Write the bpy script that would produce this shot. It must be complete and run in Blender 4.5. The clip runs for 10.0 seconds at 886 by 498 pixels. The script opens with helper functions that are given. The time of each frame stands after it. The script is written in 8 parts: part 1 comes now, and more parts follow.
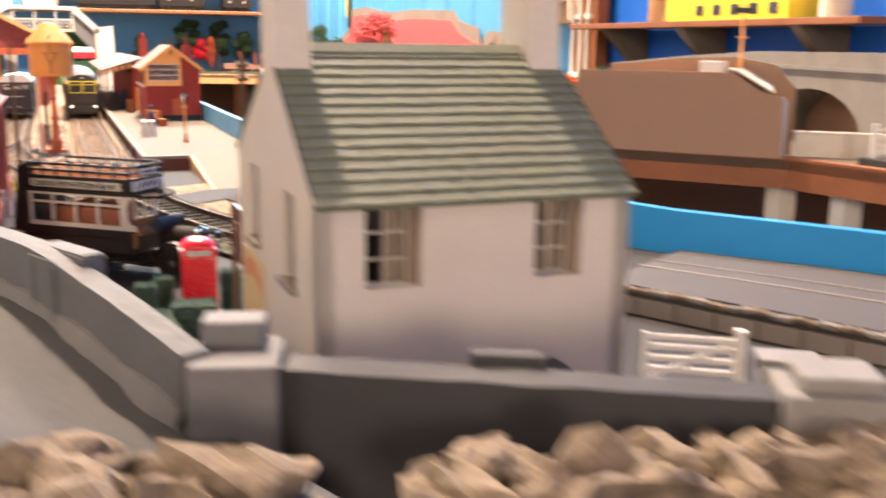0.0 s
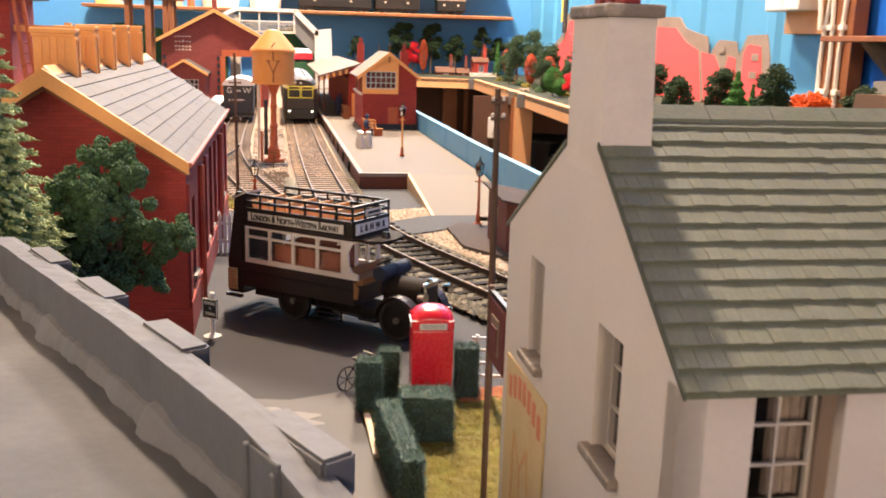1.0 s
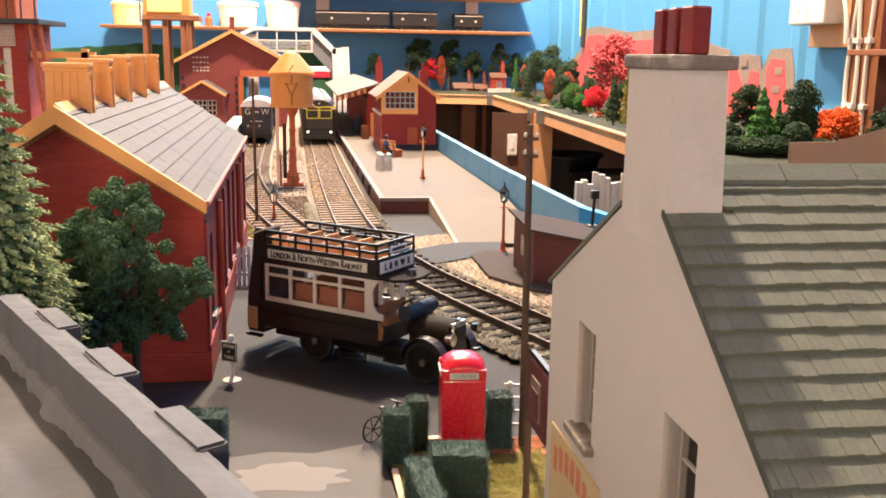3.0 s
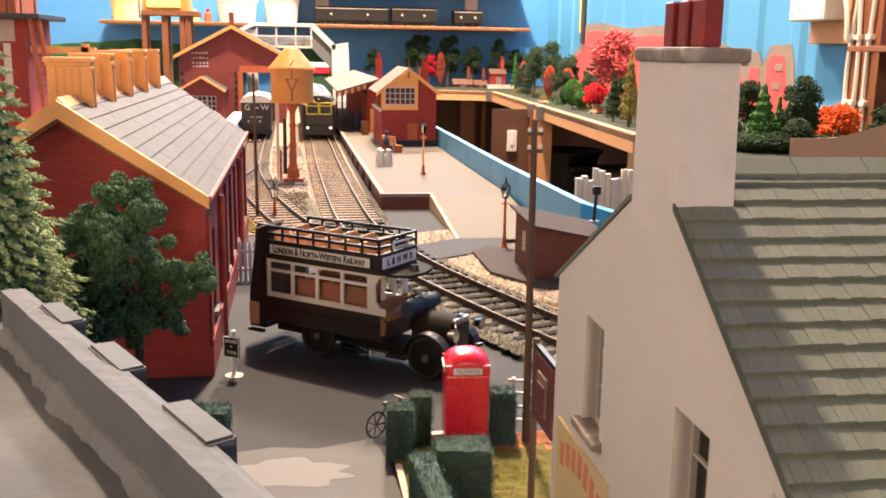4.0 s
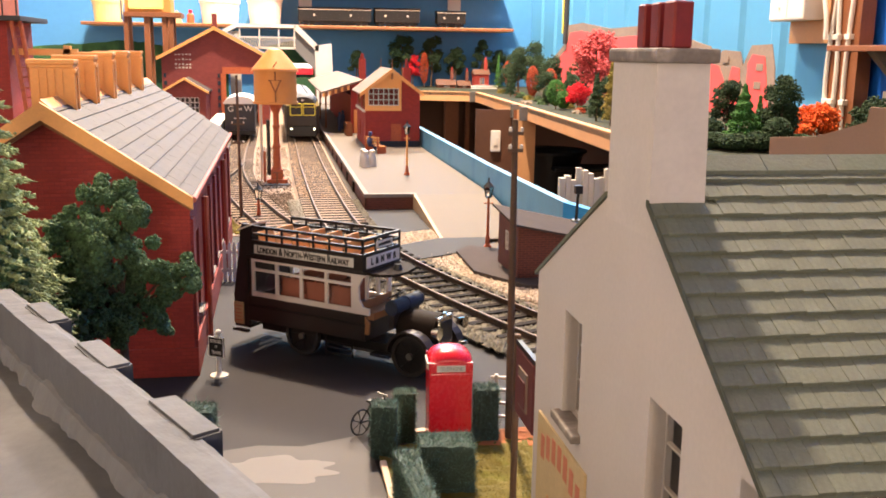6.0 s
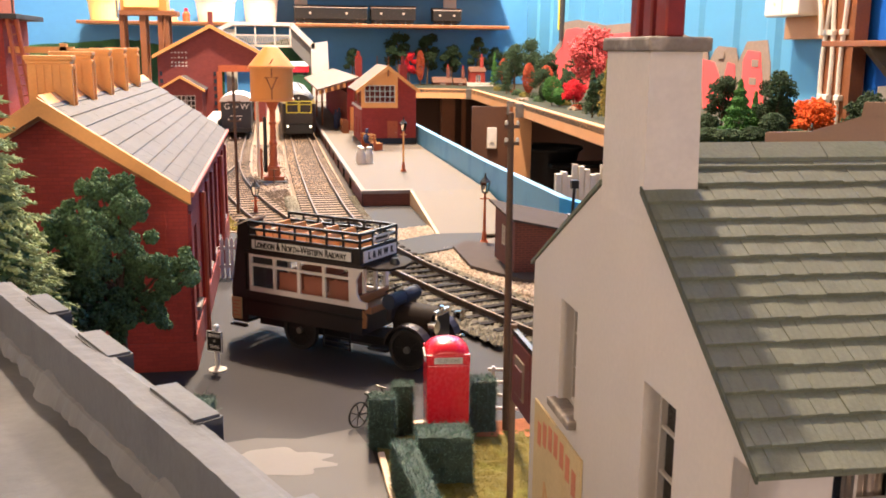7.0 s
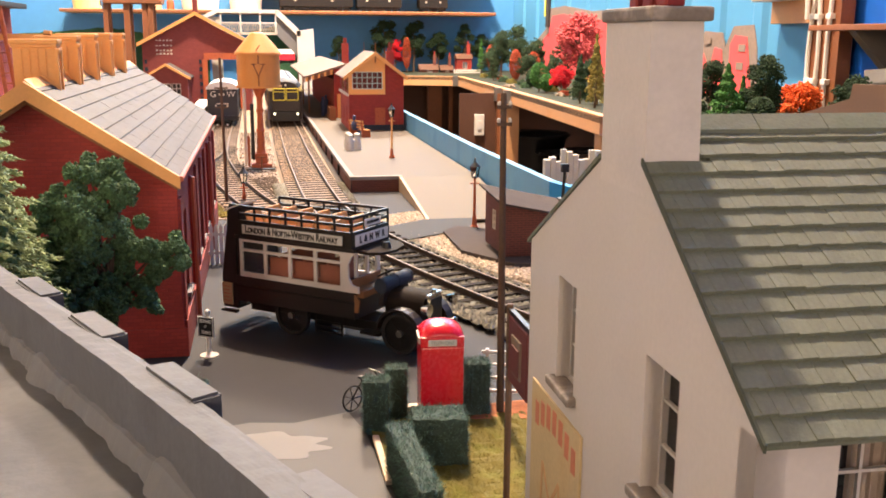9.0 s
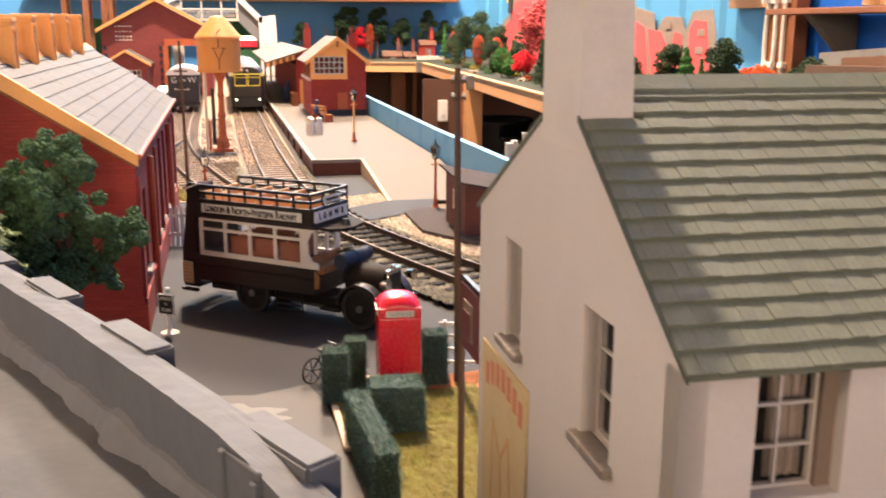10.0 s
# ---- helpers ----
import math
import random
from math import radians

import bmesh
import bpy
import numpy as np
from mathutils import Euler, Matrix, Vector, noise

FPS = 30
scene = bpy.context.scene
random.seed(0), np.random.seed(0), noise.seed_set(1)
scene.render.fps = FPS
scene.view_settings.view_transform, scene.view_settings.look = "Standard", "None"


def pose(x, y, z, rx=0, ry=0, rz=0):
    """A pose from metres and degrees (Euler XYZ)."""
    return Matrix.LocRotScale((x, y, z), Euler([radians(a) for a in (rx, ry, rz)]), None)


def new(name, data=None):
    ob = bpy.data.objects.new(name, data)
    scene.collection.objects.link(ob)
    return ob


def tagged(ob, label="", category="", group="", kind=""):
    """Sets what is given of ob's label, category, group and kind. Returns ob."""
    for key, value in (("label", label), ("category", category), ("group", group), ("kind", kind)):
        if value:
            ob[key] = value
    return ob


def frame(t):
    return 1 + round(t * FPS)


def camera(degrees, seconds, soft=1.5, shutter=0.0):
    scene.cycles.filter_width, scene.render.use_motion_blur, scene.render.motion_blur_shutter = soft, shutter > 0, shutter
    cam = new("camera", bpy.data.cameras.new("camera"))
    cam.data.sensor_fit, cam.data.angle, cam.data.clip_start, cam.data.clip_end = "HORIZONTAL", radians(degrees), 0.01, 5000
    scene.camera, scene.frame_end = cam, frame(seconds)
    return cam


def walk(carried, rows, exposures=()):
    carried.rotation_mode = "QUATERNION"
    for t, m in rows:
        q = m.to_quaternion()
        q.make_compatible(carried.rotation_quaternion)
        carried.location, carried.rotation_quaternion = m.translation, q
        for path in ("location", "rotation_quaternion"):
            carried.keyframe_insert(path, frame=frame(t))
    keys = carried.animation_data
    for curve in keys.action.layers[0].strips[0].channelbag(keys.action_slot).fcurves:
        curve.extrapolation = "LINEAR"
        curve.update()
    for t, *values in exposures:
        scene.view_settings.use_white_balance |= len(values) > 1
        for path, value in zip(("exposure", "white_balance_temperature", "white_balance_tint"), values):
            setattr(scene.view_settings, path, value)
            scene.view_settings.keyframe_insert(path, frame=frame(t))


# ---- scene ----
# camera: lens and path (seconds; eye in mm; yaw, pitch, roll in degrees)
cam = camera(50.0, 10.0, soft=1.8, shutter=0.5)
PATH = [
    (0.0, 3.2, 11.8, 80.0, -21.75, -12.12, 0.74),
    (0.2, -2.4, 28.7, 85.3, -19.14, -11.93, 1.34),
    (0.5, -2.0, 50.1, 88.9, -14.35, -10.51, 1.57),
    (1.0, 0.9, 70.1, 86.8, -9.97, -12.28, 1.65),
    (1.5, 2.7, 81.5, 91.5, -9.18, -11.50, 1.77),
    (2.0, 1.9, 81.9, 92.6, -9.12, -11.20, 1.41),
    (2.5, 1.1, 82.7, 91.7, -8.80, -11.35, 0.86),
    (4.0, -0.8, 84.1, 90.7, -8.92, -11.71, 0.97),
    (4.5, -0.3, 83.7, 90.1, -8.98, -11.78, 0.66),
    (5.0, 0.6, 82.0, 89.9, -9.28, -11.77, 0.61),
    (5.5, -0.2, 81.3, 90.7, -9.47, -11.71, 0.60),
    (6.0, -0.7, 81.5, 90.8, -9.85, -11.66, 0.80),
    (7.5, -1.4, 79.4, 89.6, -10.13, -11.92, 0.51),
    (8.0, -2.3, 80.2, 89.9, -10.26, -12.11, 0.49),
    (8.5, -2.5, 81.2, 89.0, -10.53, -12.31, 0.40),
    (9.0, -2.1, 81.0, 88.2, -10.83, -12.47, 0.30),
    (9.5, -2.6, 80.5, 88.1, -10.97, -12.65, 0.29),
    (10.0, -0.7, 76.1, 85.5, -12.90, -13.17, 0.19),
]


def eye_pose(x, y, z, yaw, pitch, roll):
    return pose(x / 1000, y / 1000, z / 1000, 0, 0, yaw) @ pose(0, 0, 0, 90 + pitch) @ pose(0, 0, 0, 0, 0, roll)


walk(cam, [(t, eye_pose(*row)) for t, *row in PATH], [(0.0, 0.28), (0.5, -0.1), (1.0, 0.0), (9.5, 0.0), (10.0, 0.1)])

# ---- building helpers; all lengths below are millimetres of the model ----
MM = 0.001


def finish(name, bm, material, parent=None, smooth=False):
    bmesh.ops.recalc_face_normals(bm, faces=bm.faces)
    bm.transform(Matrix.Scale(MM, 4))
    me = bpy.data.meshes.new(name)
    bm.to_mesh(me)
    bm.free()
    for m in material if isinstance(material, (list, tuple)) else [material]:
        me.materials.append(m)
    if smooth:
        me.polygons.foreach_set("use_smooth", [True] * len(me.polygons))
    ob = new(name, me)
    ob.parent = parent
    return ob


def part(name, bm, material, parent, label="", smooth=False):
    ob = finish(name, bm, material, parent, smooth)
    return tagged(ob, label=label)


def place(x, y, z=0.0, rz=0.0, rx=0.0, ry=0.0):
    return pose(x * MM, y * MM, z * MM, rx, ry, rz)


def thing(name, label, category, x, y, z=0.0, rz=0.0, group="", kind=""):
    ob = new(name)
    ob.empty_display_size = 0.005
    ob.matrix_basis = place(x, y, z, rz)
    return tagged(ob, label, category, group, kind)


def piece(name, me, parent, m):
    ob = new(name, me)
    ob.parent = parent
    ob.matrix_basis = m
    return ob


def mesh_of(bm, material, smooth=False):
    bmesh.ops.recalc_face_normals(bm, faces=bm.faces)
    bm.transform(Matrix.Scale(MM, 4))
    me = bpy.data.meshes.new("shared")
    bm.to_mesh(me)
    bm.free()
    me.materials.append(material)
    if smooth:
        me.polygons.foreach_set("use_smooth", [True] * len(me.polygons))
    return me


def bmnew():
    return bmesh.new()


def box(bm, x0, x1, y0, y1, z0, z1, mat=0, bevel=0.0):
    vs = [bm.verts.new(p) for p in ((x0, y0, z0), (x1, y0, z0), (x1, y1, z0), (x0, y1, z0), (x0, y0, z1), (x1, y0, z1), (x1, y1, z1), (x0, y1, z1))]
    fs = [bm.faces.new([vs[i] for i in f]) for f in ((3, 2, 1, 0), (4, 5, 6, 7), (0, 1, 5, 4), (1, 2, 6, 5), (2, 3, 7, 6), (3, 0, 4, 7))]
    for f in fs:
        f.material_index = mat
    if bevel:
        es = list({e for f in fs for e in f.edges})
        bmesh.ops.bevel(bm, geom=es, offset=bevel, segments=2, profile=0.6, affect="EDGES")
    return bm


def boxed(x0, x1, y0, y1, z0, z1, bevel=0.0):
    return box(bmnew(), x0, x1, y0, y1, z0, z1, 0, bevel)


def obox(bm, m, sx, sy, sz):
    """A box of the given size, standing on the origin of the matrix m (mm)."""
    vs = [bm.verts.new(m @ Vector(p)) for p in ((-sx / 2, -sy / 2, 0), (sx / 2, -sy / 2, 0), (sx / 2, sy / 2, 0), (-sx / 2, sy / 2, 0), (-sx / 2, -sy / 2, sz), (sx / 2, -sy / 2, sz), (sx / 2, sy / 2, sz), (-sx / 2, sy / 2, sz))]
    for f in ((3, 2, 1, 0), (4, 5, 6, 7), (0, 1, 5, 4), (1, 2, 6, 5), (2, 3, 7, 6), (3, 0, 4, 7)):
        bm.faces.new([vs[i] for i in f])
    return bm


def rod(bm, a, b, r0, r1=None, seg=8, caps=True):
    """A tapered round bar from a to b."""
    r1 = r0 if r1 is None else r1
    a, b = Vector(a), Vector(b)
    q = (b - a).to_track_quat("Z", "Y").to_matrix()
    rings = []
    for c, r in ((a, r0), (b, r1)):
        rings.append([bm.verts.new(c + q @ Vector((r * math.cos(k * math.tau / seg), r * math.sin(k * math.tau / seg), 0))) for k in range(seg)])
    for k in range(seg):
        bm.faces.new((rings[0][k], rings[0][(k + 1) % seg], rings[1][(k + 1) % seg], rings[1][k]))
    if caps:
        bm.faces.new(rings[0][::-1])
        bm.faces.new(rings[1])
    return bm


def bar(bm, a, b, w, h):
    """A square bar from a to b, w wide and h high."""
    a, b = Vector(a), Vector(b)
    d = (b - a).normalized()
    side = d.cross(Vector((0, 0, 1)))
    side = side.normalized() if side.length > 1e-4 else Vector((1, 0, 0))
    up = side.cross(d)
    vs = [bm.verts.new(c + side * sx * w / 2 + up * sz * h / 2) for c in (a, b) for sx, sz in ((-1, -1), (1, -1), (1, 1), (-1, 1))]
    for f in ((0, 1, 2, 3), (7, 6, 5, 4), (0, 4, 5, 1), (1, 5, 6, 2), (2, 6, 7, 3), (3, 7, 4, 0)):
        bm.faces.new([vs[i] for i in f])
    return bm


def lathe(bm, profile, seg=24, cx=0.0, cy=0.0):
    """Turn (radius, z) pairs about a vertical axis."""
    rings = []
    for r, z in profile:
        rings.append([bm.verts.new((cx + r * math.cos(k * math.tau / seg), cy + r * math.sin(k * math.tau / seg), z)) for k in range(seg)] if r > 0.001 else [bm.verts.new((cx, cy, z))])
    for a, b in zip(rings, rings[1:]):
        for k in range(seg):
            k2 = (k + 1) % seg
            if len(a) == 1 and len(b) == 1:
                continue
            if len(a) == 1:
                bm.faces.new((a[0], b[k2], b[k]))
            elif len(b) == 1:
                bm.faces.new((a[k], a[k2], b[0]))
            else:
                bm.faces.new((a[k], a[k2], b[k2], b[k]))
    return bm


def slab(bm, outline, along, thick):
    """Extrude a closed outline of 3D points by thick along a direction."""
    d = Vector(along).normalized() * thick
    lo = [bm.verts.new(Vector(p)) for p in outline]
    hi = [bm.verts.new(Vector(p) + d) for p in outline]
    n = len(lo)
    bm.faces.new(lo[::-1])
    bm.faces.new(hi)
    for k in range(n):
        bm.faces.new((lo[k], lo[(k + 1) % n], hi[(k + 1) % n], hi[k]))
    return bm


def pierced(bm, u, v, origin, outline, holes, thick, n):
    """A wall: outline and holes are (u, v) polygons (holes are rectangles u0, u1, v0, v1) in the plane through origin
    with axes u and v; the wall is thick along n, with the openings going through."""
    u, v, o, d = Vector(u), Vector(v), Vector(origin), Vector(n).normalized() * thick
    us = sorted({p[0] for p in outline} | {c for h in holes for c in h[:2]})
    rings = [[(o + u * p[0] + v * p[1]) for p in outline]]
    for u0, u1, v0, v1 in holes:
        rings.append([o + u * a + v * b for a, b in ((u0, v0), (u1, v0), (u1, v1), (u0, v1))])
    for shift, flip in ((Vector((0, 0, 0)), False), (d, True)):
        edges = []
        for ring in rings:
            vs = [bm.verts.new(p + shift) for p in ring]
            edges += [bm.edges.new((vs[k], vs[(k + 1) % len(vs)])) for k in range(len(vs))]
        bmesh.ops.triangle_fill(bm, use_beauty=True, edges=edges, normal=d)
    for ring in rings:
        for k in range(len(ring)):
            a, b = ring[k], ring[(k + 1) % len(ring)]
            bm.faces.new([bm.verts.new(p) for p in (a, b, b + d, a + d)])
    bmesh.ops.remove_doubles(bm, verts=bm.verts, dist=0.001)
    return bm


def lump(bm, c, r, rough=0.25, sub=2, squash=1.0, seed=0):
    """An uneven rounded lump."""
    got = bmesh.ops.create_icosphere(bm, subdivisions=sub, radius=1.0)
    for w in got["verts"]:
        d = w.co.normalized()
        k = 1 + rough * noise.noise(d * 1.7 + Vector((seed * 3.1, seed * 1.3, 0))) * 1.6
        w.co = Vector(c) + Vector((d.x * r * k, d.y * r * k, d.z * r * k * squash))
    return bm

# ---- light: a closed garden shed, one warm bulb and added unseen lamps ----
world = bpy.data.worlds.new("shed_air")
world.use_nodes = True
world.node_tree.nodes["Background"].inputs[0].default_value = (0.9, 0.8, 0.7, 1)
world.node_tree.nodes["Background"].inputs[1].default_value = 0.15
scene.world = world


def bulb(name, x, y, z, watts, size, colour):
    """A round lamp with no fitting, out of view."""
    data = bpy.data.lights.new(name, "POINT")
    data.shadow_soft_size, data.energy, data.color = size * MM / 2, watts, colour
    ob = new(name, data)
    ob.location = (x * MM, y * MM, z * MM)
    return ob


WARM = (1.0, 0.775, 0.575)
bulb("unseen_bulb", 86, 1030, 1183, 186.0, 60, WARM)
# No such lamps known: low fills added for the gable and front faces.
bulb("fill_lamp", -600, -100, 450, 8.0, 220, WARM)
bulb("fill_lamp", -40, -900, 210, 19.0, 220, WARM)
# Extra bulb added to brighten the back wall and shelves.
bulb("unseen_bulb", 200, 1800, 1000, 134.0, 120, WARM)

# ---- materials ----


def rgb(r, g, b):
    """Linear colour from 0..255 values."""
    return tuple((c / 255 / 12.92) if c <= 10 else ((c / 255 + 0.055) / 1.055) ** 2.4 for c in (r, g, b)) + (1.0,)


def mat(name, colour, rough=0.7, vary=0.18, grain=4.0, fine=0.6, bump=0.15, metal=0.0, spec=0.4, second=None, amount=0.5, coat=0.0, island=0.0, pieces=0.0):
    """Painted or natural surface: broad mottling of size grain (mm), fine grain of size fine (mm), both in colour and
    relief.
    second: a stain or glare colour that shows in patches. island / pieces: spread of brightness between loose bits /
    between objects."""
    m = bpy.data.materials.new(name)
    m.use_nodes = True
    nt = m.node_tree
    N, L = nt.nodes, nt.links
    b = N["Principled BSDF"]
    b.inputs["Metallic"].default_value = metal
    b.inputs["Specular IOR Level"].default_value = spec
    b.inputs["Coat Weight"].default_value = coat
    co = N.new("ShaderNodeTexCoord")
    big, small = N.new("ShaderNodeTexNoise"), N.new("ShaderNodeTexNoise")
    for n, size, det in ((big, grain, 4.0), (small, fine, 3.0)):
        n.inputs["Scale"].default_value = 1000.0 / size
        n.inputs["Detail"].default_value = det
        L.new(co.outputs["Object"], n.inputs["Vector"])
    mix = N.new("ShaderNodeMix")
    mix.data_type = "FLOAT"
    mix.inputs[0].default_value = 0.45
    L.new(big.outputs["Fac"], mix.inputs[2])
    L.new(small.outputs["Fac"], mix.inputs[3])
    span = N.new("ShaderNodeMapRange")
    span.inputs[1].default_value, span.inputs[2].default_value = 0.3, 0.7
    span.inputs[3].default_value, span.inputs[4].default_value = 1 - vary, 1 + vary
    L.new(mix.outputs[0], span.inputs[0])
    value = span.outputs[0]
    if island or pieces:
        src = N.new("ShaderNodeNewGeometry").outputs["Random Per Island"] if island else N.new("ShaderNodeObjectInfo").outputs["Random"]
        r = N.new("ShaderNodeMapRange")
        r.inputs[3].default_value, r.inputs[4].default_value = 1 - (island or pieces), 1 + (island or pieces)
        L.new(src, r.inputs[0])
        mul = N.new("ShaderNodeMath")
        mul.operation = "MULTIPLY"
        L.new(value, mul.inputs[0])
        L.new(r.outputs[0], mul.inputs[1])
        value = mul.outputs[0]
    col = N.new("ShaderNodeMix")
    col.data_type, col.blend_type = "RGBA", "MULTIPLY"
    col.inputs[0].default_value = 1.0
    L.new(value, col.inputs[7])
    if second:
        patch = N.new("ShaderNodeMapRange")
        patch.inputs[1].default_value, patch.inputs[2].default_value = 0.52, 0.68
        patch.inputs[4].default_value = amount
        L.new(big.outputs["Fac"], patch.inputs[0])
        two = N.new("ShaderNodeMix")
        two.data_type = "RGBA"
        two.inputs[6].default_value, two.inputs[7].default_value = colour, second
        L.new(patch.outputs[0], two.inputs[0])
        L.new(two.outputs[2], col.inputs[6])
    else:
        col.inputs[6].default_value = colour
    L.new(col.outputs[2], b.inputs["Base Color"])
    rr = N.new("ShaderNodeMapRange")
    rr.inputs[3].default_value, rr.inputs[4].default_value = max(0.02, rough - 0.1), min(1.0, rough + 0.1)
    L.new(mix.outputs[0], rr.inputs[0])
    L.new(rr.outputs[0], b.inputs["Roughness"])
    if bump:
        bp = N.new("ShaderNodeBump")
        bp.inputs["Strength"].default_value = bump
        bp.inputs["Distance"].default_value = 0.0003
        L.new(mix.outputs[0], bp.inputs["Height"])
        L.new(bp.outputs[0], b.inputs["Normal"])
    return m


def brick_mat(name, brick, mortar, rough=0.75, length=3.0, course=1.05, joint=0.12, depth=0.6):
    """Moulded model brickwork, laid along x or y with level courses."""
    m = mat(name, brick, rough, 0.14, 14.0, 1.0, 0.1)
    nt = m.node_tree
    N, L = nt.nodes, nt.links
    b = N["Principled BSDF"]
    co, sep, add, com = N.new("ShaderNodeTexCoord"), N.new("ShaderNodeSeparateXYZ"), N.new("ShaderNodeMath"), N.new("ShaderNodeCombineXYZ")
    L.new(co.outputs["Object"], sep.inputs[0])
    L.new(sep.outputs[0], add.inputs[0])
    L.new(sep.outputs[1], add.inputs[1])
    L.new(add.outputs[0], com.inputs[0])
    L.new(sep.outputs[2], com.inputs[1])
    t = N.new("ShaderNodeTexBrick")
    t.inputs["Scale"].default_value = 1.0
    t.inputs["Brick Width"].default_value, t.inputs["Row Height"].default_value = length * MM, course * MM
    t.inputs["Mortar Size"].default_value, t.inputs["Mortar Smooth"].default_value = joint * MM, 0.3
    t.inputs["Color1"].default_value = (0.86, 0.86, 0.86, 1)
    t.inputs["Color2"].default_value = (1.08, 1.08, 1.08, 1)
    t.inputs["Mortar"].default_value = mortar
    L.new(com.outputs[0], t.inputs["Vector"])
    old = b.inputs["Base Color"].links[0].from_socket
    mul = N.new("ShaderNodeMix")
    mul.data_type, mul.blend_type = "RGBA", "MULTIPLY"
    mul.inputs[0].default_value = 1.0
    L.new(old, mul.inputs[6])
    L.new(t.outputs["Color"], mul.inputs[7])
    L.new(mul.outputs[2], b.inputs["Base Color"])
    bp = N.new("ShaderNodeBump")
    bp.inputs["Strength"].default_value, bp.inputs["Distance"].default_value, bp.invert = depth, 0.0002, True
    L.new(t.outputs["Fac"], bp.inputs["Height"])
    L.new(bp.outputs[0], b.inputs["Normal"])
    return m


def glass_mat(name, tint=(0.9, 0.93, 0.95, 1), rough=0.03):
    m = bpy.data.materials.new(name)
    m.use_nodes = True
    b = m.node_tree.nodes["Principled BSDF"]
    b.inputs["Base Color"].default_value = tint
    b.inputs["Transmission Weight"].default_value = 1.0
    b.inputs["Roughness"].default_value = rough
    b.inputs["IOR"].default_value = 1.3
    return m


def glow_mat(name, colour, strength):
    m = bpy.data.materials.new(name)
    m.use_nodes = True
    b = m.node_tree.nodes["Principled BSDF"]
    b.inputs["Base Color"].default_value = colour
    b.inputs["Emission Color"].default_value = colour
    b.inputs["Emission Strength"].default_value = strength
    return m


ROAD = mat("grey_road_paint", rgb(39, 38, 40), 0.78, 0.14, 30.0, 1.2, 0.08, spec=0.3, second=rgb(47, 45, 46), amount=0.5)
PAVING = mat("pale_grey_paving", rgb(66, 63, 61), 0.7, 0.09, 20.0, 1.0, 0.08)
WHITE_PATCH = mat("pale_patch_tone", rgb(100, 96, 92), 0.7, 0.06, 8.0, 1.0, 0.05)
PLASTER = mat("grey_painted_plaster", rgb(124, 122, 121), 0.8, 0.12, 18.0, 1.5, 0.5, second=rgb(100, 99, 100), amount=0.5)
DECK = mat("rough_plaster_deck", rgb(75, 76, 79), 0.85, 0.16, 26.0, 1.6, 0.9, second=rgb(94, 94, 95), amount=0.7)
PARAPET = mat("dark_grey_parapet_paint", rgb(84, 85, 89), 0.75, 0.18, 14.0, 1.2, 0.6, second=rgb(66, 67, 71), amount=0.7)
RENDER_W = mat("cream_rendered_wall", rgb(191, 182, 174), 0.8, 0.06, 18.0, 0.7, 0.14, second=rgb(178, 168, 160), amount=0.4)
CHIM_W = mat("grey_rendered_chimney", rgb(194, 185, 177), 0.8, 0.08, 9.0, 0.7, 0.15, second=rgb(177, 168, 161), amount=0.5)
CAP = mat("weathered_stone_cap", rgb(116, 106, 98), 0.8, 0.25, 3.0, 0.6, 0.4, second=rgb(160, 150, 140), amount=0.6)
POT = mat("dark_red_clay_pot", rgb(118, 34, 30), 0.6, 0.2, 4.0, 0.7, 0.1)
SLATE_G = mat("green_grey_slate", rgb(98, 102, 88), 0.75, 0.18, 4.0, 0.45, 0.5, second=rgb(80, 90, 72), amount=0.6, pieces=0.07)
SLATE_I = mat("joined_green_grey_slate", rgb(98, 102, 88), 0.75, 0.18, 4.0, 0.45, 0.5, second=rgb(80, 90, 72), amount=0.6, island=0.07)
# Verge strips, darker than the slates beside them.
SLATE_V = mat("dark_verge_tone", rgb(70, 74, 62), 0.85, 0.2, 4.0, 0.45, 0.4)
# The paler second tone paints the house roof's glare patches into the slate.
SLATE_B = mat("brown_grey_slate", rgb(78, 71, 67), 0.7, 0.16, 12.0, 0.8, 0.25, second=rgb(112, 102, 95), amount=0.6, spec=0.25, pieces=0.09)
FRAME_W = mat("white_window_paint", rgb(204, 196, 188), 0.5, 0.05, 6.0, 0.6, 0.05)
# Dark colour standing in for the shade inside rooms and below the bench.
SHADE_TONE = mat("painted_shade_tone", rgb(42, 36, 34), 0.8, 0.2, 10.0, 1.0, 0.0)
BRICK = brick_mat("painted_red_brick", rgb(150, 52, 44), (0.8, 0.8, 0.8, 1))
BRICK_D = brick_mat("dull_red_brick", rgb(128, 58, 54), (0.9, 0.9, 0.9, 1))
BRICK_B = brick_mat("brown_brick", rgb(92, 52, 44), (1.5, 1.4, 1.3, 1), 0.7, 3.0, 1.1, 0.2)
ORANGE = mat("pale_orange_timber", rgb(230, 164, 96), 0.6, 0.08, 12.0, 0.7, 0.12)
TANK = mat("ochre_tank_paint", rgb(206, 138, 70), 0.55, 0.08, 14.0, 0.7, 0.06, second=rgb(180, 112, 56), amount=0.4)
RUST = mat("rusty_orange_iron", rgb(176, 90, 54), 0.65, 0.25, 3.0, 0.5, 0.25, second=rgb(120, 56, 38), amount=0.6)
GUTTER = mat("pale_red_gutter_paint", rgb(176, 92, 68), 0.5, 0.12, 6.0, 0.7, 0.05)
PLATFORM = mat("pale_platform_card", rgb(92, 84, 75), 0.8, 0.08, 30.0, 1.2, 0.1)
RAMP_TOP = mat("cream_grey_ramp_card", rgb(100, 91, 79), 0.8, 0.08, 24.0, 1.2, 0.1)
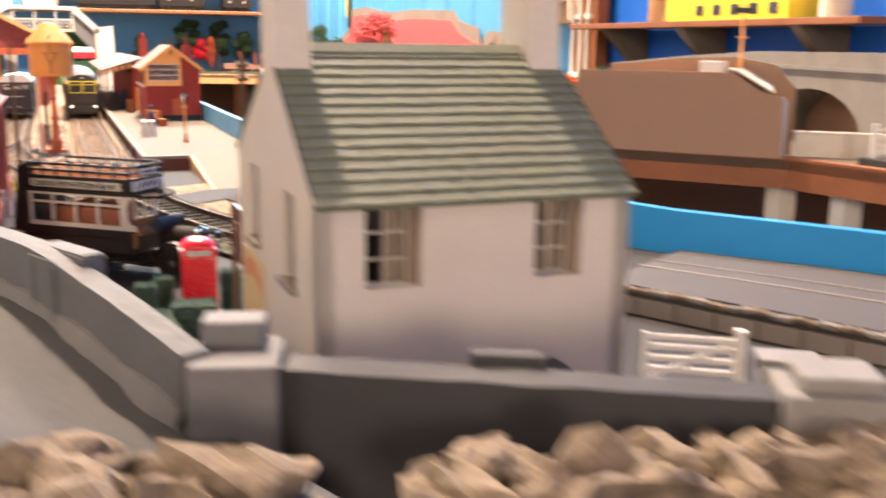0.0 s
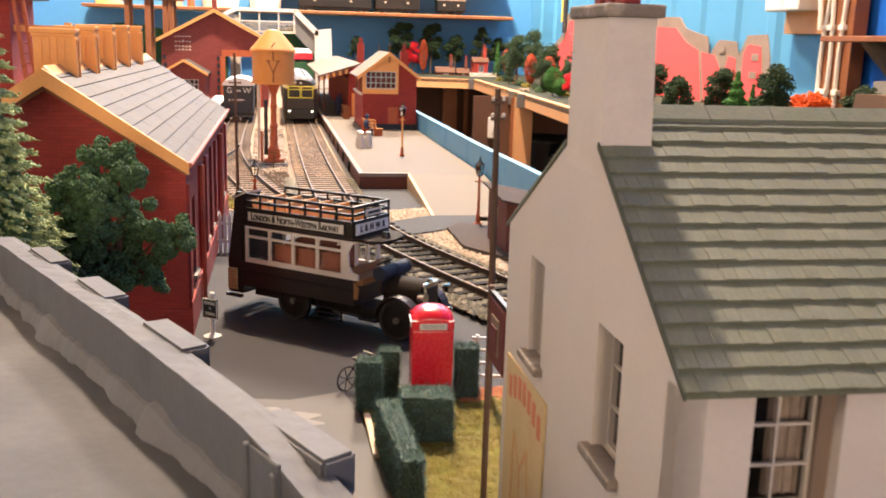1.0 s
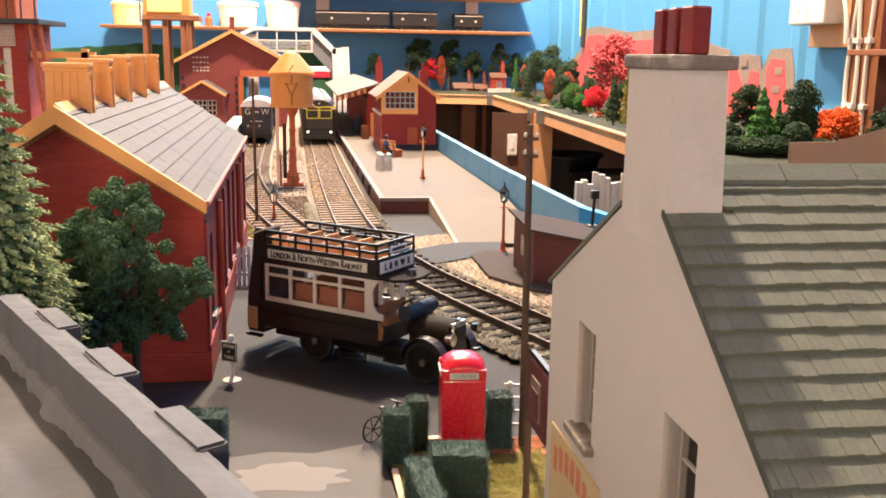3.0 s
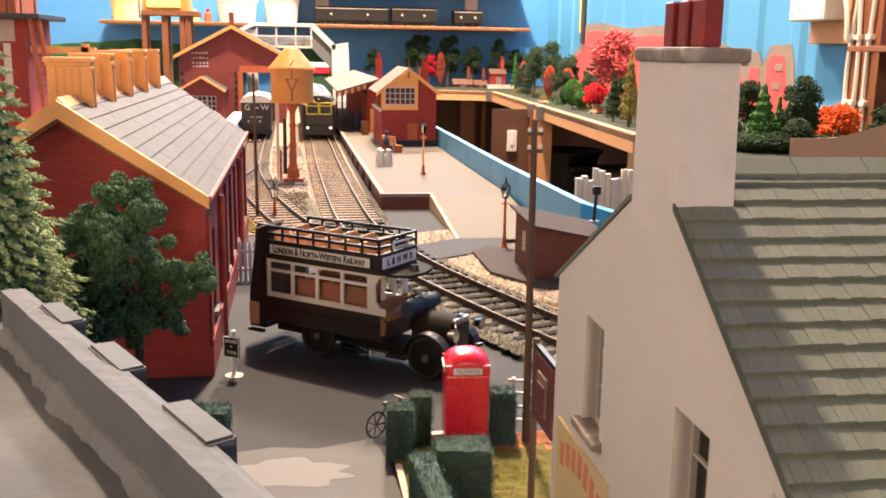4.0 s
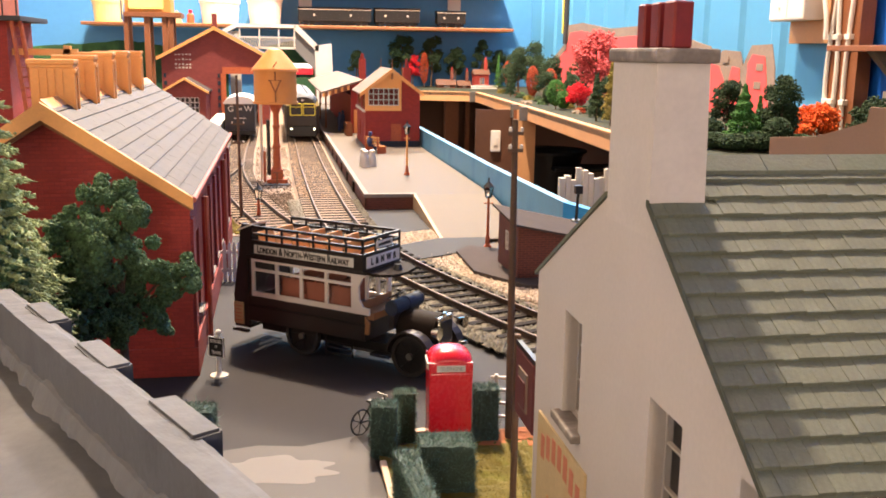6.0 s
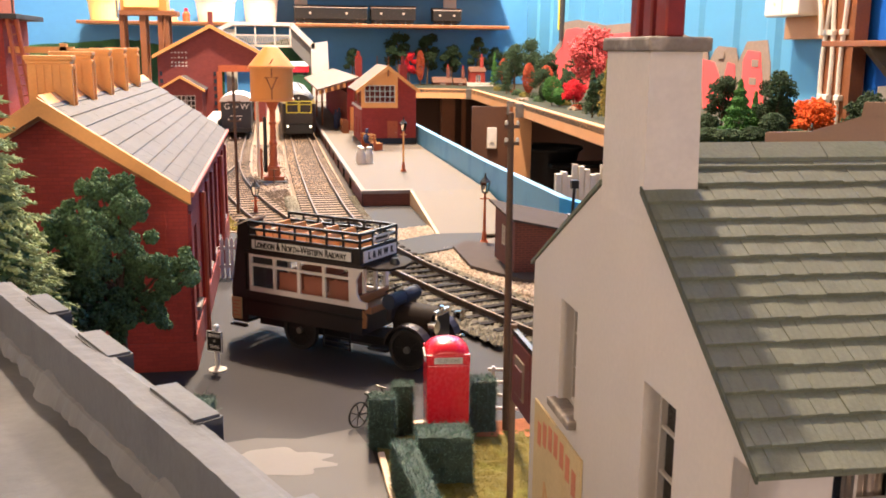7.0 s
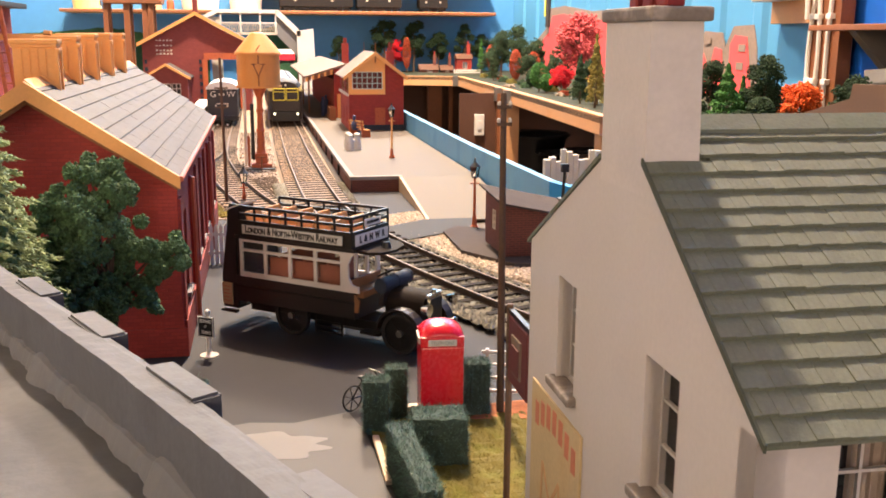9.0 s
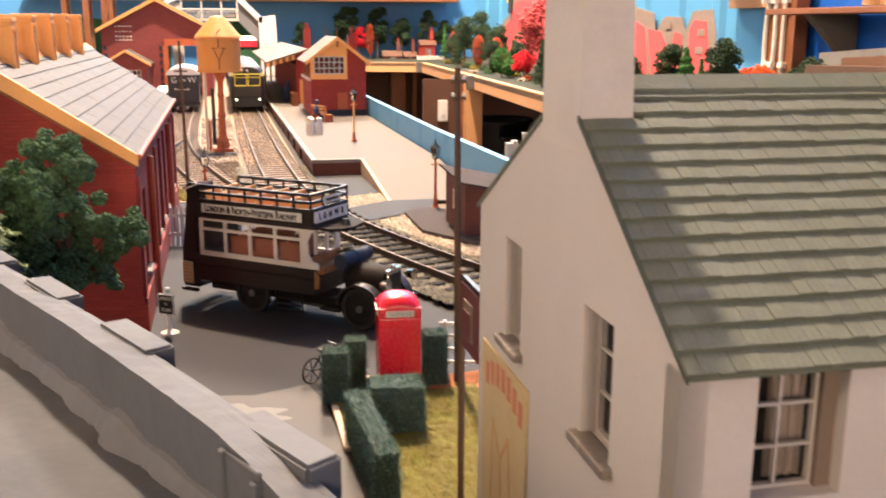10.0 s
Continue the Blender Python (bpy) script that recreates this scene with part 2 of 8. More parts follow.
EDGE = mat("platform_edge_stone", rgb(128, 120, 114), 0.8, 0.14, 8.0, 0.8, 0.2)
RAMP = mat("cream_ramp", rgb(184, 160, 132), 0.8, 0.08, 16.0, 1.0, 0.08)
# One board, two materials: deeper blue for the run in less light.
BOARD_SHADED = mat("shaded_blue_board", rgb(34, 134, 200), 0.5, 0.07, 30.0, 1.5, 0.1, second=rgb(26, 116, 186), amount=0.5)
BOARD_BLUE = mat("scuffed_blue_board", rgb(92, 152, 190), 0.5, 0.1, 22.0, 1.5, 0.2, second=rgb(62, 122, 170), amount=0.6)
WALL_BLUE = mat("shed_wall_blue_paint", rgb(80, 143, 186), 0.42, 0.05, 300.0, 9.0, 0.08)
BACK_BLUE = mat("back_wall_blue_paint", rgb(70, 132, 184), 0.5, 0.07, 300.0, 9.0, 0.06)
DEEP_BLUE = mat("deep_blue_paint", rgb(20, 92, 190), 0.5, 0.1, 200.0, 9.0, 0.05)
HILL = mat("painted_green_hill", rgb(34, 72, 44), 0.8, 0.3, 60.0, 6.0, 0.1, second=rgb(70, 110, 62), amount=0.6)
HILL_RED = mat("painted_red_rock", rgb(214, 78, 80), 0.7, 0.08, 40.0, 4.0, 0.05)
HILL_EDGE = mat("painted_brown_edge", rgb(126, 110, 100), 0.8, 0.2, 30.0, 4.0, 0.1)
PINE = mat("planed_pine", rgb(206, 152, 106), 0.55, 0.12, 40.0, 2.0, 0.08, second=rgb(190, 134, 84), amount=0.5)
WOOD_B = mat("brown_stained_timber", rgb(128, 78, 48), 0.6, 0.2, 30.0, 2.0, 0.12)
WOOD_D = mat("dark_hardboard", rgb(84, 54, 38), 0.7, 0.15, 60.0, 3.0, 0.05)
CARD = mat("brown_cardboard", rgb(148, 119, 99), 0.85, 0.06, 60.0, 1.5, 0.06)
MDF = mat("bare_board", rgb(92, 82, 72), 0.85, 0.12, 60.0, 2.0, 0.1)
# Unseen floor, ceiling and walls; tones chosen for the bounce light they give.
SHED_FLOOR = mat("concrete_floor", rgb(122, 117, 111), 0.85, 0.2, 200.0, 8.0, 0.1)
CEIL = mat("brown_ceiling_board", rgb(128, 112, 95), 0.8, 0.06, 200.0, 8.0, 0.02)
ROOM_W = mat("pale_shed_wall_paint", rgb(178, 175, 170), 0.7, 0.06, 300.0, 9.0, 0.05)
RAIL = mat("rusty_brown_rail", rgb(62, 48, 39), 0.55, 0.2, 6.0, 0.8, 0.05, metal=0.2)
RAIL_TOP = mat("bright_rail_top", rgb(112, 92, 74), 0.6, 0.25, 8.0, 0.8, 0.03, metal=0.1)
POSTER_F = mat("faded_brown_print", rgb(194, 150, 104), 0.7, 0.15, 5.0, 0.8, 0.03)
SLEEPER = mat("dark_brown_sleeper", rgb(30, 23, 19), 0.85, 0.2, 6.0, 0.6, 0.25, spec=0.15, pieces=0.3)
SLEEPER_P = mat("dusty_brown_sleeper", rgb(34, 26, 22), 0.9, 0.2, 6.0, 0.6, 0.25, spec=0.15, pieces=0.3)
BED = mat("dusty_track_bed", rgb(140, 122, 105), 0.95, 0.3, 11.0, 0.9, 0.9, second=rgb(100, 84, 72), amount=0.8)
STONE_G = mat("grey_ballast_stone", rgb(126, 122, 108), 0.85, 0.15, 3.0, 0.6, 0.2, island=0.4)
STONE_C = mat("cream_ballast_stone", rgb(178, 163, 144), 0.85, 0.1, 3.0, 0.6, 0.2, island=0.35)
STONE_D = mat("dusty_ballast_stone", rgb(166, 140, 114), 0.9, 0.15, 3.0, 0.6, 0.2, island=0.35)
CINDER = mat("grey_brown_cinder", rgb(92, 78, 66), 0.95, 0.2, 3.0, 0.6, 0.2, island=0.45)
# Dark grey ground with the platform's shadow put into the colour.
PLATFORM_SHADE = mat("shaded_ground_tone", rgb(58, 52, 49), 0.95, 0.25, 6.0, 0.8, 0.4)
GRASS = mat("olive_flock_grass", rgb(98, 88, 28), 0.95, 0.14, 7.0, 0.7, 0.8, second=rgb(100, 100, 30), amount=0.6)
GRASS_D = mat("dark_scatter_grass", rgb(36, 42, 27), 0.95, 0.35, 14.0, 1.2, 0.8, second=rgb(52, 46, 33), amount=0.5)
EARTH = mat("rusty_earth_scatter", rgb(160, 96, 58), 0.95, 0.3, 4.0, 0.7, 0.8)
KERB_C = mat("cream_kerb", rgb(216, 196, 170), 0.8, 0.1, 6.0, 0.8, 0.1)
LEAF = mat("dark_green_foam_leaf", rgb(72, 98, 66), 0.95, 0.25, 4.0, 0.5, 0.0, island=0.4)
LEAF_D = mat("deep_green_foam_leaf", rgb(38, 58, 34), 0.95, 0.25, 4.0, 0.5, 0.0, island=0.4)
LEAF_P = mat("pale_green_pine_fringe", rgb(144, 158, 110), 0.95, 0.2, 4.0, 0.5, 0.0, island=0.35)
LEAF_B = mat("bright_green_foam_leaf", rgb(52, 96, 40), 0.95, 0.25, 4.0, 0.5, 0.0, island=0.3)
LEAF_O = mat("orange_foam_leaf", rgb(206, 92, 34), 0.95, 0.2, 4.0, 0.5, 0.0, island=0.3)
LEAF_R = mat("brown_red_foam_leaf", rgb(150, 66, 40), 0.95, 0.2, 4.0, 0.5, 0.0, island=0.3)
LEAF_C = mat("crimson_foam_leaf", rgb(188, 24, 40), 0.95, 0.2, 4.0, 0.5, 0.0, island=0.3)
LEAF_K = mat("coral_red_foam_leaf", rgb(186, 82, 84), 0.95, 0.2, 4.0, 0.5, 0.0, island=0.3)
LEAF_Y = mat("olive_yellow_foam_leaf", rgb(122, 112, 52), 0.95, 0.2, 4.0, 0.5, 0.0, island=0.3)
BARK = mat("grey_brown_bark", rgb(88, 70, 56), 0.9, 0.25, 2.0, 0.5, 0.4)
HEDGE = mat("green_black_hedge_fibre", rgb(72, 92, 84), 0.9, 0.25, 5.0, 0.5, 0.4, island=0.6)
HEDGE_T = mat("teal_hedge_fibre", rgb(92, 124, 112), 0.8, 0.25, 5.0, 0.5, 0.0, island=0.6)
POLE = mat("weathered_pole_wood", rgb(86, 66, 52), 0.8, 0.25, 6.0, 0.6, 0.3)
WHITE = mat("white_plastic", rgb(216, 210, 202), 0.45, 0.04, 20.0, 1.0, 0.03)
WHITE_D = mat("dirty_white_plastic", rgb(205, 196, 182), 0.55, 0.08, 8.0, 1.0, 0.05)
RED_P = mat("glossy_red_plastic", rgb(198, 22, 44), 0.28, 0.03, 20.0, 1.0, 0.02, spec=0.5, coat=0.2)
BLACK = mat("black_enamel", rgb(22, 20, 20), 0.4, 0.2, 8.0, 0.8, 0.03)
BUS_B = mat("chocolate_bus_enamel", rgb(34, 27, 25), 0.45, 0.12, 10.0, 0.8, 0.02, spec=0.5)
BONNET = mat("worn_brown_bonnet_enamel", rgb(34, 27, 23), 0.7, 0.2, 5.0, 0.6, 0.03, spec=0.08, second=rgb(26, 21, 19), amount=0.6)
BUS_G = mat("dark_bus_enamel", rgb(36, 32, 29), 0.3, 0.12, 10.0, 0.8, 0.02)
TYRE = mat("black_rubber", rgb(30, 28, 28), 0.7, 0.15, 4.0, 0.6, 0.05)
CHROME = mat("bright_plated_metal", rgb(210, 206, 200), 0.18, 0.05, 8.0, 0.8, 0.02, metal=1.0)
IRON = mat("dull_lead_metal", rgb(120, 118, 116), 0.45, 0.15, 4.0, 0.6, 0.05, metal=0.7)
STOCK = mat("black_brown_wagon_paint", rgb(26, 24, 24), 0.6, 0.2, 14.0, 1.0, 0.05)
ALLOY = mat("pale_churn_metal", rgb(196, 190, 184), 0.45, 0.1, 4.0, 0.6, 0.05, metal=0.5)
SEAT = mat("tan_wooden_seat", rgb(210, 152, 92), 0.55, 0.08, 6.0, 0.7, 0.05)
CAB = mat("tan_brown_cab_wood", rgb(136, 96, 62), 0.6, 0.12, 6.0, 0.7, 0.06)
SALOON = mat("red_brown_saloon_seat", rgb(134, 78, 58), 0.6, 0.12, 6.0, 0.7, 0.05)
SIGN_W = mat("cream_sign_panel", rgb(196, 193, 186), 0.5, 0.04, 10.0, 0.8, 0.02)
NAVY = mat("navy_fabric", rgb(33, 41, 56), 0.7, 0.15, 4.0, 0.6, 0.1)
COAT = mat("dull_blue_figure_paint", rgb(52, 62, 100), 0.6, 0.2, 3.0, 0.5, 0.05)
GREY_R = mat("grey_carriage_roof", rgb(116, 116, 116), 0.5, 0.1, 30.0, 1.0, 0.03)
COACH_B = mat("dark_brown_coach_side", rgb(44, 34, 30), 0.4, 0.1, 20.0, 1.0, 0.02)
COACH_C = mat("cream_coach_side", rgb(190, 168, 104), 0.4, 0.06, 20.0, 1.0, 0.02)
YELLOW = mat("yellow_line_paint", rgb(214, 200, 70), 0.45, 0.05, 10.0, 1.0, 0.02)
WAGON = mat("dark_grey_wagon_paint", rgb(50, 50, 54), 0.55, 0.15, 14.0, 1.0, 0.04)
POSTER_Y = mat("faded_yellow_poster", rgb(192, 170, 128), 0.7, 0.12, 8.0, 0.8, 0.05, second=rgb(180, 150, 108), amount=0.6)
POSTER_R = mat("faded_red_print", rgb(190, 116, 88), 0.7, 0.15, 5.0, 0.8, 0.03)
MAROON = mat("maroon_sign_paint", rgb(92, 44, 44), 0.6, 0.15, 5.0, 0.8, 0.05)
TUB_W = mat("white_plastic_tub", rgb(240, 232, 220), 0.4, 0.03, 40.0, 2.0, 0.02)
TUB_Y = mat("cream_plastic_tub", rgb(238, 214, 140), 0.4, 0.03, 40.0, 2.0, 0.02)
MAGENTA = mat("magenta_card_box", rgb(150, 20, 62), 0.5, 0.05, 60.0, 2.0, 0.02)
BOX_Y = mat("yellow_card_box", rgb(226, 206, 50), 0.5, 0.05, 60.0, 2.0, 0.02)
JAR = mat("amber_jar_contents", rgb(206, 160, 110), 0.5, 0.1, 20.0, 2.0, 0.02)
BOWL = mat("black_plastic", rgb(20, 20, 24), 0.4, 0.1, 30.0, 2.0, 0.02)
STONE_W = mat("grey_stone_viaduct", rgb(120, 116, 112), 0.85, 0.18, 14.0, 1.0, 0.4)
PIER_P = mat("pale_grey_pier_paint", rgb(100, 100, 102), 0.75, 0.12, 16.0, 1.4, 0.5, second=rgb(112, 111, 111), amount=0.6)
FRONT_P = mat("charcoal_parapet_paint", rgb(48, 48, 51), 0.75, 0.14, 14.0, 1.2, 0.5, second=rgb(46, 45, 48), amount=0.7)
SASH_P = mat("dull_white_sash_paint", rgb(176, 168, 160), 0.5, 0.06, 6.0, 0.6, 0.05)
CURTAIN = mat("beige_curtain_card", rgb(116, 99, 87), 0.8, 0.1, 3.0, 0.6, 0.1)
ROCK = mat("tan_bark_rock", rgb(120, 106, 91), 0.95, 0.45, 5.0, 0.8, 1.0, second=rgb(58, 49, 42), amount=0.9)
FELT = mat("dark_roofing_felt", rgb(72, 66, 65), 0.95, 0.12, 8.0, 0.8, 0.2, spec=0.1)
SHAKE = mat("pale_station_roof", rgb(122, 102, 89), 0.7, 0.1, 12.0, 0.8, 0.1)
GLASS = glass_mat("clear_glazing")
LAMP_ON = glow_mat("lit_headlamp", (1.0, 0.95, 0.7, 1), 3.5)

# ---- the room ----


def structure(name, bm, material, label, smooth=False):
    return tagged(finish(name, bm, material, None, smooth), label, "structure", kind="structure")


def sheet(bm, outline, z0, z1):
    return slab(bm, [(x, y, z0) for x, y in outline], (0, 0, 1), z1 - z0)


structure("floor", boxed(-1300, 560, -1500, 2150, -780, -760), SHED_FLOOR, "bare concrete floor of a garden shed")
structure("ceiling", boxed(-1300, 560, -1500, 2150, 1300, 1320), CEIL, "plain brown board ceiling of the shed")
structure("wall_north", boxed(-1300, 560, 2100, 2120, -760, 1300), BACK_BLUE, "back shed wall painted plain sky blue")
structure("wall_west", boxed(-1300, -1280, -1500, 2100, -760, 1300), ROOM_W, "plain pale shed wall beside the layout")
structure("wall_south", boxed(-1280, 540, -1500, -1480, -760, 1300), ROOM_W, "plain pale shed wall behind the layout")
wall_east = structure("wall_east", boxed(540, 560, -1480, 2100, -760, 1300), DEEP_BLUE, "side shed wall painted deep blue")

# ribbed light-blue sheet on the east wall
structure("wall_cladding", boxed(534, 537, 905, 2098, 20, 900), WALL_BLUE, "light-blue cladding sheet on the side wall")
structure("wall_panel", boxed(531, 534, 905, 1010, 20, 172), WALL_BLUE, "smooth light-blue board fixed over the cladding")
yy = 1040.0
while yy < 2090:
    rib = slab(bmnew(), [(534, yy, 20), (534, yy + 34, 20), (530, yy + 26, 20), (530, yy + 8, 20)], (0, 0, 1), 880)
    structure("wall_rib", rib, WALL_BLUE, "shallow pressed rib of the blue cladding")
    yy += 96.0

# ---- baseboard and ground ----
structure("baseboard", sheet(bmnew(), [(-420, -260), (330, -260), (330, 180), (262, 275), (134, 480), (134, 1990), (-420, 1990)], -14, -0.6), MDF, "model railway baseboard of bare grey board")
for x, y in ((-400, -240), (310, -240), (-400, 1960), (110, 1960), (-400, 860), (110, 860)):
    structure("baseboard_leg", boxed(x - 20, x + 20, y - 20, y + 20, -760, -14), PINE, "square timber leg under the baseboard")
ROAD_LINE = [(-160, 150), (120, 150), (120, 215), (84, 335), (68, 358), (56, 381), (46, 408), (34, 455), (20, 520), (-5, 556), (-26, 560), (-160, 560)]
structure("road", sheet(bmnew(), ROAD_LINE, -0.6, 0.0), ROAD, "smooth grey painted road of the station yard")
structure("pavement", sheet(bmnew(), [(-60, 180), (34, 180), (20, 262), (19, 283), (16, 296), (3, 291.5), (-7, 293.5), (-15, 291.5), (-40, 296), (-70, 292)], 0.0, 0.5), PAVING, "pale grey paving beside the station yard road")
# Patch paler than the paving, with an uneven outline.
bm = bmnew()
ring = []
for k in range(60):
    a = math.tau * k / 60
    r = 1 + 0.5 * noise.noise(Vector((math.cos(a) * 2.2, math.sin(a) * 2.2, 3.3)))
    ring.append((-4 + 13.5 * r * math.cos(a), 279 + 7.5 * r * math.sin(a)))
sheet(bm, ring, 0.5, 0.54)
structure("paint_patch", bm, WHITE_PATCH, "pale patch of uneven outline on the paving")
structure("forecourt", sheet(bmnew(), [(96, 150), (320, 150), (262, 274), (226, 318), (140, 470), (86, 335), (120, 216)], -0.6, -0.1), ROAD, "grey painted yard beyond the cottage")
structure("track_bed", sheet(bmnew(), [(-78, 556), (-5, 556), (20, 520), (34, 455), (46, 408), (56, 381), (68, 358), (84, 335), (116, 270), (150, 290), (110, 380), (98, 428), (76, 452), (60, 480), (52, 514), (100, 531), (48, 628), (48, 1900), (-78, 1900)], -0.6, 0.4), BED, "dusty brown track bed between the lines")
structure("crossing", sheet(bmnew(), [(46, 497), (52, 480), (96, 508), (100, 531), (75, 531), (50, 513)], 0.0, 2.2), ROAD, "flat grey boarded foot crossing at the ramp")
structure("yard_floor", sheet(bmnew(), [(48, 532), (76, 532), (76, 628), (48, 628)], -0.6, 0.9), ROAD, "grey floor in front of the platform end")

# grass patch and kerbs by the cottage
bm = bmnew()
bmesh.ops.create_grid(bm, x_segments=60, y_segments=60, size=1.0)
for v in bm.verts:
    u, w = v.co.x * 0.5 + 0.5, v.co.y * 0.5 + 0.5
    x0, x1 = 20 + 4 * (1 - w), 60 - 2 * w
    v.co = Vector((x0 + (x1 - x0) * u, 196 + 92 * w, 0.9 + 0.5 * noise.noise(Vector((u * 26, w * 40, 0.5)))))
bmesh.ops.solidify(bm, geom=bm.faces[:], thickness=0.6)
structure("lawn", bm, GRASS, "patch of mottled olive flock grass by the cottage")
bm = sheet(bmnew(), [(44, 286), (62, 283), (66, 296), (45, 294)], 0.0, 0.9)
structure("earth_bed", bm, EARTH, "strip of rusty scatter earth beside the lawn")
bm = bmnew()
box(bm, 19.9, 21.4, 256, 279, 0.5, 1.6, 0, 0.3)
structure("kerb", bm, KERB_C, "low cream kerb along the lawn edge")
bm = bmnew()
box(bm, 26, 34, 294.5, 296.5, 0.0, 1.5, 0, 0.3)
structure("kerb", bm, KERB_C, "short cream kerb behind the telephone box")

# bridge approach: deck, parapets and piers of plaster
PA, PB = Vector((-49.0, 252.0, 0)), Vector((16.0, 121.5, 0))
along = (PB - PA).normalized()
side = Vector((along.y, -along.x, 0))  # towards the deck


def wall_pt(s, off, z):
    p = PA + along * s + side * off
    return (p.x, p.y, z)


span = (PB - PA).length


def wall_top(s):
    """Height of the parapet's top: it falls a little at both ends."""
    u = s / span
    return 51.8 - 7.5 * max(0, (u - 0.72) / 0.28) ** 1.3 - 2.2 * max(0, 1 - u / 0.5)


bm = bmnew()
bmesh.ops.create_grid(bm, x_segments=70, y_segments=70, size=1.0)
for v in bm.verts:
    u, w = v.co.x * 0.5 + 0.5, v.co.y * 0.5 + 0.5
    p = PA + along * (-60 + (span + 90) * u) + side * (-1.0 + 150 * w)
    s, off = -60 + (span + 90) * u, -1.0 + 150 * w
    z = wall_top(min(s, span + 4)) - 8.7 - 0.03 * off - 0.04 * max(0, s - span) + 0.7 * noise.noise(Vector((p.x * 0.05, p.y * 0.05, 0))) + 0.35 * noise.noise(Vector((p.x * 0.22, p.y * 0.16, 4)))
    v.co = Vector((p.x, p.y, z))
ext = bmesh.ops.extrude_face_region(bm, geom=bm.faces[:])
for v in [g for g in ext["geom"] if isinstance(g, bmesh.types.BMVert)]:
    v.co.z = -0.5
bridge = structure("bridge_deck", bm, DECK, "rough pale plaster deck of the bridge approach", True)

bm = bmnew()
bmesh.ops.create_grid(bm, x_segments=90, y_segments=8, size=1.0)
for v in bm.verts:
    u, w = v.co.x * 0.5 + 0.5, v.co.y * 0.5 + 0.5
    s = span * u
    lift = 0.22 * noise.noise(Vector((s * 0.11, 2, 0))) + 0.14 * noise.noise(Vector((s * 0.5, w * 2, 7)))
    v.co = Vector(wall_pt(s, 2.2 - 3.9 * w + 0.07 * noise.noise(Vector((s * 0.2, w * 3, 1))), wall_top(s) + lift - (0.12 if w > 0.8 else 0)))
ext = bmesh.ops.extrude_face_region(bm, geom=bm.faces[:])
for v in [g for g in ext["geom"] if isinstance(g, bmesh.types.BMVert)]:
    v.co.z = 0.0
parapet = thing("bridge_parapet", "weathered grey plaster bridge parapet with stepped coping blocks", "parapet", 0, 0, 0)
part("wall", bm, PARAPET, parapet, smooth=False)
for s in (23.0, 51.2, 79.5, 112.0):
    bm = bmnew()
    z = wall_top(s)
    a = [wall_pt(s - 6.6, -0.3, z - 4), wall_pt(s + 6.6, -0.5, z - 4), wall_pt(s + 6.2, -4.2, z - 4), wall_pt(s - 6.3, -4.0, z - 4)]
    slab(bm, a, (0, 0, 1), 4.38)
    bmesh.ops.bevel(bm, geom=bm.edges[:], offset=0.35, segments=2, affect="EDGES")
    part("coping_block", bm, PARAPET, parapet)
for s0, s1, out in ((110.0, 116.0, 2.5), (109.6, 110.5, 2.95), (115.2, 116.3, 3.0)):
    z = wall_top(s0) - 0.5
    bm = slab(bmnew(), [wall_pt(s0, 2.0, 30), wall_pt(s1, 2.0, 30), wall_pt(s1 - 0.1, out, 30), wall_pt(s0 + 0.1, out, 30)], (0, 0, 1), z - 30)
    bmesh.ops.bevel(bm, geom=bm.edges[:], offset=0.15, segments=1, affect="EDGES")
    part("pilaster", bm, PARAPET, parapet)
bm = bmnew()
prev = None
for k in range(150):
    s = span * k / 149
    z = wall_top(s) - 8.8
    wide = max(0.1, 0.9 + 1.7 * noise.noise(Vector((s * 0.11, 5, 0))) + 0.5 * noise.noise(Vector((s * 0.5, 9, 0))))
    row = [bm.verts.new(wall_pt(s, 1.9, z + 1.7 + 0.9 * wide)), bm.verts.new(wall_pt(s, 2.45 + 0.25 * wide, z + 1.5 + 0.7 * wide)), bm.verts.new(wall_pt(s, 3.0 + 1.0 * wide, z - 0.8))]
    if prev:
        for i in range(2):
            bm.faces.new((prev[i], row[i], row[i + 1], prev[i + 1]))
    prev = row
part("mortar_fillet", bm, PIER_P, parapet, "rough pale plaster squeezed along the wall foot")

# the corner pier and the front parapet run on before the cottage
pier = thing("bridge_pier", "square grey plaster pier at the parapet corner", "pier", 22.5, 122.5, 0, -16)
part("shaft", boxed(-7, 3.6, -6, 6, 0, 43.5, 0.6), PIER_P, pier)
bm = boxed(-6.2, 1.6, 1.0, 6.5, 43.5, 46.8, 0.6)
part("coping_block", bm, PIER_P, pier)
front = thing("front_parapet", "dark grey plaster parapet wall before the cottage", "parapet", 26.6, 121.0, 0, -28)
bm = bmnew()
bmesh.ops.create_grid(bm, x_segments=60, y_segments=3, size=1.0)
for v in bm.verts:
    u, w = v.co.x * 0.5 + 0.5, v.co.y * 0.5 + 0.5
    v.co = Vector((58 * u, -3 + 6 * w, 42.0 - 0.6 * u + 0.3 * noise.noise(Vector((u * 9, w, 3)))))
ext = bmesh.ops.extrude_face_region(bm, geom=bm.faces[:])
for v in [g for g in ext["geom"] if isinstance(g, bmesh.types.BMVert)]:
    v.co.z = 0.0
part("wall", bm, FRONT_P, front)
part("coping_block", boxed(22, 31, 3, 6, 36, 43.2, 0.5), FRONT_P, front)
far_pier = thing("bridge_pier", "pale grey plaster pier at the far end of the wall", "pier", 83, 91.5, 0, -28)
part("shaft", boxed(-6, 6, -5, 5, 0, 42.5, 0.6), PLASTER, far_pier)
part("coping_block", boxed(-4, 5, -4, 4, 42.5, 44.5, 0.5), PLASTER, far_pier)

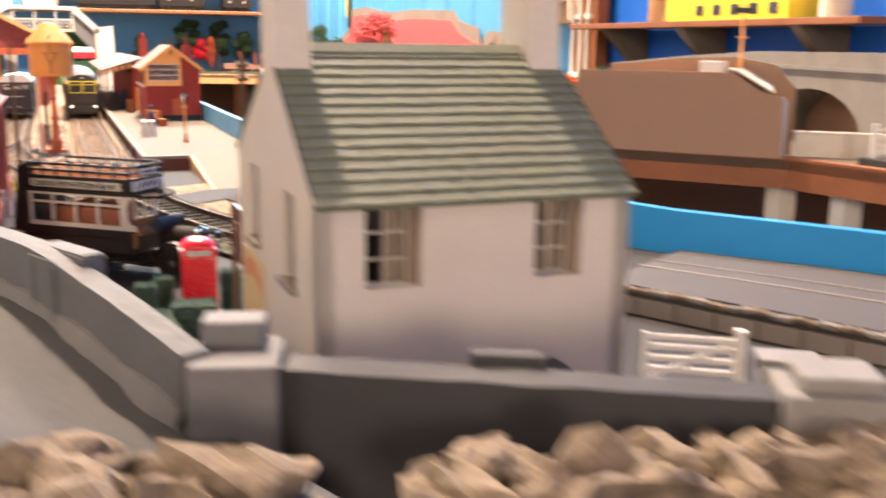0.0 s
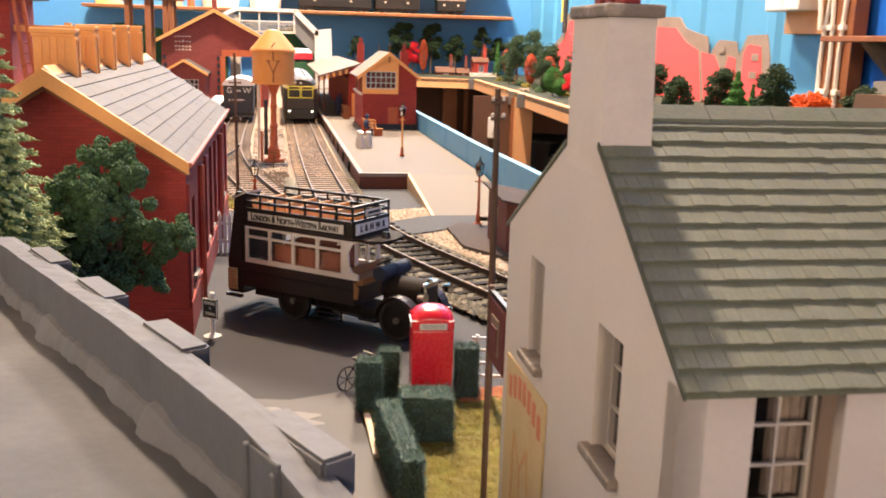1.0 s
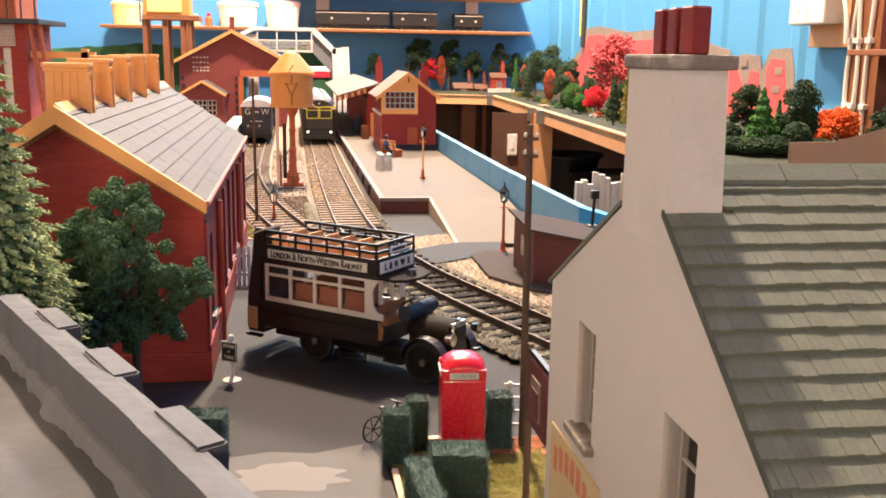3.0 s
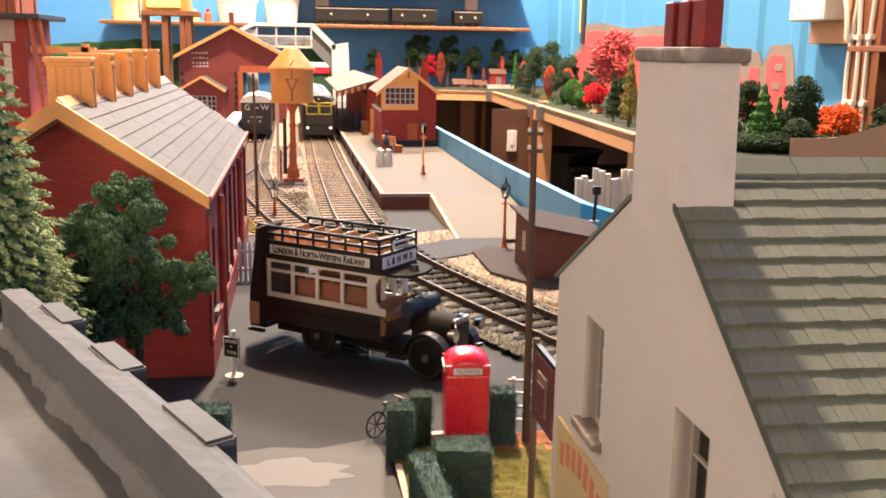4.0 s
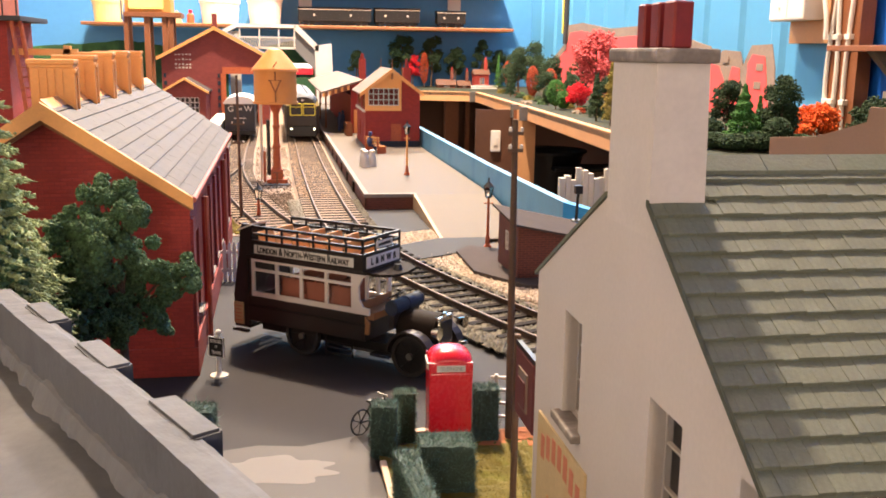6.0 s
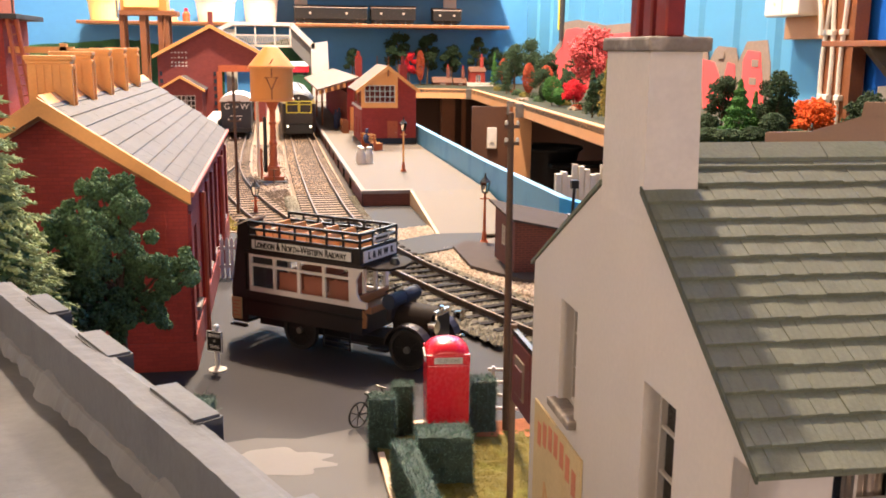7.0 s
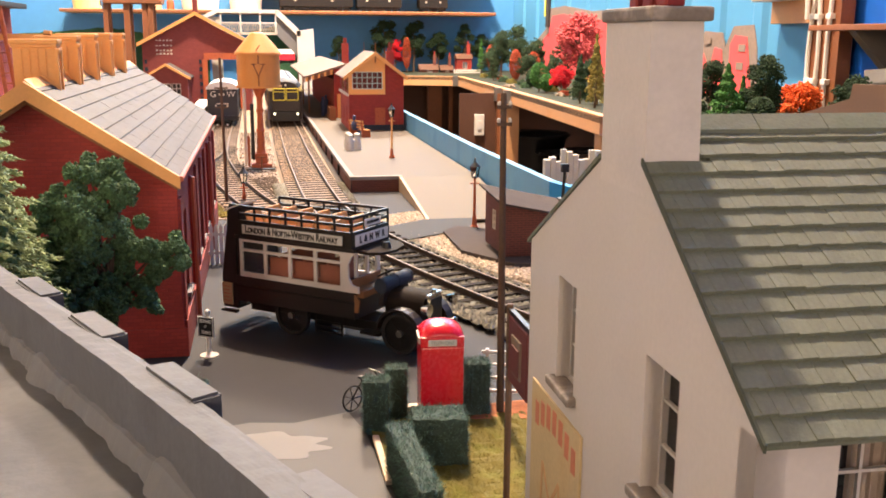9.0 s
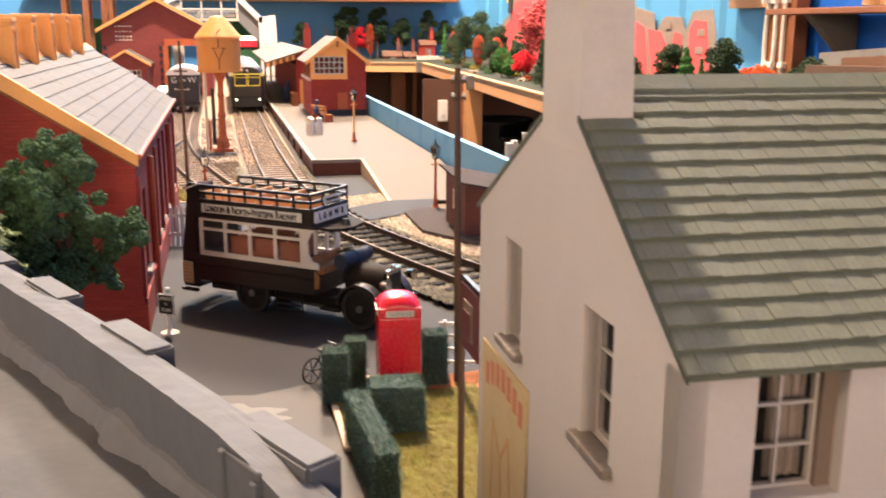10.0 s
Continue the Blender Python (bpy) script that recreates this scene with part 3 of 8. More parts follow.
# bark rocks along the deck edge
random.seed(5)
for k in range(26):
    x = -10 + 4.0 * k + random.uniform(-1.5, 1.5)
    y = 107 - 0.3 * x + random.uniform(-6, 2)
    r = random.uniform(4.4, 6.8)
    if 20 < x < 36:
        continue
    bm = lump(bmnew(), (0, 0, 0), r, 0.62, 3, 0.62, k)
    for v in bm.verts:
        v.co = Vector((1.3 * v.co.x, 0.8 * v.co.y, v.co.z + 0.5 * noise.noise(v.co * 0.5) + 0.25 * noise.noise(v.co * 1.6)))
    rock = finish("rock", bm, ROCK)
    rock.matrix_basis = place(x, y, 33.8 + 0.4 * r, random.uniform(0, 180))
    tagged(rock, "lump of tan bark rock lying on the bridge deck", "rock", "rocks on the deck")

# ---- cottage ----


def sash(parent, u0, u1, v0, v1, to3, depth, cols, rows, frame_mat=None, bar_w=0.35, f=0.7):
    """A window set back in an opening: frame, glazing bars and pane. to3(u, v, d) gives a point d behind the wall face."""
    frame_mat = frame_mat or FRAME_W
    win = bmnew()

    def quadbox(bm, a0, a1, b0, b1, d0, d1):
        pts = [to3(a, b, d) for d in (d0, d1) for a, b in ((a0, b0), (a1, b0), (a1, b1), (a0, b1))]
        vs = [bm.verts.new(p) for p in pts]
        for q in ((0, 1, 2, 3), (7, 6, 5, 4), (0, 4, 5, 1), (1, 5, 6, 2), (2, 6, 7, 3), (3, 7, 4, 0)):
            bm.faces.new([vs[i] for i in q])

    quadbox(win, u0, u1, v0, v0 + f, depth, depth + 0.8)
    quadbox(win, u0, u1, v1 - f, v1, depth, depth + 0.8)
    quadbox(win, u0, u0 + f, v0 + f, v1 - f, depth, depth + 0.8)
    quadbox(win, u1 - f, u1, v0 + f, v1 - f, depth, depth + 0.8)
    w = part("window", win, frame_mat, parent)
    bars = bmnew()
    for k in range(1, cols):
        u = u0 + (u1 - u0) * k / cols
        quadbox(bars, u - bar_w / 2, u + bar_w / 2, v0 + f, v1 - f, depth + 0.15, depth + 0.6)
    for k in range(1, rows):
        v = v0 + (v1 - v0) * k / rows
        quadbox(bars, u0 + f, u1 - f, v - bar_w / 2, v + bar_w / 2, depth + 0.1, depth + 0.55)
    part("glazing_grid", bars, frame_mat, w)
    pane = bmnew()
    quadbox(pane, u0 + f, u1 - f, v0 + f, v1 - f, depth + 0.62, depth + 0.72)
    p = part("pane", pane, GLASS, w)
    p.visible_shadow = False
    return w


cottage = thing("cottage", "two-storey cream rendered model cottage with mossy slate roof", "house", 37, 145, 0, -0.6)
W, D, RIDGE = 54.0, 72.5, 79.4
FY, RY, EAVE, BACK_EAVE = 2.6, 35.0, 56.2, 58.6   # front wall plane, ridge line, wall tops
FRONT_RISE, BACK_RISE = 0.685, 0.54
bm = bmnew()
pierced(bm, (1, 0, 0), (0, 0, 1), (0, FY, 0), [(0, 0), (W, 0), (W, EAVE), (0, EAVE)], [(7.6, 16.8, 43.0, 55.6), (36.4, 45.0, 42.8, 55.6)], 3.0, (0, 1, 0))
part("front_wall", bm, RENDER_W, cottage)
CH0, CH1, CHZ = 29.6, 43.0, 72.0
for x, n, holes in ((0, (1, 0, 0), [(17.8, 26.4, 40.2, 55.6), (50.3, 58.0, 41.6, 56.5)]), (W, (-1, 0, 0), [])):
    gable = [(FY, 0), (D, 0), (D, BACK_EAVE), (CH1, RIDGE - 0.8 - BACK_RISE * (CH1 - RY)), (CH1, CHZ), (CH0, CHZ), (CH0, RIDGE - 0.9 - FRONT_RISE * (RY - CH0)), (FY, EAVE)]
    bm = bmnew()
    pierced(bm, (0, 1, 0), (0, 0, 1), (x, 0, 0), gable, holes, 2.8, n)
    part("gable_wall", bm, RENDER_W, cottage)
part("back_wall", boxed(2.8, W - 2.8, D - 3, D, 0, BACK_EAVE), RENDER_W, cottage)
# Dark boards give the windows their unlit depth.
part("inner_floor", boxed(2.9, W - 2.9, 5.7, D - 3.1, 36, 37), SHADE_TONE, cottage, "floor board painted as shade inside the cottage")
part("inner_partition", boxed(2.9, W - 2.9, 29, 30, 37, 56), SHADE_TONE, cottage, "upright board painted as shade inside the cottage")
for u0, u1 in ((7.6, 16.8), (36.4, 45.0)):
    w = sash(cottage, u0, u1 - 1.6, 43.0, 55.6, lambda u, v, d: (u, FY + d, v), 2.3, 2, 3, SASH_P, 0.3, 0.35)
    part("window_lining", boxed(u1 - 1.6, u1, FY + 1.6, FY + 3.0, 43.0, 55.6), CURTAIN, w, "beige card window lining")
    bm = bmnew()
    for k in range(7):
        rod(bm, (u1 - 5.2 + 0.55 * k, FY + 4.3 + 0.3 * (k % 2), 43.2), (u1 - 5.2 + 0.55 * k, FY + 4.3 + 0.3 * (k % 2), 55.6), 0.36, seg=6)
    part("curtain", bm, CURTAIN, w, "beige gathered curtain")
for u0, u1, v0, v1 in ((17.8, 26.4, 40.2, 55.6), (50.3, 58.0, 41.6, 56.5)):
    w = sash(cottage, u0, u1, v0, v1, lambda u, v, d: (d, u, v), 2.0, 2, 3, SASH_P, 0.3, 0.4)
    # Added card that gives the pane its dark brown tone.
    part("pane_backing", boxed(4.2, 4.6, u0 - 0.5, u1 + 0.5, v0 - 1.0, v1 + 0.5), WOOD_D, w, "dark brown card behind the pane")
    part("window_sill", boxed(-1.3, 1.5, u0 - 1.3, u1 + 1.3, v0 - 1.1, v0 + 0.15, 0.35), CAP, w, "weathered projecting stone sill")
EY, EZ = 0.9, 55.5                                   # slate underside at the front eave
slope = math.hypot(RY - EY, FRONT_RISE * (RY - EY))
pitch = math.degrees(math.atan(FRONT_RISE))
bm = slab(bmnew(), [(0.1, EY + 0.8, EZ + 0.1), (W - 0.1, EY + 0.8, EZ + 0.1), (W - 0.1, RY, EZ - 0.4 + FRONT_RISE * (RY - EY)), (0.1, RY, EZ - 0.4 + FRONT_RISE * (RY - EY))], (0, 0, 1), 0.5)
part("roof", bm, SLATE_G, cottage)
for x0 in (-0.46, W + 0.16):
    top_y = CH0 - 0.1
    bm = slab(bmnew(), [(x0, EY - 0.1, EZ + 0.3), (x0 + 0.26, EY - 0.1, EZ + 0.3), (x0 + 0.26, top_y, EZ + 0.3 + FRONT_RISE * (top_y - EY)), (x0, top_y, EZ + 0.3 + FRONT_RISE * (top_y - EY))], (0, 0, 1), 0.7)
    part("verge_strip", bm, SLATE_V, cottage)
bm = slab(bmnew(), [(-0.25, D + 1.6, RIDGE - 0.6 - BACK_RISE * (D + 1.6 - RY)), (W + 0.25, D + 1.6, RIDGE - 0.6 - BACK_RISE * (D + 1.6 - RY)), (W + 0.25, CH1 + 0.1, RIDGE - 0.6 - BACK_RISE * (CH1 + 0.1 - RY)), (W - 6.4, CH1 + 0.1, RIDGE - 0.6 - BACK_RISE * (CH1 + 0.1 - RY)), (W - 6.4, RY, RIDGE - 0.6), (6.4, RY, RIDGE - 0.6), (6.4, CH1 + 0.1, RIDGE - 0.6 - BACK_RISE * (CH1 + 0.1 - RY)), (-0.25, CH1 + 0.1, RIDGE - 0.6 - BACK_RISE * (CH1 + 0.1 - RY))], (0, 0, 1), 0.6)
part("roof", bm, SLATE_G, cottage)
for s, k, wide in ((-1, FRONT_RISE, 2.2), (1, BACK_RISE, 3.9)):
    for n in range(5):
        x0, x1 = 6.4 + 8.24 * n, 6.4 + 8.24 * (n + 1) - 0.08
        bm = slab(bmnew(), [(x0, RY + s * wide, RIDGE + 0.3 - k * wide), (x1, RY + s * wide, RIDGE + 0.3 - k * wide), (x1, RY, RIDGE + 0.3), (x0, RY, RIDGE + 0.3)], (0, 0, 1), 0.5)
        part("ridge_tile", bm, SLATE_G, cottage)
for x0 in (0.0, W - 6.3):
    bm = boxed(x0, x0 + 6.2, CH0, CH1, CHZ, 90.1)
    for v in bm.verts:
        if v.co.z > 80:
            v.co.x = x0 + (0.0 if v.co.x < x0 + 3 else 5.7)
    ch = part("chimney", bm, CHIM_W, cottage)
    bm = box(bmnew(), x0 - 0.5, x0 + 6.5, 28.9, 43.7, 90.1, 91.6, 0, 0.35)
    part("chimney_cap", bm, CAP, ch, "weathered grey stone cap")
    for yy in (32.2, 36.0, 40.0):
        bm = bmnew()
        obox(bm, Matrix.Translation((x0 + 3.0, yy, 91.6)) @ Matrix.Rotation(radians(random.uniform(-8, 8)), 4, "Z"), 2.3, 2.3, 4.8)
        bmesh.ops.bevel(bm, geom=bm.edges[:], offset=0.2, segments=1, affect="EDGES")
        part("chimney_pot", bm, POT, ch)
poster = thing("hoarding", "faded yellow advertising hoarding on the cottage gable", "sign", 36.7, 145, 0, -0.6)
bm = boxed(-0.1, 0.25, 45.5, 68.6, 10.0, 37.8)
part("panel", bm, POSTER_Y, poster)
for k in range(7):
    bm = bmnew()
    yy = 48.0 + 2.9 * k
    obox(bm, Matrix.Translation((-0.13, yy, 31.0 + 2.3 * math.sin(math.pi * (k + 0.5) / 7))), 0.1, 1.7, 3.6)
    part("print_bar", bm, POSTER_R, poster)
bm = bmnew()
for a, b in (((-0.12, 52, 14), (-0.12, 54, 27)), ((-0.12, 54, 27), (-0.12, 58, 22)), ((-0.12, 58, 22), (-0.12, 62, 27)), ((-0.12, 62, 27), (-0.12, 63, 13)), ((-0.12, 57, 12), (-0.12, 58, 22))):
    bar(bm, a, b, 0.1, 0.7)
part("print_figure", bm, POSTER_F, poster)

# ---- red-brick station house with five tall chimneys ----
house = thing("station_house", "red-brick station house with slate roof and ochre chimneys", "house", -61.5, 347, 0)
HW, HL, HE, HR = 36.0, 204.0, 51.4, 75.7
bm = bmnew()
slab(bm, [(-HW, 0, 0), (HW, 0, 0), (HW, 0, HE), (0, 0, HR - 0.5), (-HW, 0, HE)], (0, 1, 0), 3.0)
part("gable_wall", bm, BRICK, house)
bm = bmnew()
slab(bm, [(-HW, HL - 3, 0), (HW, HL - 3, 0), (HW, HL - 3, HE), (0, HL - 3, HR - 0.5), (-HW, HL - 3, HE)], (0, 1, 0), 3.0)
part("gable_wall", bm, BRICK, house)
part("side_wall", boxed(-HW, -HW + 3, 3, HL - 3, 0, HE), BRICK, house)
wins = [(18 + 26 * k, 28 + 26 * k, 14, 38) for k in range(7)]
bm = bmnew()
pierced(bm, (0, 1, 0), (0, 0, 1), (HW, 0, 0), [(3, 0), (HL - 3, 0), (HL - 3, HE), (3, HE)], wins, 3.0, (-1, 0, 0))
part("side_wall", bm, BRICK, house)
part("inner_floor", boxed(-32, 32, 4, HL - 4, 0.2, 1), SHADE_TONE, house, "floor board painted as shade inside the house")
for u0, u1, v0, v1 in wins:
    w = sash(house, u0, u1, v0, v1, lambda u, v, d: (HW - d, u, v), 1.2, 2, 4)
    part("window_sill", boxed(HW - 1, HW + 1.3, u0 - 1, u1 + 1, v0 - 1.3, v0, 0.2), EDGE, w, "pale stone sill")
for y in (0.2, 42, 68, 94, 120, 146, 172, 197):
    part("pilaster", boxed(HW, HW + 1.0, y, y + 5.5, 10.5, 45.0, 0.2), BRICK, house)
for x in (-HW + 0.2, HW - 6.0):
    part("pilaster", boxed(x, x + 6.3, -0.8, 0.0, 8.5, 49.6, 0.2), BRICK, house)
part("plinth", boxed(-HW - 0.9, HW + 1.2, -0.9, 0.0, 0, 8.4, 0.25), BRICK, house)
part("plinth", boxed(HW, HW + 1.2, 0.0, HL, 0, 10.4, 0.25), BRICK, house)
rise = (HR - HE) / HW
for s in (-1, 1):
    bm = bmnew()
    slab(bm, [(0, -3, HR), (s * (HW + 1.4), -3, HR - rise * (HW + 1.4)), (s * (HW + 1.4), HL + 2, HR - rise * (HW + 1.4)), (0, HL + 2, HR)], (0, 0, 1), 0.8)
    part("roof", bm, SLATE_B, house)
    bm = bmnew()
    lo = HR - rise * (HW + 1.5)
    slab(bm, [(0, -4.6, HR + 1.3), (s * (HW + 1.5), -4.6, lo + 1.3), (s * (HW + 1.5), -4.6, lo - 2.0), (0, -4.6, HR - 3.4)], (0, 1, 0), 1.7)
    part("bargeboard", bm, ORANGE, house, "ochre painted bargeboard")
    # Dark board shaped as the thin shadow line under the bargeboard.
    bm = bmnew()
    slab(bm, [(0, -2.9, HR - 1.2), (s * (HW + 0.8), -2.9, lo - 0.9), (s * (HW + 0.8), -2.9, lo - 2.6), (0, -2.9, HR - 4.6)], (0, 1, 0), 1.5)
    part("soffit_board", bm, WOOD_B, house)
    part("gutter", rod(bmnew(), (s * (HW + 1.7), -4, lo + 0.7), (s * (HW + 1.7), HL + 2, lo + 0.7), 0.8, seg=10), GUTTER, house)
for y in (36, 140):
    part("drainpipe", rod(bmnew(), (HW + 2.0, y, 0.3), (HW + 2.0, y, 46), 0.7, seg=8), GUTTER, house)
part("ridge_board", slab(bmnew(), [(-2.6, -3, HR - 0.4), (0, -3, HR + 1.9), (2.6, -3, HR - 0.4)], (0, 1, 0), HL + 5), ORANGE, house, "ochre ridge capping")
for y, top in ((18.0, 85.3), (49.0, 86.3), (82.5, 87.1), (117.0, 87.4), (152.5, 87.6)):
    ch = part("chimney", boxed(-7.1, 4.2, y, y + 5.0, HR - 6, top), ORANGE, house, "tall ochre boarded chimney stack")
    part("chimney_cap", boxed(-7.9, 5.0, y - 0.8, y + 5.8, top + 0.9, top + 2.3, 0.35), ORANGE, ch)
    part("cap_moulding", boxed(-7.5, 4.6, y - 0.4, y + 5.4, top, top + 0.9, 0.2), ORANGE, ch)
    for y0 in (y - 0.45, y + 4.0):
        part("corner_strip", boxed(4.2, 4.9, y0, y0 + 1.45, HR - 4.0, top, 0.12), ORANGE, ch)
        part("strip_foot", boxed(4.2, 5.5, y0 - 0.3, y0 + 1.75, HR - 5.0, HR - 2.4, 0.3), ORANGE, ch)
    part("strip_cap", boxed(4.2, 5.4, y - 0.7, y + 1.2, top - 1.6, top - 0.3, 0.4), ORANGE, ch)
    foot = [(0.0, HR + 0.6), (4.4, HR + 0.6 - rise * 4.4), (4.4, HR + 2.4 - rise * 4.4), (0.0, HR + 2.4), (-7.3, HR + 2.4 - rise * 7.3), (-7.3, HR + 0.6 - rise * 7.3)]
    part("base_strip", slab(bmnew(), [(x, y - 0.6, z) for x, z in foot], (0, 1, 0), 0.6), ORANGE, ch)
    bm = bmnew()
    for x in (-5.0, -2.9, -0.8, 1.3):
        box(bm, x, x + 0.25, y - 0.2, y, HR - 1, top)
    part("board_joint", bm, ORANGE, ch)

# ---- platform ----
plat = thing("platform", "long pale station platform with brick-faced edge and ramp", "platform", 0, 0, 0)
part("deck", sheet(bmnew(), [(48.0, 629), (123, 629), (123, 1700), (44, 1700), (44.5, 1100)], 0.5, 9.0), PLATFORM, plat)
bm = sheet(bmnew(), [(47.2, 626.5), (78.0, 626.5), (78.0, 630.5), (50.0, 630.5), (46.5, 1100), (46, 1700), (43.2, 1700), (43.7, 1100)], 8.0, 10.0)
part("edging", bm, EDGE, plat, "grey stone edging")
part("end_wall", boxed(48.6, 77.0, 627.4, 629.0, 0.5, 8.0), BRICK_B, plat, "dark brick end wall")
part("side_wall", sheet(bmnew(), [(47.9, 629), (49, 629), (45.2, 1100), (44.9, 1700), (43.9, 1700), (44.4, 1100)], 0.4, 8.0), BRICK_B, plat)
bm = bmnew()
slab(bm, [(77.6, 532, 1.2), (77.6, 629, 9.05), (77.6, 629, 0.3), (77.6, 532, 0.3)], (1, 0, 0), 45.4)
part("ramp", bm, RAMP_TOP, plat)
bm = bmnew()
slab(bm, [(75.9, 531, 1.6), (75.9, 629, 10.0), (75.9, 629, 0.3), (75.9, 531, 0.3)], (1, 0, 0), 1.7)
part("ramp_edge", bm, RAMP, plat, "cream board along the ramp side")
for k in range(9):
    part("timber_support", boxed(46.2 - 0.25 * k, 47.6 - 0.25 * k, 700 + 55 * k, 705 + 55 * k, 0.4, 7.6), SLEEPER, plat)

# blue board behind the platform and its run towards the yard
bm = bmnew()
ring = [(123.2, 1500), (124.0, 960), (124.4, 650), (128.0, 500), (132.0, 502), (128.4, 652), (128.0, 960), (127.2, 1500)]
sheet(bm, ring, -20, 24.0)
structure("backscene_board", bm, BOARD_BLUE, "low scuffed sky-blue board edging the layout")
bm = bmnew()
near_run = [(128.0, 500, 24.0), (140, 470, 22.5), (226, 322, 17.0), (258, 281, 16.4), (322, 188, 16.0)]
far_run = [(132.0, 502, 24.0), (144, 474, 22.5), (230, 326, 17.0), (262, 285, 16.4), (326, 191, 16.0)]
cols_ = [[bm.verts.new(p) for p in ((a[0], a[1], -20), a, b, (b[0], b[1], -20))] for a, b in zip(near_run, far_run)]
for p, q in zip(cols_, cols_[1:]):
    for k in range(4):
        bm.faces.new((p[k], q[k], q[(k + 1) % 4], p[(k + 1) % 4]))
bm.faces.new(cols_[0])
bm.faces.new(cols_[-1][::-1])
structure("backscene_board", bm, BOARD_SHADED, "lower run of the blue board behind the yard, in a shaded blue")

# ---- tracks ----


def smooth_line(pts, step=2.0):
    """A Catmull-Rom line through plan points, at even steps."""
    p = [Vector((*q, 0)) for q in pts]
    p = [2 * p[0] - p[1]] + p + [2 * p[-1] - p[-2]]
    fine = []
    for i in range(1, len(p) - 2):
        for k in range(40):
            t = k / 40
            a, b, c, d = p[i - 1 : i + 3]
            fine.append(0.5 * (2 * b + (c - a) * t + (2 * a - 5 * b + 4 * c - d) * t * t + (3 * b - a - 3 * c + d) * t**3))
    fine.append(p[-2])
    out, left = [fine[0]], step
    for a, b in zip(fine, fine[1:]):
        while (b - a).length >= left:
            a = a + (b - a).normalized() * left
            out.append(a)
            left = step
        left -= (b - a).length
    return out


def sweep(bm, line, off, prof):
    """Carry a closed (sideways, up) profile along a plan line at a sideways offset."""
    rings = []
    for i, p in enumerate(line):
        d = (line[min(i + 1, len(line) - 1)] - line[max(i - 1, 0)]).normalized()
        n = Vector((d.y, -d.x, 0))
        rings.append([bm.verts.new(p + n * (off + u) + Vector((0, 0, w))) for u, w in prof])
    m = len(prof)
    for a, b in zip(rings, rings[1:]):
        for k in range(m):
            bm.faces.new((a[k], a[(k + 1) % m], b[(k + 1) % m], b[k]))
    bm.faces.new(rings[0])
    bm.faces.new(rings[-1][::-1])
    return bm


def railway(label, pts, sleeper_mat, z=1.6, pitch_s=8.4):
    line = smooth_line(pts)
    ob = thing("railway_track", label, "track", 0, 0, 0, group="railway tracks")
    for s in (-1, 1):
        part("rail", sweep(bmnew(), line, s * 8.6, [(-0.55, z + 1.2), (0.55, z + 1.2), (0.55, z + 1.45), (0.28, z + 1.6), (0.3, z + 2.5), (0.45, z + 2.6), (0.45, z + 3.3), (-0.45, z + 3.3), (-0.45, z + 2.6), (-0.3, z + 2.5), (-0.28, z + 1.6), (-0.55, z + 1.45)]), RAIL, ob)
    for s in (-1, 1):
        part("rail_top", sweep(bmnew(), line, s * 8.6, [(-0.27, z + 3.3), (0.27, z + 3.3), (0.27, z + 3.36), (-0.27, z + 3.36)]), RAIL_TOP, ob, "bright worn running surface")
    me = mesh_of(boxed(-1.6, 1.6, -15.5, 15.5, -2.0, 1.2, 0.2), sleeper_mat)
    run = smooth_line(pts, pitch_s)
    for i, p in enumerate(run):
        d = (run[min(i + 1, len(run) - 1)] - run[max(i - 1, 0)]).normalized()
        piece("sleeper", me, ob, place(p.x, p.y, z, math.degrees(math.atan2(d.y, d.x)) + random.uniform(-1.5, 1.5)))
    return line


MAIN = [(19, 1900), (22.0, 1300), (23.2, 982), (24.3, 780), (28.5, 585), (36.5, 520), (50.5, 455), (80.5, 371), (112, 300), (140, 245)]
LOOP = [(-40, 1900), (-39.5, 1300), (-38.5, 1062), (-38, 900), (-35.0, 783), (-24.5, 680), (-7.0, 583), (14.0, 505)]
line_main = railway("platform line of dark sleepers and worn rails", MAIN, SLEEPER)
line_loop = railway("siding track of dusty sleepers and worn rails", LOOP, SLEEPER_P)
line_spur = railway("short spur track curving behind the station house", [(-36.5, 850), (-43, 770), (-58, 690), (-72, 640)], SLEEPER_P)

# ---- signal box ----
box_s = thing("signal_box", "red-brick signal box with ochre boarded upper storey", "signal box", 74, 918, 9.0)
SW, SD, SE, SR = 48.0, 88.0, 48.0, 67.0
bm = bmnew()
pierced(bm, (1, 0, 0), (0, 0, 1), (0, 0, 0), [(0, 0), (SW, 0), (SW, SE), (SW / 2 - 1, SR), (0, SE)], [(2.7, 29.4, 36.0, 51.0), (22.6, 31.7, 0.0, 20.0)], 2.5, (0, 1, 0))
part("front_wall", bm, BRICK, box_s)
bm = bmnew()
pierced(bm, (0, 1, 0), (0, 0, 1), (0, 0, 0), [(2.5, 0), (SD, 0), (SD, SE), (2.5, SE)], [(8, 36, 33, 46), (44, 80, 33, 46), (20, 27, 6, 20), (50, 57, 6, 20)], 2.5, (1, 0, 0))
part("side_wall", bm, BRICK, box_s)
part("side_wall", boxed(SW - 2.5, SW, 2.5, SD, 0, SE), BRICK, box_s)
part("back_wall", slab(bmnew(), [(2.5, SD - 2.5, 0), (SW - 2.5, SD - 2.5, 0), (SW - 2.5, SD - 2.5, SE), (SW / 2, SD - 2.5, SR - 1.2), (2.5, SD - 2.5, SE)], (0, 1, 0), 2.5), BRICK, box_s)
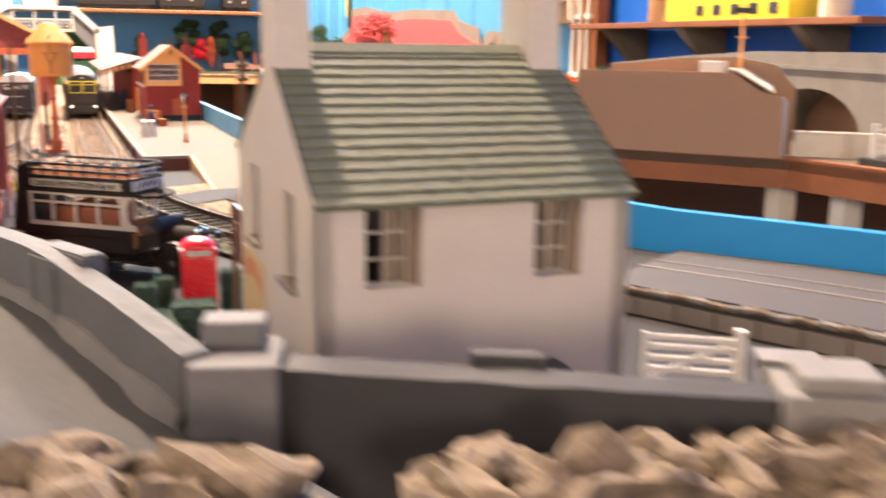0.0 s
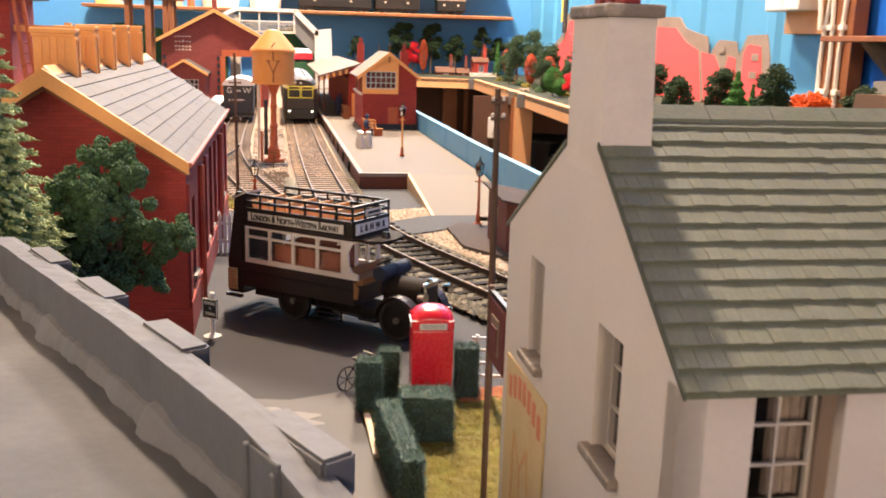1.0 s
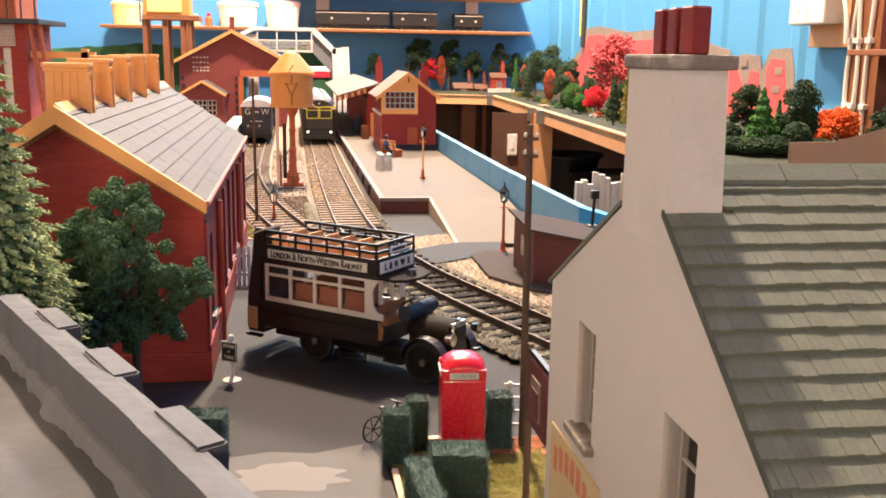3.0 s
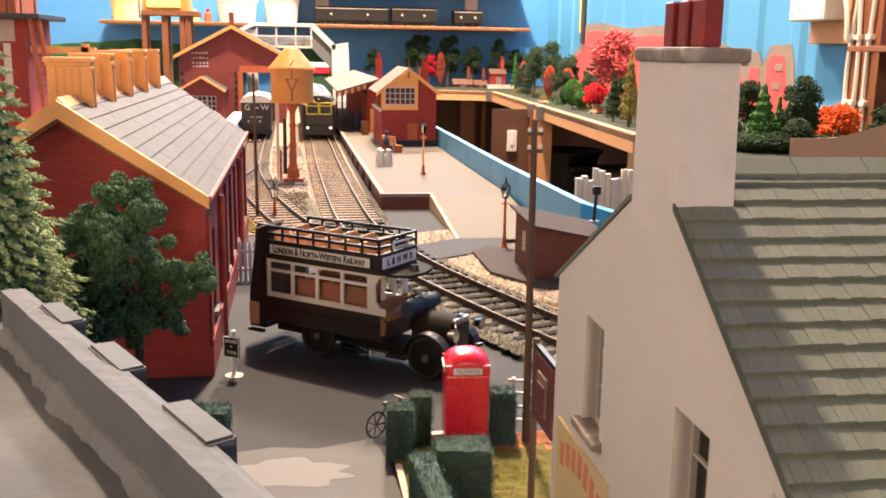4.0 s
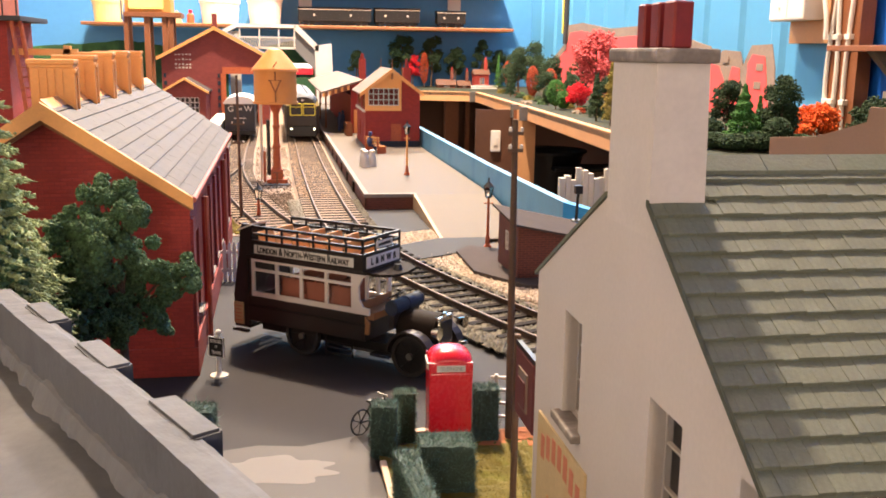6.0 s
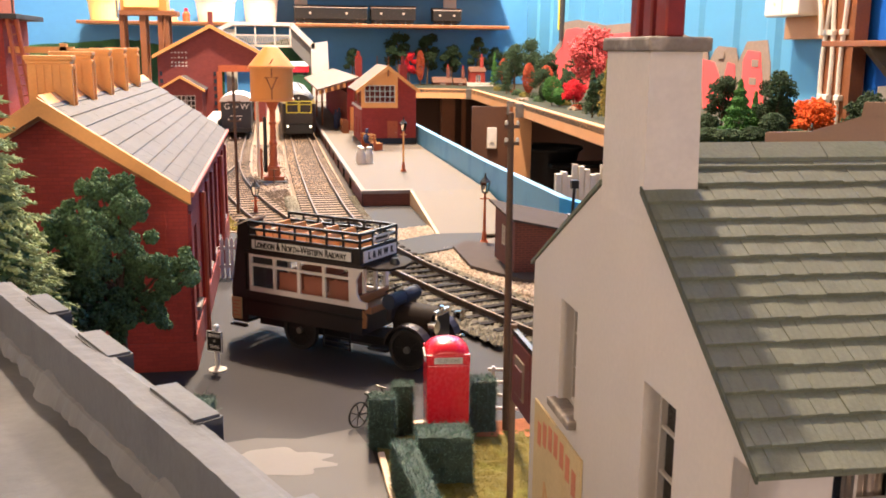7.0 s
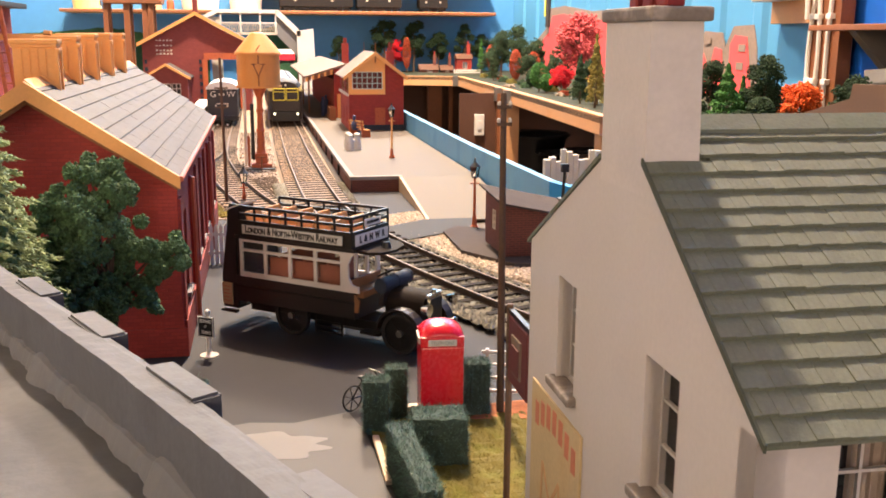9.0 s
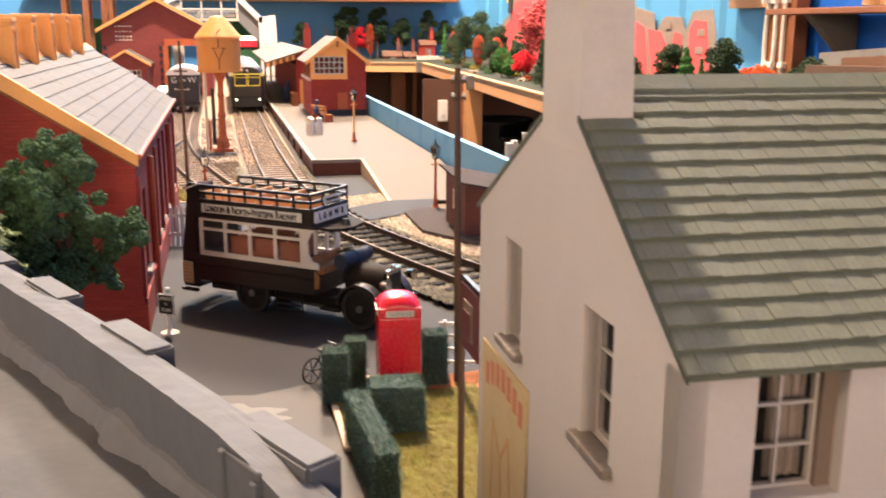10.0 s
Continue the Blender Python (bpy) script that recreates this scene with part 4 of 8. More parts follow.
part("inner_floor", boxed(3, SW - 3, 3, SD - 3, 28, 29), SHADE_TONE, box_s, "floor board painted as shade inside the signal box")
part("base_band", boxed(-0.5, SW + 0.5, -0.5, 0.0, 0, 5.0), NAVY, box_s, "dark blue painted base band")
bm = bmnew()
pierced(bm, (1, 0, 0), (0, 0, 1), (0, -0.9, 0), [(-0.4, 31.5), (31.6, 31.5), (31.6, 59.6), (SW / 2 - 1, SR - 1.0), (-0.4, SE - 0.4)], [(2.7, 29.4, 36.0, 51.0)], 0.8, (0, 1, 0))
part("boarding", bm, ORANGE, box_s, "ochre boarded upper storey")
sash(box_s, 2.7, 29.4, 36.0, 51.0, lambda u, v, d: (u, d - 0.9, v), 0.6, 6, 3, None, 0.7)
sash(box_s, 8, 36, 33, 46, lambda u, v, d: (d, u, v), 0.8, 6, 2, WOOD_B)
sash(box_s, 44, 80, 33, 46, lambda u, v, d: (d, u, v), 0.8, 6, 2, WOOD_B)
door = part("door", boxed(22.6, 31.7, 0.6, 1.6, 0.0, 20.0), RUST, box_s, "orange-brown plank door")
part("door_knob", lump(bmnew(), (30.4, 0.3, 10), 0.5, 0, 1), CHROME, door)
part("sill_band", boxed(-1.6, 0.0, 0, SD, 30.0, 32.0), FRAME_W, box_s)
for s in (-1, 1):
    bm = bmnew()
    ex = SW / 2 - 1 + s * (SW / 2 + 4)
    ez = SE - 2.5
    slab(bm, [(SW / 2 - 1, -3.5, SR), (ex, -3.5, ez), (ex, SD + 2, ez), (SW / 2 - 1, SD + 2, SR)], (0, 0, 1), 1.0)
    part("roof", bm, SHAKE, box_s)
    bm = bmnew()
    slab(bm, [(SW / 2 - 1, -4.6, SR + 1.2), (ex, -4.6, ez + 1.2), (ex, -4.6, ez - 2.0), (SW / 2 - 1, -4.6, SR - 2.6)], (0, 1, 0), 1.2)
    part("bargeboard", bm, ORANGE, box_s)
for y in (-4.0, SD):
    part("finial", rod(bmnew(), (SW / 2 - 1, y, SR - 8), (SW / 2 - 1, y, SR + 9), 0.7, 0.25), WOOD_B, box_s)
ch = part("chimney", boxed(SW - 9, SW - 2, 44, 52, 48, 68), BRICK, box_s)
part("chimney_pot", rod(bmnew(), (SW - 5.5, 48, 68), (SW - 5.5, 48, 76), 1.8, 1.3), POT, ch)

# ---- station building with awning ----
st = thing("station_building", "red-brick station building with pale awning over the platform", "station", 0, 0, 9.0)
part("wall", boxed(72, 120, 1060, 1470, 0, 38), BRICK, st)
part("ochre_panel", boxed(75, 84, 1058.8, 1060, 0, 24), ORANGE, st, "ochre boarded end panel")
bm = bmnew()
slab(bm, [(42, 1056, 41.6), (84, 1056, 54.5), (124, 1056, 40.0), (120, 1056, 38.8), (84, 1056, 52.6), (42, 1056, 40.0)], (0, 1, 0), 430)
part("roof", bm, SHAKE, st)
bm = slab(bmnew(), [(72, 1061, 38), (118, 1061, 38), (118, 1061, 39), (84, 1061, 52), (72, 1061, 49)], (0, 1, 0), 3)
part("gable_wall", bm, BRICK, st)
for k in range(10):
    part("valance_board", boxed(40 + 3.1 * k, 42.6 + 3.1 * k, 1057, 1058, 35.8 + 0.85 * k, 41.0 + 0.85 * k), ORANGE if k % 2 else WOOD_B, st)
for y in (1130, 1270, 1410):
    part("post", rod(bmnew(), (50, y, 0), (50, y, 43.2), 1.0), WOOD_B, st)
for x, y in ((84, 1100), (96, 1240)):
    c = part("chimney", boxed(x, x + 7, y, y + 7, 50, 74), BRICK, st)
    part("chimney_pot", rod(bmnew(), (x + 3.5, y + 3.5, 74), (x + 3.5, y + 3.5, 80), 2.2, 1.7), POT, c)

# ---- goods shed ----
shed = thing("goods_shed", "large red-brick goods shed with wide rail doorway", "shed", -76, 1300, 0)
bm = bmnew()
pierced(bm, (1, 0, 0), (0, 0, 1), (0, 0, 0), [(-64, 0), (64, 0), (64, 80), (0, 114), (-64, 80)], [(12, 50, 0.01, 62)], 4.0, (0, 1, 0))
part("gable_wall", bm, BRICK_D, shed)
part("side_wall", boxed(-64, -60, 4, 300, 0, 80), BRICK_D, shed)
part("side_wall", boxed(60, 64, 4, 300, 0, 80), BRICK_D, shed)
for s in (-1, 1):
    bm = slab(bmnew(), [(0, -5, 116.5), (s * 69, -5, 79.6), (s * 69, 302, 79.6), (0, 302, 116.5)], (0, 0, 1), 1.4)
    part("roof", bm, SLATE_B, shed)
    bm = slab(bmnew(), [(0, -6.4, 119), (s * 69.5, -6.4, 81.5), (s * 69.5, -6.4, 77.5), (0, -6.4, 114.5)], (0, 1, 0), 1.4)
    part("bargeboard", bm, ORANGE, shed)
part("door_frame", boxed(8, 54, -1.4, 0, 62, 70), RUST, shed, "rust-brown doorway lintel")
part("door_frame", boxed(6, 12, -1.4, 0, 0, 62), RUST, shed, "rust-brown doorway jamb")
part("door_frame", boxed(50, 56, -1.4, 0, 0, 62), RUST, shed, "rust-brown doorway jamb")
part("chimney", boxed(-3, 3, 4, 10, 112, 134, 0.4), BRICK_D, shed)
bm = bmnew()
random.seed(3)
for r, z in enumerate((84, 78, 72, 68)):
    for k in range(5):
        box(bm, -48 + 4.2 * k, -45.6 + 4.2 * k, -0.5, 0, z, z + random.uniform(1, 2.2))
part("faded_lettering", bm, WHITE_D, shed, "faded white painted lettering bars")
for x in (-62, 2):
    for k in range(7):
        part("quoin", boxed(x, x + (4 if k % 2 else 3), -0.7, 0, 3 + 9 * k, 8 + 9 * k), NAVY, shed)
annexe = thing("shed_annexe", "low brick annexe with arched white-barred window", "annexe", -108, 1236, 0)
bm = bmnew()
pierced(bm, (1, 0, 0), (0, 0, 1), (0, 0, 0), [(-24, 0), (24, 0), (24, 42), (0, 55), (-24, 42)], [(-16, 16, 18, 36)], 3, (0, 1, 0))
part("gable_wall", bm, BRICK_D, annexe)
part("side_wall", boxed(21, 24, 3, 64, 0, 42), BRICK_D, annexe)
part("side_wall", boxed(-24, -21, 3, 64, 0, 42), BRICK_D, annexe)
for u in (-16, -5, 6):
    sash(annexe, u, u + 10, 18, 36, lambda a, b, d: (a, d, b), 1.0, 2, 3, None, 0.9)
part("inner_wall", boxed(-20, 20, 12, 13, 1, 41), SHADE_TONE, annexe, "upright board painted as shade inside the annexe")
for s in (-1, 1):
    bm = slab(bmnew(), [(0, -3, 57), (s * 27, -3, 41.5), (s * 27, 64, 41.5), (0, 64, 57)], (0, 0, 1), 1.2)
    part("roof", bm, SLATE_B, annexe)
    bm = slab(bmnew(), [(0, -4, 59), (s * 27.5, -4, 43), (s * 27.5, -4, 40), (0, -4, 56)], (0, 1, 0), 1.0)
    part("bargeboard", bm, ORANGE, annexe)

# ---- lettering, foliage and small helpers ----


def letters(text, height, material, parent, m, name="lettering", squeeze=1.0, label="", bold=0.0, small=0.0):
    """Raised lettering in the built-in font; m puts it in the parent's millimetres (x along, y up, z out).
    small: height of small capitals in place of lower case."""
    cu = bpy.data.curves.new("lettering", "FONT")
    cu.body, cu.size, cu.extrude, cu.align_x, cu.align_y = text, height * MM, 0.00006, "CENTER", "CENTER"
    cu.offset = bold * MM
    if small:
        cu.small_caps_scale = small
        for fmt in cu.body_format:
            fmt.use_small_caps = True
    tmp = bpy.data.objects.new("lettering", cu)
    scene.collection.objects.link(tmp)
    bpy.context.view_layer.update()
    me = bpy.data.meshes.new_from_object(tmp.evaluated_get(bpy.context.evaluated_depsgraph_get()))
    bpy.data.objects.remove(tmp)
    me.materials.clear()
    me.materials.append(material)
    shift = m.copy()
    shift.translation *= MM
    me.transform(shift @ Matrix.Diagonal((squeeze, 1, 1, 1)))
    ob = new(name, me)
    ob.parent = parent
    return tagged(ob, label=label)


OCTA = np.array([(1, 0, 0), (-1, 0, 0), (0, 1, 0), (0, -1, 0), (0, 0, 1), (0, 0, -1)], float)
OCTA_F = np.array([(0, 2, 4), (2, 1, 4), (1, 3, 4), (3, 0, 4), (2, 0, 5), (1, 2, 5), (3, 1, 5), (0, 3, 5)])


def crumbs(name, centres, sizes, material, parent=None, seed=0, squash=1.0):
    """One mesh of many small uneven crumbs (mm)."""
    rs = np.random.RandomState(seed)
    c, s = np.asarray(centres, float), np.asarray(sizes, float)
    n = len(c)
    a, b = rs.rand(n) * math.tau, rs.rand(n) * math.pi
    ca, sa, cb, sb, one, nil = np.cos(a), np.sin(a), np.cos(b), np.sin(b), np.ones(n), np.zeros(n)
    rz = np.stack([ca, -sa, nil, sa, ca, nil, nil, nil, one], 1).reshape(n, 3, 3)
    rx = np.stack([one, nil, nil, nil, cb, -sb, nil, sb, cb], 1).reshape(n, 3, 3)
    shape = OCTA[None] * (0.7 + 0.6 * rs.rand(n, 6, 1)) * s[:, None, None]
    v = np.einsum("nij,nkj->nki", rz @ rx, shape)
    v[..., 2] *= squash
    v = (v + c[:, None]) * MM
    f = OCTA_F[None] + 6 * np.arange(n)[:, None, None]
    me = bpy.data.meshes.new(name)
    me.from_pydata(v.reshape(-1, 3).tolist(), [], f.reshape(-1, 3).tolist())
    me.materials.append(material)
    ob = new(name, me)
    ob.parent = parent
    return ob


def needles(name, roots, tips, width, material, parent=None):
    """One mesh of thin three-sided slivers from roots to tips (mm)."""
    r, t = np.asarray(roots, float), np.asarray(tips, float)
    n = len(r)
    d = t - r
    p = np.cross(d, np.array([0.3, 0.5, 0.8]))
    p /= np.linalg.norm(p, axis=1)[:, None] + 1e-9
    q = np.cross(d, p)
    q /= np.linalg.norm(q, axis=1)[:, None] + 1e-9
    v = np.stack([r + p * width, r - p * width * 0.5 + q * width * 0.87, r - p * width * 0.5 - q * width * 0.87, t], 1) * MM
    f = np.array([(0, 1, 3), (1, 2, 3), (2, 0, 3)])[None] + 4 * np.arange(n)[:, None, None]
    me = bpy.data.meshes.new(name)
    me.from_pydata(v.reshape(-1, 3).tolist(), [], f.reshape(-1, 3).tolist())
    me.materials.append(material)
    ob = new(name, me)
    ob.parent = parent
    return ob


def blob_points(rs, centre, radius, count, squash=0.8):
    """Points in the outer part of a rounded clump."""
    d = rs.normal(size=(count, 3))
    d /= np.linalg.norm(d, axis=1)[:, None]
    r = radius * (0.4 + 0.75 * rs.rand(count, 1))
    return np.asarray(centre) + d * r * np.array([1, 1, squash])


def foam_tree(label, x, y, z, height, spread, leaf, seed, count=1600, crumb=0.9, shape="round", trunk=0.28, group=""):
    """A model tree: tapered trunk, limbs and a crown of foam crumbs in separate clumps."""
    rs = np.random.RandomState(seed)
    ob = thing("tree", label, "tree", x, y, z, 0, group)
    k = spread / 2
    bm = rod(bmnew(), (0, 0, -0.4), (0.02 * height, 0, height * 0.72), max(0.5, height * 0.022), max(0.25, height * 0.008), 7)
    pts = []
    if shape == "round":
        for i in range(9):
            a, up = i * 2.4 + rs.rand(), 0.38 + 0.55 * (i + rs.rand()) / 9
            reach = k * (0.75 - 0.5 * max(0, up - 0.62)) * (0.55 + 0.5 * rs.rand())
            tip = (reach * math.cos(a), reach * math.sin(a), height * up)
            rod(bm, (0, 0, height * (up - 0.16)), tip, max(0.3, height * 0.009), 0.18, 5)
            pts.append(blob_points(rs, tip, k * (0.36 + 0.2 * rs.rand()), count // 10))
        pts.append(blob_points(rs, (0, 0, height * 0.88), k * 0.42, count // 10, 0.9))
    elif shape == "cone":
        u = rs.rand(count) ** 0.7
        a = rs.rand(count) * math.tau
        r = k * (1 - u) * (0.6 + 0.5 * rs.rand(count)) * (0.85 + 0.2 * np.sin(u * 40))
        pts.append(np.stack([r * np.cos(a), r * np.sin(a), height * (0.08 + 0.92 * u)], 1))
    else:
        u = rs.rand(count)
        a = rs.rand(count) * math.tau
        r = k * np.sqrt(np.maximum(0.03, 1 - (2 * u - 1) ** 2)) * (0.75 + 0.3 * rs.rand(count))
        pts.append(np.stack([r * np.cos(a), r * np.sin(a), height * (trunk * 0.5 + (1 - trunk * 0.5) * u)], 1))
    part("trunk", bm, BARK, ob)
    p = np.concatenate(pts)
    crumbs("crown", p, crumb * (0.6 + 0.8 * rs.rand(len(p))), leaf, ob, seed)
    return ob


# ---- the trees by the station house ----
rs = np.random.RandomState(11)
oak = thing("tree", "bushy dark green foam tree beside the station house", "tree", -38.5, 309, 0)
bm = rod(bmnew(), (0, 0, -0.3), (0.5, 0, 42), 1.35, 0.7, 8)
pts = []
for cx, cz, r in ((-3.2, 59.8, 4.3), (1.7, 59.7, 3.0), (5.3, 56.4, 3.0), (1.9, 56.8, 3.2), (-11.6, 53.8, 3.6), (-7.8, 52.1, 3.5), (-13.0, 50.2, 2.4), (-3.6, 53.3, 3.8), (-1.3, 49.7, 4.1), (-6.4, 47.4, 4.1), (2.5, 49.3, 2.7), (-9.8, 43.5, 3.8), (-3.6, 43.4, 4.9), (2.1, 43.0, 3.8), (6.5, 42.9, 3.5), (10.5, 41.5, 3.0), (14.8, 42.3, 3.5), (16.6, 39.7, 2.0), (11.6, 37.7, 2.4), (-12.5, 39.6, 3.5), (-7.7, 36.8, 4.6), (-1.4, 36.6, 4.9), (3.9, 36.2, 3.8), (-14.1, 34.3, 3.0), (-6.8, 30.7, 4.3), (0.1, 30.5, 4.3), (7.3, 32.3, 2.7), (9.5, 29.8, 2.4)):
    cy, cz = rs.normal() * 2.5 - 2, cz - 2.8
    rod(bm, (0.3, 0, max(27, cz - 14)), (cx, cy, max(30, cz)), 0.5, 0.25, 5)
    for k in range(12):
        o = rs.normal(size=3) * r * 0.45
        pts.append(blob_points(rs, (cx + o[0], cy + 1.4 * o[1], cz + o[2]), r * (0.34 + 0.2 * rs.rand()), 150, 0.9))
part("trunk", bm, BARK, oak)
p = np.concatenate(pts)
crumbs("crown", p, 0.26 + 0.4 * rs.rand(len(p)), LEAF, oak, 1)

pine = thing("tree", "pale green fringed model fir tree", "tree", -61.5, 284, 0)
part("trunk", rod(bmnew(), (0, 0, -0.3), (0, 0, 88), 1.8, 0.4), BARK, pine)
roots, tips = [], []
for tier in range(20):
    z = 92 - 2.95 * tier
    reach = 3.2 + 0.8 * tier
    for k in range(26):
        a = math.tau * (k + rs.rand()) / 26
        ln = reach * (0.75 + 0.35 * rs.rand())
        for j in range(46):
            u = 0.35 + 0.65 * rs.rand()
            c = np.array([ln * u * math.cos(a), ln * u * math.sin(a), z - 0.16 * ln * u + 0.7 * rs.rand()])
            roots.append(c)
            tips.append(c + np.array([math.cos(a) + 0.6 * rs.normal(), math.sin(a) + 0.6 * rs.normal(), -0.5 * rs.rand() - 0.15]) * 1.15)
roots = np.array(roots)
keep = rs.rand(len(roots)) < 0.45
needles("crown", roots[keep], np.array(tips)[keep], 0.36, LEAF_P, pine)
crumbs("fringe", roots[~keep] + rs.normal(size=(int((~keep).sum()), 3)) * 0.25, 0.3 + 0.35 * rs.rand(int((~keep).sum())), LEAF_P, pine, 31, 0.8)
u = rs.rand(5000) ** 0.7
a_ = rs.rand(5000) * math.tau
r_ = 12.0 * (1 - u) * (0.5 + 0.45 * rs.rand(5000)) + 0.5
crumbs("inner_foliage", np.stack([r_ * np.cos(a_), r_ * np.sin(a_), 33 + 57 * u], 1), 0.7 + 0.6 * rs.rand(5000), LEAF, pine, 12)
low = thing("tree", "rounded deep green foam bush under the fir", "bush", -60, 298, 0)
part("trunk", rod(bmnew(), (0, 0, -0.3), (0, 0, 20), 1.0, 0.5), BARK, low)
p = np.concatenate([blob_points(rs, (rs.normal() * 5, rs.normal() * 4, 14 + 28 * rs.rand()), 6.0, 150) for k in range(24)])
crumbs("crown", p, 0.6 + 0.7 * rs.rand(len(p)), LEAF_D, low, 2)
for bx, by, bs in ((-49, 296, 3.2), (-46.5, 292, 2.4)):
    b = thing("shrub", "small pale flowering shrub behind the parapet", "shrub", bx, by, 0)
    p = np.concatenate([blob_points(rs, (rs.normal() * 1.6, rs.normal() * 1.6, 30 + rs.normal() * 2.5), bs, 200) for k in range(5)])
    part("stem", rod(bmnew(), (0, 0, 0), (0, 0, 29), 0.8, 0.4), BARK, b)
    crumbs("foliage", p, 0.4 + 0.4 * rs.rand(len(p)), LEAF, b, 3)
    crumbs("blossom", p[::14], 0.45 + 0.3 * rs.rand(len(p[::14])), WHITE_D, b, 4)

# ---- motor bus ----
bus = thing("motor_bus", "chocolate-brown open-top double-deck motor bus with cream windows", "bus", 3.9, 361.2, 0, -39.5)
BW = 19.4
SIDE_N = Matrix(((1, 0, 0, 0), (0, 0, -1, 0), (0, 1, 0, 0), (0, 0, 0, 1)))
body = part("lower_body", boxed(-20, 24, 0.2, BW - 0.2, 8.2, 16.4, 0.3), BUS_B, bus)
part("waist_moulding", boxed(-20, 24.2, -0.05, 0.2, 13.0, 13.5), BLACK, body)
part("chassis", boxed(-18, 45, 4.5, BW - 4.5, 4.6, 7.2), BLACK, bus)
bm = bmnew()
pierced(bm, (1, 0, 0), (0, 0, 1), (0, 0, 0), [(-18, 16.4), (20.8, 16.4), (20.8, 28.2), (-18, 28.2)], [(-17.0, -8.7, 17.9, 24.4), (-7.7, 0.6, 17.9, 24.4), (1.6, 9.9, 17.9, 24.4), (10.9, 19.4, 17.9, 24.4), (-17.0, -8.7, 25.2, 27.4), (-7.7, 0.6, 25.2, 27.4), (1.6, 9.9, 25.2, 27.4), (10.9, 19.4, 25.2, 27.4)], 0.8, (0, 1, 0))
near = part("saloon_side", bm, FRAME_W, bus, "cream window panel")
bm = bmnew()
pierced(bm, (1, 0, 0), (0, 0, 1), (0, BW - 0.8, 0), [(-18, 16.4), (20.8, 16.4), (20.8, 28.2), (-18, 28.2)], [(-17.0, -8.7, 17.9, 24.4), (-7.7, 0.6, 17.9, 24.4), (1.6, 9.9, 17.9, 24.4), (10.9, 19.4, 17.9, 24.4)], 0.8, (0, 1, 0))
part("saloon_side", bm, FRAME_W, bus, "cream window panel")
bm = bmnew()
pierced(bm, (0, 1, 0), (0, 0, 1), (20.0, 0, 0), [(0.8, 16.4), (BW - 0.8, 16.4), (BW - 0.8, 28.2), (0.8, 28.2)], [(1.8, 6.2, 18.2, 26.6), (7.2, 12.2, 18.2, 26.6), (13.2, BW - 1.8, 18.2, 26.6)], 0.8, (1, 0, 0))
q_ = part("quarter_panel", pierced(bmnew(), (1, 0, 0), (0, 0, 1), (0, 0, 0), [(20.8, 16.4), (25.6, 16.4), (25.6, 18.2), (23.4, 18.6), (22.2, 20.6), (22.0, 24.6), (23.4, 27.2), (25.2, 28.2), (20.8, 28.2)], [], 0.8, (0, 1, 0)), FRAME_W, bus, "cream curved front pillar")
part("bulkhead", bm, FRAME_W, bus, "cream front bulkhead window panel")
part("rear_panel", boxed(-19.4, -18, 0.6, BW - 0.6, 16.4, 30), BUS_B, bus)
for u0, u1 in ((-17.0, -8.7), (-7.7, 0.6), (1.6, 9.9), (10.9, 19.4)):
    p = part("pane", boxed(u0, u1, 0.35, 0.45, 17.9, 24.4), GLASS, near)
    p.visible_shadow = False
for x in (-6.5, 2.0, 10.5):
    st_ = part("saloon_seat", boxed(x - 1.8, x + 3.4, 2.0, BW - 2, 16.6, 19.0, 0.4), SALOON, bus, "red-brown lower saloon seat")
    part("seat_back", boxed(x + 2.6, x + 3.6, 2.0, BW - 2, 19.0, 24.6, 0.3), SALOON, st_)
for u0, u1 in ((-7.7, 0.6), (1.6, 9.9), (10.9, 19.4)):
    bm = boxed(u0 - 0.3, u1 + 0.1, 2.0, 3.0, 16.6, 23.2, 0.5)
    part("bench_back", bm, SALOON, bus, "red-brown saloon bench back")
deck = part("upper_deck", boxed(-20, 24.5, -0.3, BW + 0.3, 28.2, 29.2, 0.2), BUS_B, bus)
for y0, y1 in ((-0.4, 0.3), (BW - 0.3, BW + 0.4)):
    part("upper_side", boxed(-17.6, 23.8, y0, y1, 29.2, 34.2, 0.15), BUS_G, bus)
fr = part("upper_front", boxed(23.2, 23.9, 0.3, BW - 0.3, 29.2, 34.2, 0.15), BUS_G, bus)
bm = slab(bmnew(), [(23.9, 0.3, 28.4), (23.9, BW - 0.3, 28.4), (28.5, BW - 0.8, 28.0), (31.6, BW - 3.6, 27.8), (32.6, BW / 2, 27.7), (31.6, 3.6, 27.8), (28.5, 0.8, 28.0)], (0, 0, 1), 0.8)
can = part("canopy", bm, BONNET, bus)
part("canopy_lamp", rod(bmnew(), (29.2, BW / 2, 28.6), (29.2, BW / 2, 30.4), 1.6, 1.0, 10), BLACK, can)
bm = bmnew()
for z in (36.0, 38.2):
    for a, b in (((-17.5, 0, z), (23.6, 0, z)), ((-17.5, BW, z), (23.6, BW, z)), ((23.6, 0, z), (23.6, BW, z))):
        bar(bm, a, b, 0.6, 0.85)
part("guard_rail", bm, BLACK, bus)
for k in range(8):
    x = -17.5 + 41.1 * k / 7
    for y in (0, BW):
        part("rail_post", boxed(x - 0.3, x + 0.3, y - 0.25, y + 0.25, 34.2, 38.2), BLACK, bus)
for y in (BW / 3, 2 * BW / 3):
    part("rail_post", boxed(23.4, 23.9, y - 0.3, y + 0.3, 34.2, 38.2), BLACK, bus)
panel = part("side_board", boxed(-16.4, 21.4, -0.75, -0.4, 29.9, 33.2, 0.15), BUS_G, bus)
bm = bmnew()
